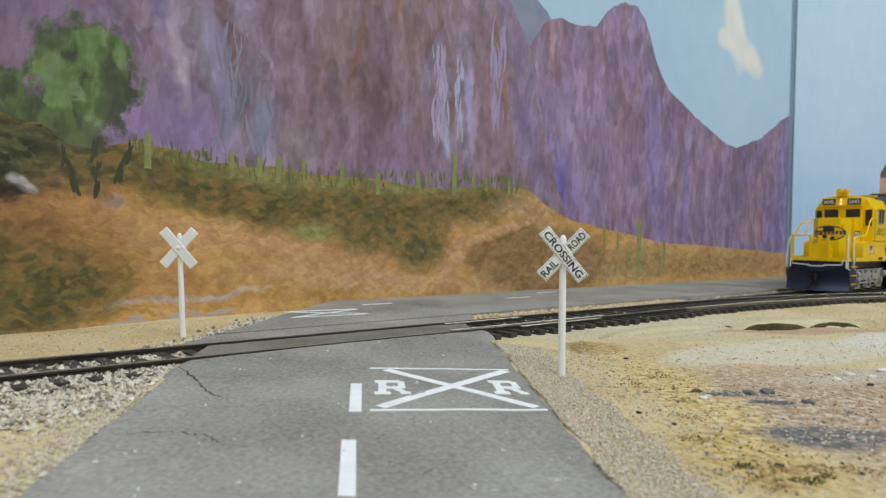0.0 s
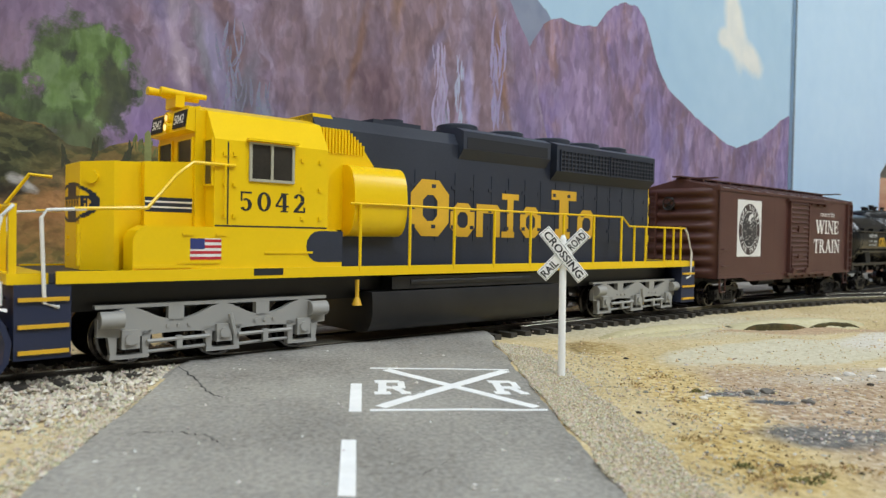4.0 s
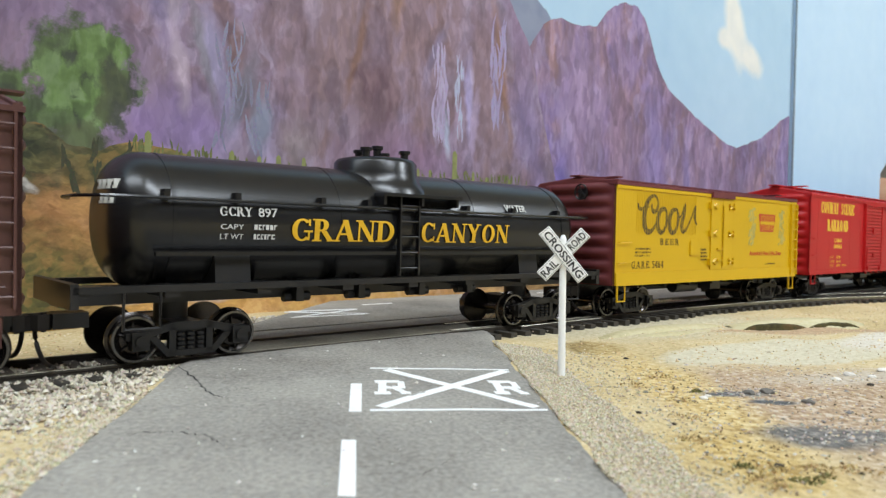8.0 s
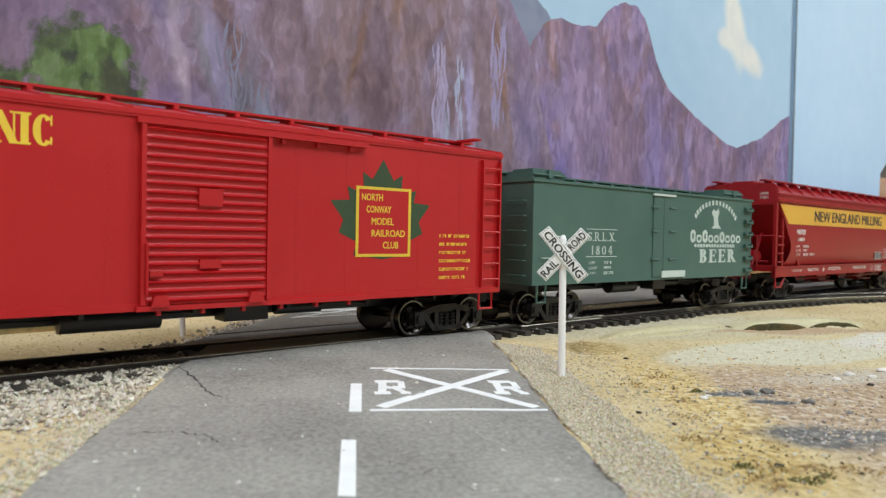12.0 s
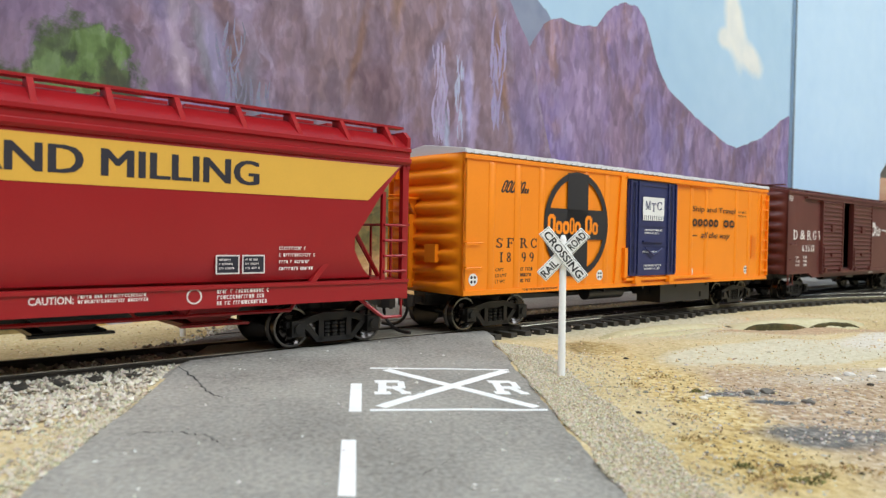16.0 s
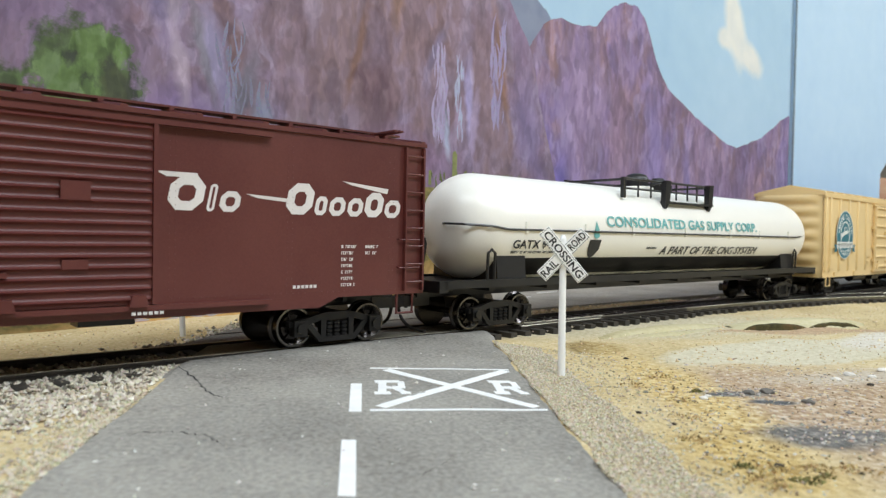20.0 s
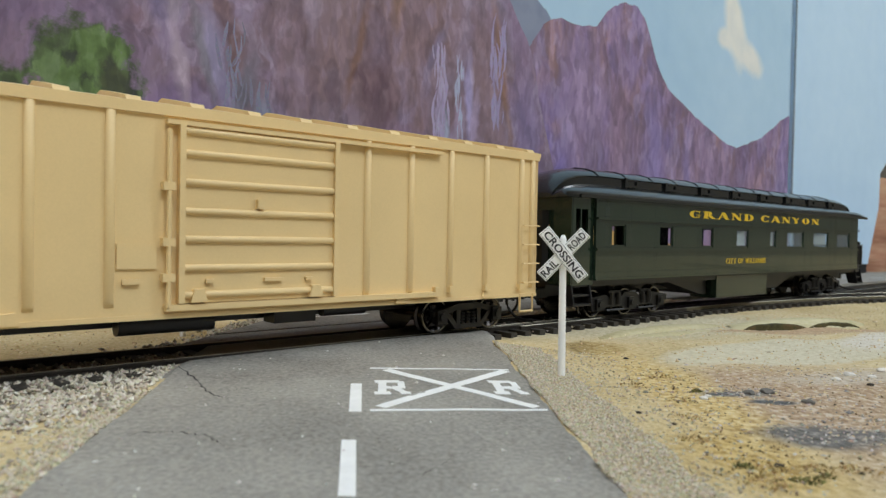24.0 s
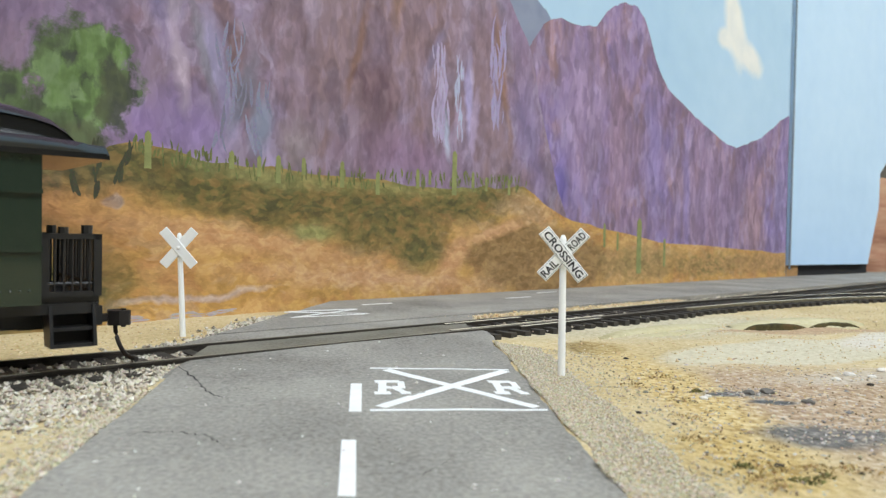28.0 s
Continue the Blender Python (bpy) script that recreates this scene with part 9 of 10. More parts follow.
# ---------------------------------------------------------------- brown double-door boxcar, one door slid open
def double_door_boxcar():
    root = thing("boxcar", "red-brown double-door boxcar with one door slid partly open", "boxcar", "train cars")
    m = paint("boxcar_oxide", (90, 38, 35), 0.42, vary=0.1, scale=40, dust=(140, 90, 80))
    wh = paint("lettering_white_oxide", (222, 216, 212), 0.6)
    L, W, z0, z1, y = 177, 34, 12.2, 49.6, -17
    side_walls(root, L, W, z0, z1, m, [(-22.4, -8.4, 13.6, 48.0)], skirt=(2.2, 58))
    bm = bmesh.new()
    box(bm, -L / 2 + 1, L / 2 - 1, -15.9, 15.9, z0 + 1, z0 + 1.8)
    part("inner_floor", bm, paint("car_floor_dark", (58, 40, 34), 0.8), root)
    for s in (-1, 1):
        ribbed_end(root, s * L / 2, s, W, z0, z1 + 1.2, m, 8)
        end_ladder(root, s * (L / 2 + 1), s, 7 if s < 0 else 10, 13 if s < 0 else 15.5, 13, 48, m, 8)
    gable_roof(root, L, W, z1 + 0.3, m, 3.3, 12)
    running_board(root, L, z1 + 4.2, m)
    rib_door(root, -50.3, -22.8, 12.8, 47.6, y, m, 17, (), "ribbed brown sliding door")
    rib_door(root, -8.6, 20.8, 12.8, 47.6, y, m, 17, (), "ribbed brown sliding door")
    bm = bmesh.new()
    box(bm, -70, 45, y - 1.5, y, 47.6, 48.6)
    part("upper_track", bm, m, root)
    bm = bmesh.new()
    box(bm, -50, 45, y - 1.5, y, 11.6, 12.6)
    part("lower_track", bm, m, root)
    for a in (-86, 80):
        for z in (26, 19):
            grab(root, a, a + 6.5, z, y, m)
        stirrup(root, a + 0.4, a + 5.4, 7.4, 12.2, y + 0.5, m)
    ladder(root, 82, 87.6, 13, 49, y, m, 8)
    brake_wheel(root, -L / 2 - 1.6, -1, 6, 44, m, 3)
    rivets(root, [(x + d, 14 + 1.4 * i) for x in (-79, -53, 24, 50, 78) for d in (-0.6, 0.6) for i in range(24)] + [(-L / 2 + 1.5 + 1.5 * i, 13.6) for i in range(24)] + [(24 + 1.5 * i, 13.6) for i in range(40)], y, m, 0.17)
    small_print(3, root, wh, -87.4, 48.2, y, 97, 0.95, 0.6, 5.4)
    for t, a, b in (("D", -82.0, -77.0), ("R", -66.2, -61.4), ("G", -59.4, -55.0), ("W", -52.6, -46.6)):
        serif(t, root, wh, a, b, 28.2, 32.6, y, fat=0.18)
    words("&", root, wh, -74.2, -68.4, 28.2, 32.6, y, 0.01)
    serif("63531", root, wh, -71.6, -57.2, 22.6, 25.6, y, fat=0.2, gap=0.16)
    load_stencil(root, wh, -78.6, -70.0, 20.4, y, 90, 1.8, 1.0)
    # slanted speed-line name drawn as plain blocks and bars
    for x, w, h in ((22.6, 7.2, 1.0), (30.8, 1.6, 0.8), (33.4, 4.4, 0.62), (48.6, 6.6, 1.0), (56, 3.0, 0.62), (59.8, 4.2, 0.62), (64.8, 4.2, 0.62), (69.6, 5.2, 0.85), (75.6, 4.6, 0.62)):
        plain_glyphs(1, root, wh, x, x + w, 31.2, 31.2 + 7.0 * h, y, 0.0, slope=0.2)
    shape(root, [(20.6, 38.8), (29.0, 38.8), (29.2, 37.8), (22.8, 37.8)], y, wh, "lettering")
    shape(root, [(39.6, 35.2), (49.4, 34.6), (49.4, 33.8), (42, 34.4)], y, wh, "lettering")
    shape(root, [(63.6, 39.4), (77.0, 38.2), (76.6, 37.0), (66, 38.6)], y, wh, "lettering")
    small_print(7, root, wh, 63.6, 24.4, y, 23, 1.5, 0.7, 4)
    small_print(2, root, wh, 70.4, 24.4, y, 24, 1.5, 0.7, 4)
    plain_glyphs(6, root, wh, 51, 57, 14.6, 15.3, y, 0.3, False)
    plain_glyphs(6, root, wh, 16, 22, 10.8, 11.4, y - 1.5, 0.3, False)
    floor_and_gear(root, L, z0, L / 2 + 1)
    finish(root, 473.5, (-66, 66))


# ---------------------------------------------------------------- beige boxcar
def beige_boxcar():
    root = thing("boxcar", "beige ribbed boxcar with a round teal and white emblem", "boxcar", "train cars")
    m = paint("boxcar_beige", (234, 205, 150), 0.45, vary=0.06, scale=40)
    teal = paint("emblem_teal", (30, 110, 128), 0.5)
    wh = paint("emblem_white", (232, 234, 230), 0.55)
    L, W, z0, z1, y = 181, 34, 9.6, 51.0, -17
    side_walls(root, L, W, z0, z1, m)
    for s in (-1, 1):
        ribbed_end(root, s * L / 2, s, W, z0, z1 + 1.0, m, 7, 1.2)
        end_ladder(root, s * (L / 2 + 1), s, 9, 14, 12, 30, m, 4)
    bm = bmesh.new()
    prism(bm, [(-W / 2 - 0.6, z1 - 0.4), (-W / 2 - 0.6, z1 + 0.8), (0, z1 + 4.0), (W / 2 + 0.6, z1 + 0.8), (W / 2 + 0.6, z1 - 0.4)], -L / 2 - 0.5, L / 2 + 0.5, "x")
    for i in range(15):
        x = -L / 2 + 3 + (L - 6) * i / 14
        prism(bm, [(-W / 2 - 0.3, z1 + 0.7), (-W / 2 + 0.8, z1 + 1.8), (0, z1 + 5.0), (W / 2 - 0.8, z1 + 1.8), (W / 2 + 0.3, z1 + 0.7)], x - 1.4, x + 1.4, "x")
    part("roof", bm, m, root, bevel=0.15)
    bm = bmesh.new()
    box(bm, -L / 2, L / 2, y - 0.7, y, z1 - 1.4, z1 - 0.3)
    box(bm, -L / 2, L / 2, y - 0.3, y, z0, z0 + 1.0)
    part("side_sill", bm, m, root, bevel=0.15)
    for x in (-88, -82, -69, -55.8, -42.6, -29.2, 29.2, 42.6, 56, 69.1, 83.3, 88):
        bm = bmesh.new()
        rounded_bar(bm, (x, 12.3), (x, z1 - 0.8), 0.95, 0.85, y)
        part("side_post", bm, m, root, smooth=60)
    bm = bmesh.new()
    box(bm, -16.6, 20.4, y - 0.7, y, 12.6, 48.2)
    d = part("door", bm, m, root, "beige sliding door with raised bars", bevel=0.2)
    for z in (14.2, 19.6, 25.4, 31.0, 36.8, 42.6, 47.0):
        bm = bmesh.new()
        rounded_bar(bm, (-16.0, z), (19.6, z), 0.75, 0.9, y - 0.7)
        part("door_rib", bm, m, d, smooth=60)
    bm = bmesh.new()
    for x in (-16.6, 19.2):
        box(bm, x, x + 1.2, y - 1.6, y - 0.6, 12.6, 48.2)
    tube(bm, [(-18.6, y - 1.4, 12), (-18.6, y - 1.4, 47)], 0.5)
    for z in (17, 24, 35):
        box(bm, -19.8, -17.4, y - 1.8, y, z, z + 1.6)
    box(bm, 0, 1.6, y - 1.8, y - 0.7, 32, 34)
    part("door_hardware", bm, m, d, bevel=0.15)
    for z, h in ((11.2, 1.2), (48.0, 0.9)):
        bm = bmesh.new()
        box(bm, -19, 52, y - 1.5, y, z, z + h)
        part("door_track", bm, m, root)
    panel(root, -28, -20.6, 19.6, 24.4, y, m, "placard_board", 0.5, 0.15)
    panel(root, -27, -23.6, 16.6, 17.6, y, m, "placard_board", 0.7, 0.15)
    bm = bmesh.new()      # rollers and hasps along the door's foot
    for x in (-12.5, 14.5):
        prism(bm, [(x - 1.7, 12.8), (x - 1.0, 15.4), (x + 1.0, 15.4), (x + 1.7, 12.8)], y - 2.0, y - 0.6)
    for x in (-11, 2, 12):
        box(bm, x, x + (4.4 if x == 2 else 1.8), y - 1.5, y - 0.6, 16.6, 17.3)
    for x in (51, 56, 69, 83):
        box(bm, x - 0.8, x + 0.8, y - 1.4, y, 12.0, 13.6)
    part("door_roller", bm, m, d, bevel=0.25)
    for a in (-86.4, 83.4):
        for z in (14, 19.5, 25, 30.5):
            grab(root, a, a + 6.6, z, y - 0.6, m)
        stirrup(root, a, a + 5.4, 5.4, 10.5, y - 0.2, m)
    for x in (-74, -46, 40, 70):
        shape(root, [(x - 2.2, 10), (x + 2.2, 10), (x + 1.5, 12.2), (x - 1.5, 12.2)], y, m, "jacking_pad", 0.8)
    cx, cz, rx, rz = -63.0, 31.2, 11.4, 12.0
    disc(root, cx, cz, rx + 0.5, rz + 0.5, y - 0.82, wh, "emblem_border")
    e = disc(root, cx, cz, rx, rz, y - 0.87, teal, "emblem_disc")
    disc(e, cx, cz, 6.6, 7.0, y - 0.92, wh, "emblem_ring", 0.9)
    shape(e, [(cx - 5.4, cz - 2.2), (cx - 5.6, cz + 0.6), (cx - 2, cz + 1.4), (cx - 1, cz + 4), (cx + 2.4, cz + 4), (cx + 2.8, cz + 2), (cx + 5.6, cz + 2.2), (cx + 4.6, cz + 1.2), (cx, cz), (cx - 4.6, cz - 1.4)], y - 0.93, wh, "emblem_mark")
    shape(e, [(cx - 1.2, cz + 2.2), (cx - 0.4, cz + 3.6), (cx + 2, cz + 3.6), (cx + 1.8, cz + 2)], y - 0.99, teal, "emblem_mark")
    for txt, a0, a1 in (("VERDE CANYON", 178, 2), ("RAILROAD", 222, 318)):
        for i, ch in enumerate(txt):
            if ch == " ":
                continue
            a = radians(a0 + (a1 - a0) * (i + 0.5) / len(txt))
            up = a0 < 180
            rot = Matrix.Translation((cx + 9.0 * math.cos(a), 0, cz + 9.5 * math.sin(a))) @ Matrix.Rotation(-(a - math.pi / 2 if up else a + math.pi / 2), 4, "Y")
            words(ch, e, wh, *((-0.28, 0.28) if ch == "I" else (-0.95, 0.95)), -1.3, 1.3, y - 0.92, 0.015, rot=rot)
    shape(root, [(cx - 15, 22.4), (cx - 11, 22.6), (cx - 11, 26.2), (cx - 15, 26.0), (cx - 13.4, 24.2)], y - 0.95, teal, "emblem_ribbon")
    shape(root, [(cx + 15, 22.4), (cx + 11, 22.6), (cx + 11, 26.2), (cx + 15, 26.0), (cx + 13.4, 24.2)], y - 0.95, teal, "emblem_ribbon")
    panel(root, cx - 11.6, cx + 11.6, 24.6, 27.6, y - 0.98, wh, "emblem_banner")
    words("WILDERNESS ROUTE", root, paint("banner_ink", (90, 92, 92), 0.6), cx - 10.8, cx + 10.8, 25.2, 27.0, y - 1.03, 0.0)
    floor_and_gear(root, L, z0 + 0.6, L / 2 + 1)
    finish(root, 906.5, (-68, 68))


# ---------------------------------------------------------------- passenger car with an open rear platform
def passenger_car():
    root = thing("passenger_car", "dark green clerestory passenger car with an open rear platform", "passenger car", "train cars")
    m = paint("coach_green", (31, 46, 35), 0.22, vary=0.12, scale=40, dust=(46, 62, 50), coat=0.3)
    bk = paint("coach_roof_black", (24, 25, 25), 0.2, vary=0.15, scale=40, dust=(38, 39, 38), coat=0.3)
    ye = paint("lettering_gold", (222, 184, 34), 0.5)
    W, z0, z1, y = 33.6, 13.4, 40.2, -16.8
    wins = [(-101.4, -93.0), (-72.4, -63.4), (-43, -34.0), (-15, -4.6), (15.8, 21.6), (33, 51.0), (62.2, 80.4), (91.6, 108.5)]
    x0, x1 = -109.6, 120.0
    for s in (-1, 1):
        bm = bmesh.new()
        ya, yb = sorted((s * W / 2, s * (W / 2 - 1)))
        a = x0
        for p, q in wins:
            if s > 0:
                p, q = p + 2, q + 11
            box(bm, a, p, ya, yb, z0, z1)
            box(bm, p, q, ya, yb, z0, 24.4)
            box(bm, p, q, ya, yb, 32.0, z1)
            a = q
        box(bm, a, x1, ya, yb, z0, z1)
        part("side_wall", bm, m, root)
    bm = bmesh.new()
    box(bm, x0, x1, y - 0.7, y, 22.9, 24.0)
    box(bm, x0, x1, y - 0.9, y, 33.2, 34.0)
    box(bm, x0, x1, y - 0.3, y, z0, z0 + 0.7)
    part("belt_rail", bm, m, root, bevel=0.3)
    for s in (-1, 1):      # eave gutter
        bm = bmesh.new()
        box(bm, -119, 130.4, *sorted((s * 17.4, s * 18.0)), 40.0, 41.0)
        part("gutter", bm, bk, root, bevel=0.2)
    cur = paint("pale_blind", (176, 176, 166), 0.7, vary=0.1, scale=100)
    for i, (p, q) in enumerate(wins):
        bm = bmesh.new()
        for a, b, c, d in ((p, p + 0.6, 24.4, 32), (q - 0.6, q, 24.4, 32), (p, q, 24.4, 25.0), (p, q, 31.4, 32)):
            box(bm, a, b, y + 0.2, y + 0.8, c, d)
        w = part("window_frame", bm, m, root)
        if i > 2:
            bm = bmesh.new()
            box(bm, p + 0.6, q - 0.6, y + 0.5, y + 0.65, 25, 31.4)
            part("pane", bm, M_GLASS, w).visible_shadow = False
            if i in (3, 4, 6):
                bm = bmesh.new()
                box(bm, p + 0.8, q - 0.8, y + 1.4, y + 1.6, 25.2 if i != 6 else 26, 31.2)
                part("blind", bm, cur, w, "pale window blind")
    bm = bmesh.new()
    box(bm, x0, x1, -W / 2 + 1, W / 2 - 1, z0, z0 + 1)
    box(bm, x0, x1, -W / 2 + 1, W / 2 - 1, z1 - 1, z1)
    part("inner_floor", bm, M_DARKIN, root)
    # vestibule, set in a little, with its door
    bm = bmesh.new()
    for s in (-1, 1):
        ya, yb = sorted((s * 15.6, s * 14.6))
        for a, b, c, d in ((-120.6, -118.6, 12, z1), (-112.4, -109.4, 12, z1), (-118.6, -112.4, 12, 28), (-118.6, -112.4, 36.4, z1)):
            box(bm, a, b, ya, yb, c, d)
    box(bm, -120.8, -120.0, -15.6, -6.5, 12, z1)
    box(bm, -120.8, -120.0, 6.5, 15.6, 12, z1)
    box(bm, -120.8, -120.0, -6.5, 6.5, 34, z1)
    part("vestibule", bm, m, root)
    bm = bmesh.new()
    box(bm, -116.0, -115.4, -15.4, -14.9, 28, 36.4)
    part("vestibule_window", bm, m, root)
    bm = bmesh.new()
    prism(bm, [(-121, -6.5), (-123.6, -6.0), (-123.6, 6.0), (-121, 6.5)], 13, 36, "z")
    part("diaphragm", bm, M_BLACK, root)
    for a, b in ((-120.4, -110.5), (121.5, 129.4)):
        bm = bmesh.new()
        for k, (zz, out) in enumerate(((12.0, 14.6), (9.0, 15.6), (6.0, 16.4))):
            for s in (-1, 1):
                box(bm, a + 0.4, b - 0.4, *sorted((s * out, s * (out - 3.2))), zz - 0.7, zz)
        for s in (-1, 1):
            for xx in (a, b - 0.6):
                prism(bm, [(s * 10, 13), (s * 15.4, 13), (s * 16.8, 5.4), (s * 12.5, 5.4)], xx, xx + 0.6, "x")
            prism(bm, [(s * 10, 13), (s * 11, 13), (s * 13.2, 5.4), (s * 12.2, 5.4)], a, b, "x")
        part("steps", bm, M_BLACK, root)
    # clerestory roof, its ends curving down
    half = [(17.6, 40.0), (17.6, 40.9), (16.8, 41.8), (14.4, 43.6), (10.6, 45.0), (9.9, 45.3), (9.8, 47.9), (10.3, 48.2), (8.6, 49.6), (5, 50.8), (0, 51.4)]
    sec = [(-p, q) for p, q in half] + [(p, q) for p, q in half[-2::-1]]
    bm = bmesh.new()
    rows = []
    stations = [(-123.6, 0.06), (-123.0, 0.25), (-120.5, 0.5), (-117, 0.7), (-112, 0.87), (-106, 0.96), (-98, 1), (-50, 1), (0, 1), (50, 1), (100, 1), (108, 0.985), (115, 0.94), (120, 0.87), (123, 0.78), (125.6, 0.6), (127.2, 0.4), (128.2, 0.26), (131.0, 0.2)]
    for x, k in stations:
        rows.append([bm.verts.new((x, yy * (0.9 + 0.1 * min(1, k * 1.6) if x < 0 else 1), 40 + (zz - 40) * (k if abs(yy) < 12 else k ** (0.35 if x < 0 else 0.16)))) for yy, zz in sec])
    n = len(sec)
    for a, b in zip(rows, rows[1:]):
        for i in range(n):
            bm.faces.new((a[i], a[(i + 1) % n], b[(i + 1) % n], b[i]))
    bm.faces.new(rows[0][::-1])
    bm.faces.new(rows[-1])
    part("roof", bm, bk, root, "dark clerestory roof", smooth=38)
    for x in (-81, -55, -29, -3, 23, 49, 75, 100):
        bm = bmesh.new()
        for a, b, c, d in ((x - 4.2, x - 2.8, 45.2, 48.4), (x + 2.8, x + 3.8, 45.4, 48.2), (x - 2.8, x + 2.8, 45.4, 46.1), (x - 2.8, x + 2.8, 47.5, 48.2)):
            box(bm, a, b, -10.7, -9.7, c, d)
        box(bm, x - 2.8, x + 2.8, -10.2, -9.7, 46.1, 47.5)
        part("roof_vent", bm, bk, root, bevel=0.2)
    for i in range(13):
        bm = bmesh.new()
        x = -100 + i * 16.5
        prism(bm, [(-10.5, 48.2), (-8.6, 49.85), (-5, 51.05), (0, 51.7), (5, 51.05), (8.6, 49.85), (10.5, 48.2)], x - 0.35, x + 0.35, "x")
        part("roof_seam", bm, bk, root)
    for t, a, b in (("GRAND", -52.9, 0.1), ("CANYON", 5.6, 68.0)):
        serif(t, root, ye, a, b, 35.5, 38.3, y, fat=0.27, gap=0.22)
    serif("CITY OF WILLIAMS", root, ye, -23.6, 11.9, 17.8, 19.9, y, fat=0.2)
    pts = []
    for p, q in wins:
        for xx in (p - 1.6, p - 3.0, q + 1.6, q + 3.0):
            pts += [(xx, 14.4 + 1.25 * i) for i in range(21)]
    pts += [(x0 + 1.2 + 1.5 * i, 16.0) for i in range(152)] + [(x0 + 1.2 + 1.5 * i, 39.2) for i in range(152)]
    rivets(root, pts, y, m, 0.32)
    # underbody
    bm = bmesh.new()
    box(bm, -118, 130, -15, 15, 11.4, 13.4)
    box(bm, -118, 134, -3, 3, 7.5, 11.4)
    part("underframe", bm, M_BLACK, root)
    bm = bmesh.new()
    box(bm, -28, 16.4, -15.4, -4, 4.0, 12.8)
    gear = part("equipment_box", bm, m, root, "green under-floor equipment box", bevel=0.3)
    rivets(gear, [(-26 + 3.4 * i, 11.6) for i in range(13)] + [(-26 + 10 * i, 5.4 + 1.5 * k) for i in range(5) for k in range(4)], -15.4, m, 0.2)
    bm = bmesh.new()
    prism(bm, [(-60, 11.5), (-34, 5.5), (-30, 5.5), (-30, 11.5)], -12, 12)
    prism(bm, [(18, 11.5), (18, 6), (34, 6), (52, 11.5)], -12, 12)
    part("under_tank", bm, M_BLACK, root)
    # open rear platform with barred railing
    bm = bmesh.new()
    box(bm, 120, 130.2, -14.5, 14.5, 13.0, 14.8)
    part("platform", bm, M_BLACK, root)
    bm = bmesh.new()
    for z in (25.6, 17.0, 15.2):
        tube(bm, [(120.4, -15.2, z), (129.8, -15.2, z), (129.8, 15.2, z), (120.4, 15.2, z)], 0.5 if z > 20 else 0.32)
    for i in range(7):
        for s in (-15.2, 15.2):
            tube(bm, [(121 + i * 1.45, s, 15), (121 + i * 1.45, s, 25.4)], 0.28)
    for i in range(14):
        tube(bm, [(129.8, -14.4 + i * 2.2, 15), (129.8, -14.4 + i * 2.2, 25.4)], 0.28)
    for s in (-15.2, 15.2):      # stout corner posts and a flat top bar
        for xx in (120.8, 129.6):
            box(bm, xx - 0.7, xx + 0.7, s - 0.7, s + 0.7, 14.6, 26.2)
        box(bm, 120.4, 130.3, s - 0.7, s + 0.7, 25.2, 26.2)
        box(bm, 120.4, 130.3, s - 0.5, s + 0.5, 14.6, 15.6)
    part("platform_railing", bm, M_BLACK, root, "black barred railing")
    for s, yy in ((0, -14.4), (1, 13.4)):
        bm = bmesh.new()
        cyl(bm, (124, yy, 25.4), (124, yy, 27.4), 0.9, 8)
        cyl(bm, (128, yy, 25.4), (128, yy, 27.8), 1.0, 8)
        part("marker_lamp", bm, M_BLACK, root)
    bm = bmesh.new()
    box(bm, 119.2, 120, -15.8, -4.5, z0, z1)
    box(bm, 119.2, 120, 4.5, 15.8, z0, z1)
    box(bm, 119.2, 120, -4.5, 4.5, 34, z1)
    part("end_wall", bm, m, root)
    coupler(root, -123.5, -1)
    coupler(root, 133, 1)
    finish(root, 1135.0, (-83, 86), 18.5, 3)


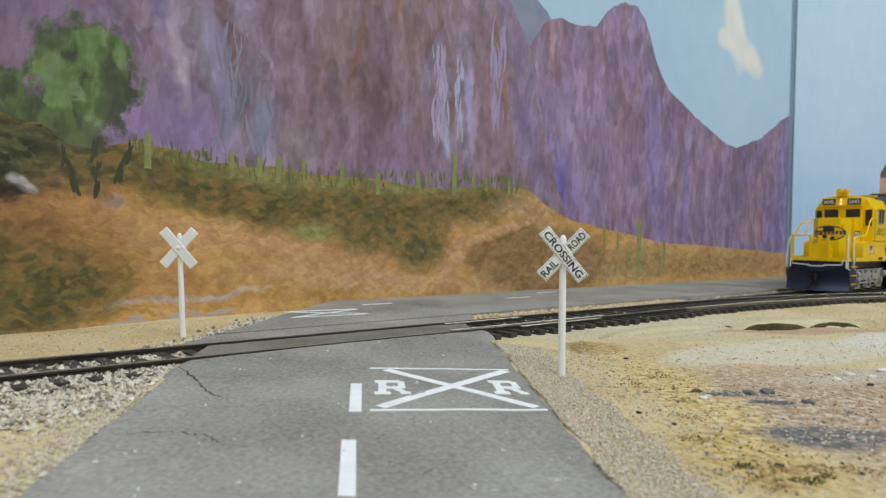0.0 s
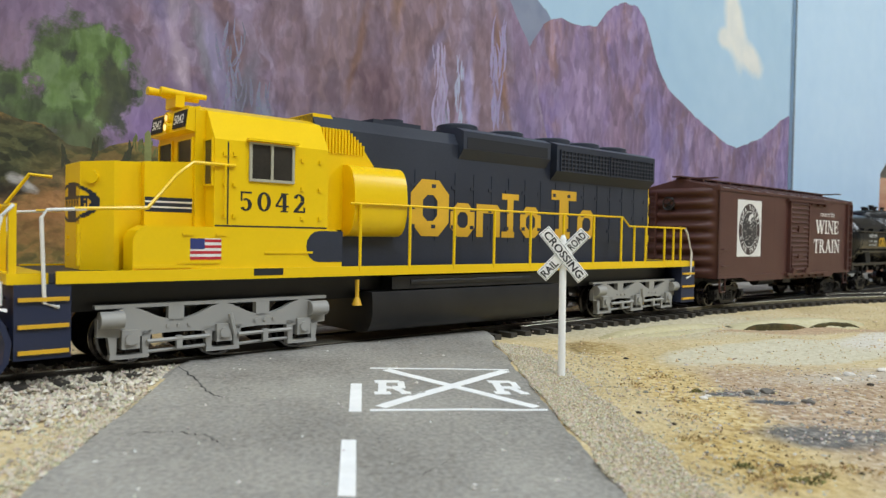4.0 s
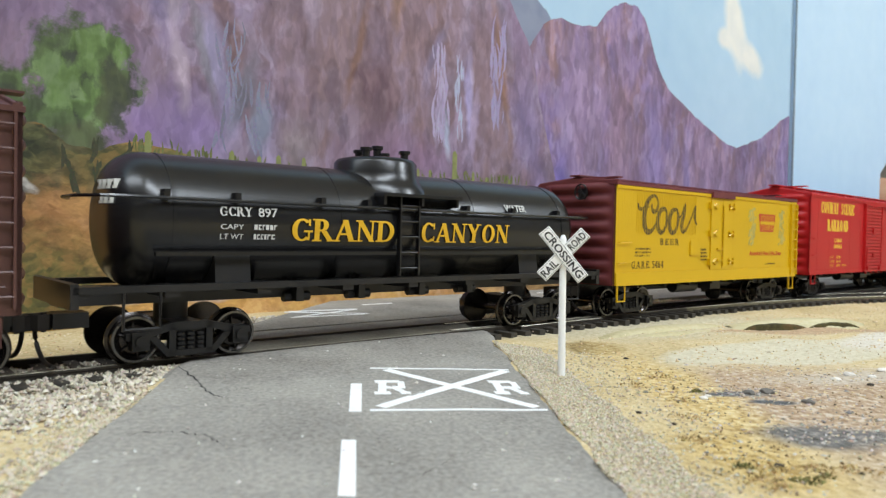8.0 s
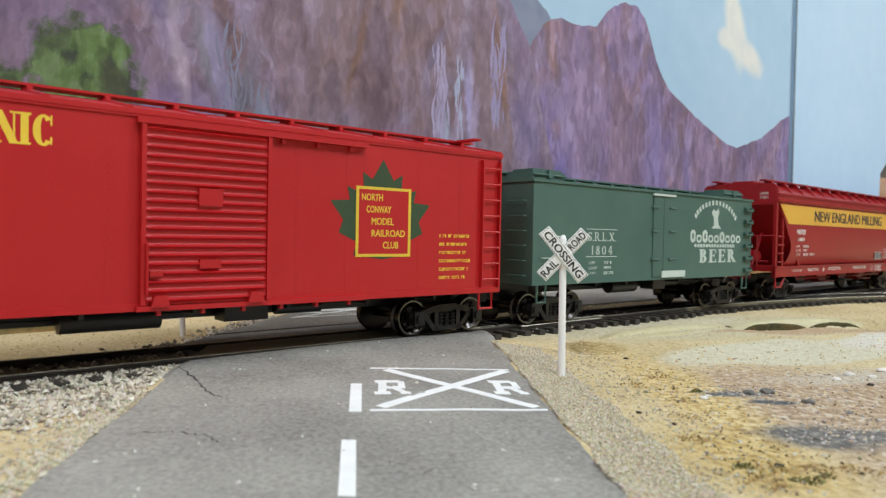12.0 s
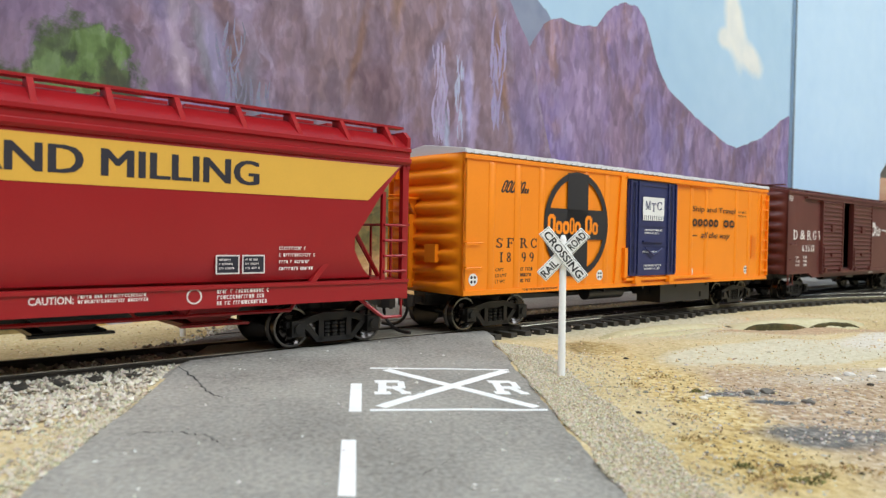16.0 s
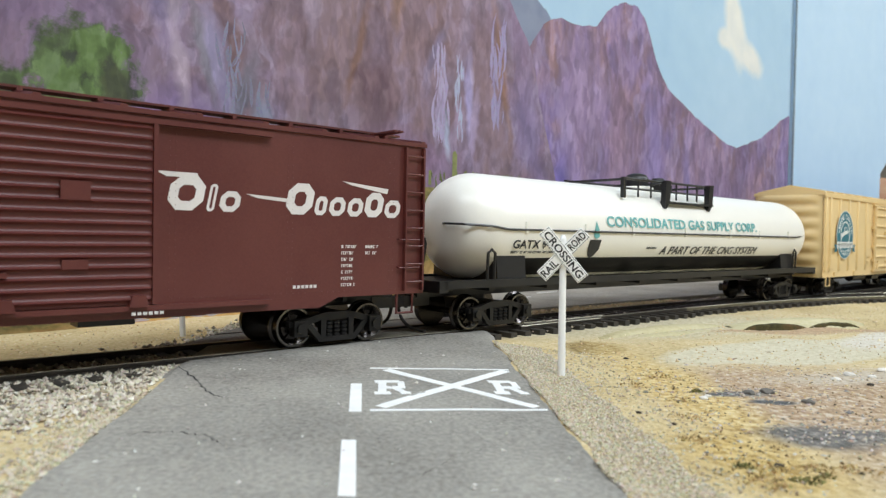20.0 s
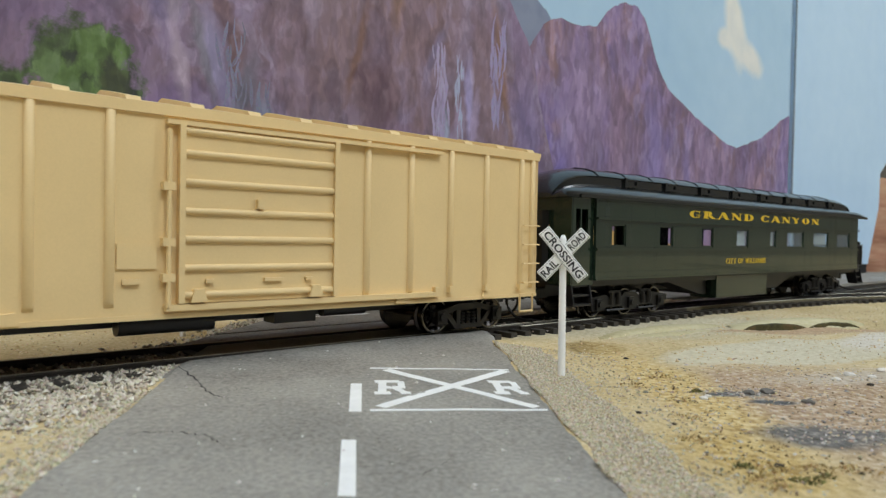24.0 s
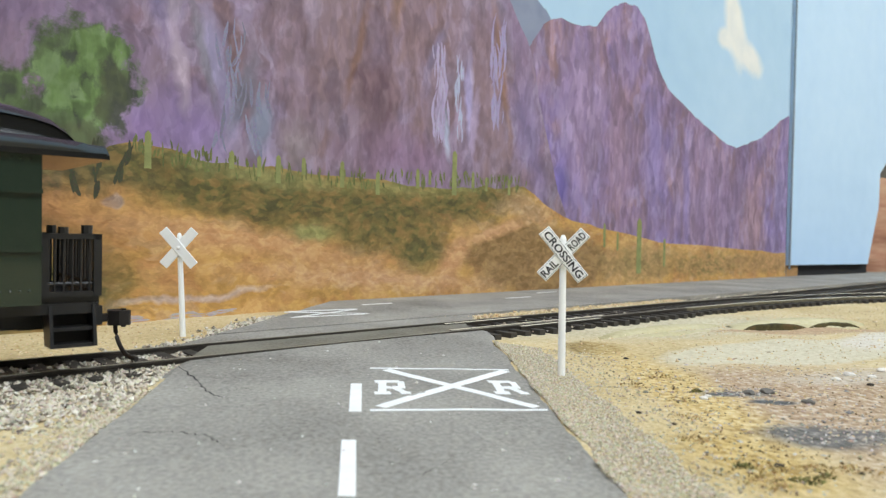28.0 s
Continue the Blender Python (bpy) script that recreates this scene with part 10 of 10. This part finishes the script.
# ---------------------------------------------------------------- diesel locomotive
def diesel_locomotive():
    root = thing("diesel_locomotive", "yellow and dark blue six-axle diesel locomotive with handrails", "locomotive", "train cars")
    ye = paint("loco_yellow", (244, 202, 4), 0.3, vary=0.05, scale=40, fine=2000, bump=0.04)
    bl = paint("loco_dark_blue", (37, 43, 58), 0.42, vary=0.12, scale=40, dust=(80, 84, 94))
    pl = paint("plow_blue", (36, 44, 70), 0.5, vary=0.1, scale=60)
    wh = paint("loco_white", (234, 232, 226), 0.5)
    gd = paint("loco_gold", (224, 174, 40), 0.5)
    gy = paint("truck_grey", (178, 176, 170), 0.5, vary=0.22, scale=160, dust=(96, 92, 84))
    gl = paint("cab_glass_dark", (58, 54, 48), 0.1, vary=0.3, scale=80)
    y = -16
    # platform
    bm = bmesh.new()
    box(bm, -108, 108, -15.6, 15.6, 17.2, 18.9)
    part("walkway", bm, bl, root)
    for s in (-1, 1):
        bm = bmesh.new()
        box(bm, -107, 107.4, *sorted((s * 15.6, s * 16.2)), 17.0, 19.3)
        part("side_sill", bm, ye, root)
    bm = bmesh.new()
    box(bm, -104, 104, -9, 9, 11, 17.2)
    part("underframe", bm, M_BLACK, root)
    for s in (-1, 1):
        bm = bmesh.new()
        box(bm, *sorted((s * 108, s * 114.6)), -15, 15, 17.0, 19.0)
        part("porch", bm, ye, root, bevel=0.2)
        bm = bmesh.new()
        box(bm, *sorted((s * 108, s * 113.6)), -14.6, 14.6, 9, 17)
        part("pilot", bm, pl, root, bevel=0.3)
        for ss in (-1, 1):
            bm = bmesh.new()
            box(bm, *sorted((s * 104.4, s * 113.6)), *sorted((ss * 15.9, ss * 12)), 3.6, 17)
            well = part("step_well", bm, pl, root)
            for z in (4.6, 9.2, 14.0):
                bm = bmesh.new()
                box(bm, *sorted((s * 104.8, s * 113)), *sorted((ss * 16.5, ss * 15.8)), z, z + 0.7)
                part("step_edge", bm, gd, well, "yellow step edge")
    # snow plow
    bm = bmesh.new()
    rows = []
    for z, k in ((0.9, -0.6), (3.2, 0.9), (6.6, 1.3), (9.6, 0.4), (11.6, -0.8)):
        rows.append([bm.verts.new((-(113.6 + q) + k, yy, z + abs(yy) * 0.02)) for yy, q in ((-16.2, 2.6), (-9, 4.4), (0, 6.0), (9, 4.4), (16.2, 2.6))])
    for a, b in zip(rows, rows[1:]):
        for i in range(4):
            bm.faces.new((a[i], a[i + 1], b[i + 1], b[i]))
    r = bmesh.ops.extrude_face_region(bm, geom=list(bm.faces))
    bmesh.ops.translate(bm, vec=(1.0, 0, 0), verts=[v for v in r["geom"] if isinstance(v, bmesh.types.BMVert)])
    part("plow", bm, pl, root, "dark blue snow plow", smooth=50)
    # nose, chamfered in plan, with a door recess on each side
    bm = bmesh.new()
    plan = [(-79, -9.8), (-89.6, -9.8), (-89.6, -8.0), (-94.4, -8.0), (-94.4, -9.8), (-95.4, -9.8), (-100.6, -5.6), (-100.6, 5.6), (-95.4, 9.8), (-94.4, 9.8), (-94.4, 8.0), (-89.6, 8.0), (-89.6, 9.8), (-79, 9.8)]
    prism(bm, plan, 19, 39, "z")
    for v in bm.verts:
        if v.co.z > 30:
            v.co.z = 40.4 + (v.co.x + 100.6) * 0.06
    nose = part("nose", bm, ye, root, "yellow low short hood", bevel=0.45)

    def on_nose(u, out):
        if abs(u) <= 5.6:
            return -100.6 - out, u
        q = abs(u) - 5.6
        return -100.6 + 0.778 * q - out * 0.63, math.copysign(5.6 + 0.628 * q + out * 0.78, u)

    def nose_patch(name, inside, mat, out, label=""):
        bm = bmesh.new()
        for i in range(60):
            for j in range(28):
                u, v = -10.2 + 0.34 * i, -4.3 + 0.31 * j
                if inside(u + 0.17, v + 0.15):
                    bm.faces.new([bm.verts.new((*on_nose(uu, out), 32.4 + vv)) for uu, vv in ((u, v), (u + 0.34, v), (u + 0.34, v + 0.31), (u, v + 0.31))])
        bmesh.ops.remove_doubles(bm, verts=bm.verts, dist=0.02)
        bmesh.ops.recalc_face_normals(bm, faces=bm.faces)
        return part(name, bm, mat, nose, label)
    rr = lambda u, v: math.hypot(u / 9.6, v / 4.1)
    nose_patch("nose_emblem", lambda u, v: rr(u, v) < 1 and (rr(u, v) > 0.86 or abs(u) < 2.9 or abs(v) < 1.25), bl, 0.06, "dark oval cross emblem")
    nose_patch("lettering", lambda u, v: rr(u, v) < 0.8 and abs(v) < 0.8 and int((u + 20) / 0.34) % 6 in (0, 1, 3) and not (int((u + 20) / 0.34) % 6 == 3 and abs(v) < 0.3), gd, 0.1)
    for x0, x1 in ((-89.5, -79.8),):
        band = panel(nose, x0, x1, 30.9, 33.9, -9.8, bl, "side_stripe", 0.05)
        for z in (31.7, 32.8):
            panel(band, x0, x1, z, z + 0.35, -9.86, wh, "pin_stripe", 0.03)
    bm = bmesh.new()
    for z in (21.5, 25.0):
        for yy in (-3.8, 2.4):
            box(bm, -100.9, -100.5, yy, yy + 1.4, z, z + 0.6)
    part("nose_latch", bm, ye, nose)
    bm = bmesh.new()
    cyl(bm, (-99.1, -7.5, 37.4), (-98.2, -6.4, 37.4), 1.3, 14)
    part("nose_lamp", bm, ye, nose)
    # battery boxes below the cab
    for s in (-1, 1):
        bm = bmesh.new()
        prism(bm, [(-93.6, 19), (-93.6, 25.2), (-92.8, 27.0), (-91, 28.0), (-48, 28.0), (-46.4, 27.2), (-46, 25.6), (-46, 19)], *sorted((s * 9.8, s * 15.7)))
        part("battery_box", bm, ye, root, bevel=0.3)
    bm = bmesh.new()
    for k in range(2):
        box(bm, -84 + k * 7, -81.6 + k * 7, -16.0, -15.7, 26.2, 26.7)
    box(bm, -85, -76, -15.95, -15.7, 20.4, 20.9)
    part("box_latch", bm, ye, root)
    # cab
    bm = bmesh.new()
    prof = [(-15.6, 27.6), (-15.6, 46.4), (-11.6, 52.6), (-6, 54.2), (6, 54.2), (11.6, 52.6), (15.6, 46.4), (15.6, 27.6)]
    prism(bm, prof, -77.4, -50, "x")
    prism(bm, [(-10.8, 27.6), (-10.8, 52.7), (-6, 54.1), (6, 54.1), (10.8, 52.7), (10.8, 27.6)], -79.6, -77.2, "x")
    cab = part("cab", bm, ye, root, "yellow cab with sloped roof edges", bevel=0.4)
    bm = bmesh.new()
    prism(bm, [(-79.4, 48.0), (-81.6, 48.4), (-81.0, 53.0), (-78.5, 53.6)], -10.6, 10.6)
    brow = part("light_housing", bm, ye, cab, bevel=0.2)
    for a, b in ((-10.2, -3.2), (3.2, 10.2)):
        bm = bmesh.new()
        prism(bm, [(-81.8, 49.0), (-81.3, 52.6), (-81.0, 52.6), (-81.4, 49.0)], a, b)
        nb = part("number_board", bm, paint("number_board_black", (26, 26, 28), 0.5), brow)
        mid = (a + b) / 2
        rot = Matrix.Translation((-81.58, mid, 50.8)) @ Matrix.Rotation(radians(-90), 4, "Z") @ Matrix.Rotation(radians(-8), 4, "X")
        words("5042", nb, wh, -2.7, 2.7, -1.0, 1.0, -0.02, 0.005, rot=rot)
    lamp = glow("headlight_glow", (255, 214, 140), 1.1)
    for z in (49.7, 51.8):
        bm = bmesh.new()
        cyl(bm, (-82.3 + (z - 49) * 0.13, 0, z), (-80, 0, z), 1.25, 14)
        h = part("headlight", bm, ye, brow)
        bm = bmesh.new()
        lathe(bm, [(-82.42 + (z - 49) * 0.13, 0.1), (-82.36 + (z - 49) * 0.13, 0.7), (-82.1 + (z - 49) * 0.13, 0.75)], "x", 12, (0, 0, z))
        part("lens", bm, lamp, h, "glowing warm lens")
    for a, b, c, d in ((-9.6, -1.9, 41.8, 46.6), (1.9, 9.6, 41.8, 46.6), (-15.0, -11.4, 37.0, 46.2), (11.6, 14.8, 41.6, 46.0)):
        xf = -79.6 if abs(a + b) < 20 else -77.4
        bm = bmesh.new()
        box(bm, xf - 0.25, xf + 0.1, a, b, c, d)
        w = part("window", bm, gl, cab)
        bm = bmesh.new()
        for p in ((a - 0.4, a, c - 0.4, d + 0.4), (b, b + 0.4, c - 0.4, d + 0.4), (a, b, c - 0.4, c), (a, b, d, d + 0.4)):
            box(bm, xf - 0.5, xf, *p)
        part("gasket", bm, ye, w)
    bm = bmesh.new()
    box(bm, -69.2, -59.6, -15.75, -15.5, 38.6, 46.0)
    w = part("window", bm, gl, cab)
    bm = bmesh.new()
    for p in ((-69.8, -69.2, 38.0, 46.4), (-59.6, -59.0, 38.0, 46.4), (-69.2, -59.6, 38.0, 38.6), (-69.2, -59.6, 46.0, 46.4), (-64.8, -64.2, 38.6, 46.0)):
        box(bm, p[0], p[1], -16.1, -15.6, p[2], p[3])
    part("window_frame", bm, paint("window_frame_grey", (176, 172, 150), 0.5), w)
    bm = bmesh.new()
    box(bm, -70.4, -58.4, -17.0, -15.6, 46.6, 47.1)
    part("awning", bm, ye, cab)
    serif("5042", cab, M_INK, -72.0, -55.8, 31.6, 35.8, -15.6, fat=0.17, gap=0.14)
    flag = panel(root, -82.4, -75.8, 21.2, 25.6, -15.7, wh, "flag", 0.06, 0.0, "small striped flag decal")
    for k in range(4):
        panel(flag, -82.4, -75.8, 21.2 + k * 1.2, 21.8 + k * 1.2, -15.76, paint("flag_red", (190, 40, 50), 0.5), "flag_stripe", 0.03)
    panel(flag, -82.4, -79.4, 23.4, 25.6, -15.8, paint("flag_blue", (50, 60, 120), 0.5), "flag_canton", 0.03)
    panel(root, -68.6, -61.6, 17.7, 19.2, -16.22, M_INK, "data_plate", 0.06)
    bm = bmesh.new()      # dark rounded field behind the cab steps and seams across the cab side
    arc = [(-52.2 - 3.4 * math.sin(math.pi * k / 8), 24.0 + 3.6 * math.cos(math.pi * k / 8)) for k in range(9)]
    prism(bm, [(-45.9, 27.6)] + arc + [(-45.9, 20.4)], -15.78, -15.6)
    part("dark_field", bm, bl, root)
    bm = bmesh.new()
    box(bm, -77.2, -50.2, -15.66, -15.5, 28.1, 28.45)
    box(bm, -74.6, -74.3, -15.66, -15.5, 28.6, 46)
    part("cab_seam", bm, M_INK, cab)
    bm = bmesh.new()
    for x in (-75.6, -73.4, -57.2, -52.6):
        for z in (30.0, 36.6, 43.0):
            box(bm, x, x + 0.8, -16.0, -15.5, z, z + 0.8)
    tube(bm, [(-75.4, -16.5, 30), (-75.4, -16.5, 41)], 0.25)
    box(bm, -93.4, -82, -16.0, -15.6, 19.6, 20.2)
    box(bm, -66, -54, -15.95, -15.6, 22.4, 22.9)
    part("cab_fittings", bm, ye, cab)
    # horns
    bm = bmesh.new()
    for yy, xa, xb in ((-2.4, -84, -74), (0, -86, -76), (2.2, -74, -82)):
        s = -1 if xb > xa else 1
        spindle(bm, [(xb, yy, 57.0), ((xa + xb) / 2, yy, 57.0), (xa + 1.2 * -s * 0, yy, 57.2), (xa, yy, 57.2)], [0.6, 0.7, 0.9, 1.9], 12)
    box(bm, -81, -79, -3, 3, 54, 57)
    part("horn", bm, ye, cab, smooth=50)
    # long hood: yellow front end with a slanted edge, dark blue behind
    prof = [(-9.8, 19), (-9.8, 52.6), (-7.8, 55.8), (7.8, 55.8), (9.8, 52.6), (9.8, 19)]
    bm = bmesh.new()
    prism(bm, prof, -50, 90.4, "x")
    hood = part("long_hood", bm, bl, root, "dark blue long hood", bevel=0.35)
    bm = bmesh.new()
    prism(bm, [(-50, 28), (-50, 52.5), (-42, 52.5), (-37, 49), (-33, 44), (-31, 38), (-31, 28)], -10.06, 10.06)
    prism(bm, [(-50, 52.4), (-50, 56.0), (-45, 56.0), (-42, 52.4)], -8.2, 8.2)
    part("hood_front", bm, ye, root, bevel=0.3)
    for s in (-1, 1):
        bm = bmesh.new()
        arc = [(s * (9.4 + 6.2 * math.cos(radians(q)) ** 0.55 if abs(q) < 89 else 9.4), 35.2 + 8.8 * math.copysign(abs(math.sin(radians(q))) ** 0.9, q)) for q in range(-90, 91, 12)]
        prism(bm, arc + [(s * 9.0, 35.2)], -42.4, -26.4, "x")
        part("blower_housing", bm, ye, root, "rounded yellow blower housing", bevel=0.7, smooth=35)
    bm = bmesh.new()
    for i in range(15):
        box(bm, -49.4 + i * 0.9, -49.0 + i * 0.9, -10.5, -10.0, 46.6, 52.6 - max(0, i - 9) * 0.7)
    part("air_intake_ribs", bm, ye, root)
    for x0, x1, z0, yb in ((-4, 33, 48.4, 11.8), (35.4, 90.2, 45.0, 12.4)):
        bm = bmesh.new()
        prism(bm, [(-9.6, z0), (-yb, z0 + 3.0), (-yb, 56.4), (-9.0, 57.6), (9.0, 57.6), (yb, 56.4), (yb, z0 + 3.0), (9.6, z0)], x0, x1, "x")
        flare = part("radiator_flare" if x0 > 0 else "dynamic_brake", bm, bl, hood, bevel=0.2)
        bm = bmesh.new()
        box(bm, x0 + 1.5, x1 - 1.5, -yb - 0.12, -yb, z0 + 3.2, z0 + (9.6 if x0 > 0 else 6.4))
        gr = part("grille", bm, paint("grille_black", (22, 23, 28), 0.7), flare)
        if x0 > 0:
            for p, q in ((x0 + 1.5, (x0 + x1) / 2 - 0.3), ((x0 + x1) / 2 + 0.3, x1 - 1.5)):
                bm = bmesh.new()
                for k in range(6):
                    box(bm, p, q, -yb - 0.5, -yb - 0.12, z0 + 3.1 + k * 1.28, z0 + 3.5 + k * 1.28)
                for k in range(15):
                    xx = p + (q - p - 0.4) * k / 14
                    box(bm, xx, xx + 0.4, -yb - 0.45, -yb - 0.12, z0 + 3.1, z0 + 9.9)
                part("grille_bars", bm, bl, gr)
    for x, rr in ((4, 6.2), (24, 6.2), (46, 7), (62, 7), (78, 7)):
        bm = bmesh.new()
        lathe(bm, [(57, rr), (59.4, rr), (59.8, rr - 0.6), (59.2, rr - 0.9), (59.2, 0.3)], "z", 24, (x, 0, 0))
        part("roof_fan", bm, bl, hood)
    bm = bmesh.new()
    box(bm, -30, -14, -5, 5, 55.4, 57.4)
    cyl(bm, (-20, 0, 57), (-20, 0, 58.6), 3, 12)
    part("exhaust", bm, bl, hood, bevel=0.3)
    for i in range(17):
        bm = bmesh.new()
        box(bm, -34 + i * 7.2, -27.4 + i * 7.2, -9.95, -9.8, 25.6, 44.6)
        hd = part("hood_door", bm, bl, hood)
        bm = bmesh.new()
        for z in (29, 34, 40):
            box(bm, -28.2 + i * 7.2, -26.8 + i * 7.2, -10.15, -9.9, z, z + 1.0)
        part("door_latch", bm, bl, hd)
    # the large name on the hood side as plain rounded blocks
    for x, w, h, d in ((-21, 13.5, 1.0, 0), (-6.8, 9.2, 0.62, 0), (3.2, 9.6, 0.62, 1), (13.6, 7.2, 0.85, 2), (21.6, 9.4, 0.62, 0), (36.0, 12.4, 1.0, 2), (49.2, 9.6, 0.62, 0)):
        plain_glyphs(1, hood, gd, x, x + w, 26.8, 26.8 + 15.4 * h, -9.96, 0.0, extrude=0.12, kinds="onI"[d])
    bm = bmesh.new()
    prism(bm, [(-9.6, 19.4), (-9.6, 52), (-7.8, 55.2), (7.8, 55.2), (9.6, 52), (9.6, 19.4)], 90.4, 91.0, "x")
    for z in (26, 33, 40, 47):
        box(bm, 91.0, 91.8, -9.4, -7.6, z, z + 2.4)
    part("hood_end", bm, ye, root, "yellow rear end of the hood")
    # handrails
    def rail_run(s):
        yy = s * 16.0
        for x in [-41 + i * 15.2 for i in range(8)] + [73, 80, 92, 98, 103]:
            top = 34.4 if x < 66 else 31.4
            bm = bmesh.new()
            tube(bm, [(x, yy, 18.2), (x, yy, top)], 0.42)
            part("stanchion", bm, ye, root)
        wire(root, [(-44, yy, 34.4), (66, yy, 34.4), (70, yy, 31.4), (106, yy, 31.4)], 0.34, ye, "handrail")
        wire(root, [(106, yy, 31.4), (108, yy, 29), (111, yy, 22), (110.5, yy, 13.4), (107.6, yy, 12.6)], 0.38, wh, "grab_rail")
        wire(root, [(-73, yy, 41.0), (-82, yy, 41.0), (-85, yy, 38.6), (-91, yy, 31.4), (-104, yy, 30.8)], 0.4, ye, "handrail")
        wire(root, [(-102, yy, 30.8), (-108.5, yy, 30.4), (-109.4, yy, 29), (-108.8, yy, 13.6), (-106.4, yy, 12.8)], 0.36, wh, "grab_rail")
        wire(root, [(-113.5, s * 14.6, 31.2), (-115.4, s * 15, 29), (-117, s * 15.6, 22), (-117.4, s * 15.8, 13.2), (-114.6, s * 15.8, 12.6)], 0.36, wh, "grab_rail")
        for x, yv in ((-113.6, s * 14.0), (-113.6, s * 4.5)):
            bm = bmesh.new()
            box(bm, x - 0.6, x + 0.6, yv - 0.6, yv + 0.6, 18, 31.4)
            part("stanchion", bm, ye, root)
    rail_run(-1)
    rail_run(1)
    wire(root, [(-113.6, -14, 31), (-113.6, -6, 31), (-113.6, -4.5, 29), (-113.6, 4.5, 29), (-113.6, 6, 31), (-113.6, 14, 31)], 0.42, ye, "handrail")
    wire(root, [(-102, 10.5, 38), (-106, 12, 38.4), (-110, 14, 32)], 0.4, ye, "handrail")
    wire(root, [(-102, -10.5, 20), (-102, -10.5, 28)], 0.4, ye, "handrail")
    bm = bmesh.new()
    prism(bm, [(-6, 19), (-6, 23.4), (-4.4, 25.6), (-2, 26.4), (2, 26.4), (4.4, 25.6), (6, 23.4), (6, 19)], -112.8, -111.6, "x")
    part("porch_box", bm, ye, root, bevel=0.3)
    wire(root, [(-115.4, 14.4, 13.4), (-115.4, 14.2, 17.4), (-116.2, 13.6, 18.2), (-116.8, 13.0, 17.2), (-116.8, 12.6, 15.2), (-117, 4, 14.8), (-117.4, 3.4, 14.2), (-117.4, -3.4, 14.2), (-117, -4, 14.8), (-116.8, -12.6, 15.2), (-116.8, -13.0, 17.2), (-116.2, -13.6, 18.2), (-115.4, -14.2, 17.4), (-115.4, -14.4, 13.4)], 0.36, wh, "uncoupling_lever")
    for yy in (-9, -7.4, 7.4, 9):
        wire(root, [(-113.8, yy, 14.4), (-116.4, yy, 13), (-117, yy * 1.05, 9.6), (-116.6, yy * 1.02, 7)], 0.35, M_BLACK, "brake_hose")
    # fuel tank and details
    bm = bmesh.new()
    prism(bm, [(-15.6, 12.8), (-16.0, 10.5), (-16.0, 7.5), (-15.4, 5.0), (-14.0, 3.2), (-11.5, 2.4), (11.5, 2.4), (14.0, 3.2), (15.4, 5.0), (16.0, 7.5), (16.0, 10.5), (15.6, 12.8)], -37, 34, "x")
    part("fuel_tank", bm, M_BLACK, root, "black fuel tank", bevel=0.4, smooth=40)
    bm = bmesh.new()
    box(bm, -30, 28, -14.4, -10, 13.2, 16.4)
    cyl(bm, (-24, -13, 14.8), (22, -13, 14.8), 1.7, 14)
    part("air_reservoir", bm, M_BLACK, root)
    bm = bmesh.new()
    cyl(bm, (-41, -15.0, 11.4), (-41, -15.0, 16), 0.5, 10)
    lathe(bm, [(9.8, 1.25), (10.2, 1.1), (11.2, 0.8), (12.0, 0.4)], "z", 12, (-41, -15.0, 0))
    part("bell", bm, gd, root, "small brass bell")
    coupler(root, -117, -1)
    coupler(root, 113, 1)
    finish(root, -957.5, (-74, 80), 19.2, 3, "loco", gy)


for _make in (diesel_locomotive, brown_boxcar, black_tank_car, yellow_reefer, red_boxcar, green_reefer, covered_hopper, orange_boxcar, double_door_boxcar, white_tank_car, beige_boxcar, passenger_car):
    _make()


# ---------------------------------------------------------------- what moves
def car_rows(c):
    rows = []
    for i in range(57):
        x, y, a = track_point(c + run(i * 0.5))
        rows.append((i * 0.5, at(x, y, 0, math.degrees(a))))
    return rows


def motions():
    """The whole train runs along the track, its wheels rolling."""
    for root, c in CARS:
        walk(root, car_rows(c))
    for w, q, r in WHEELS:
        rows = []
        for i in range(421):
            t = min(28.0, i / 15)
            rows.append((t, at(q, 0, r, 0, 0, math.degrees(run(t) / r))))
        walk(w, rows)


motions()
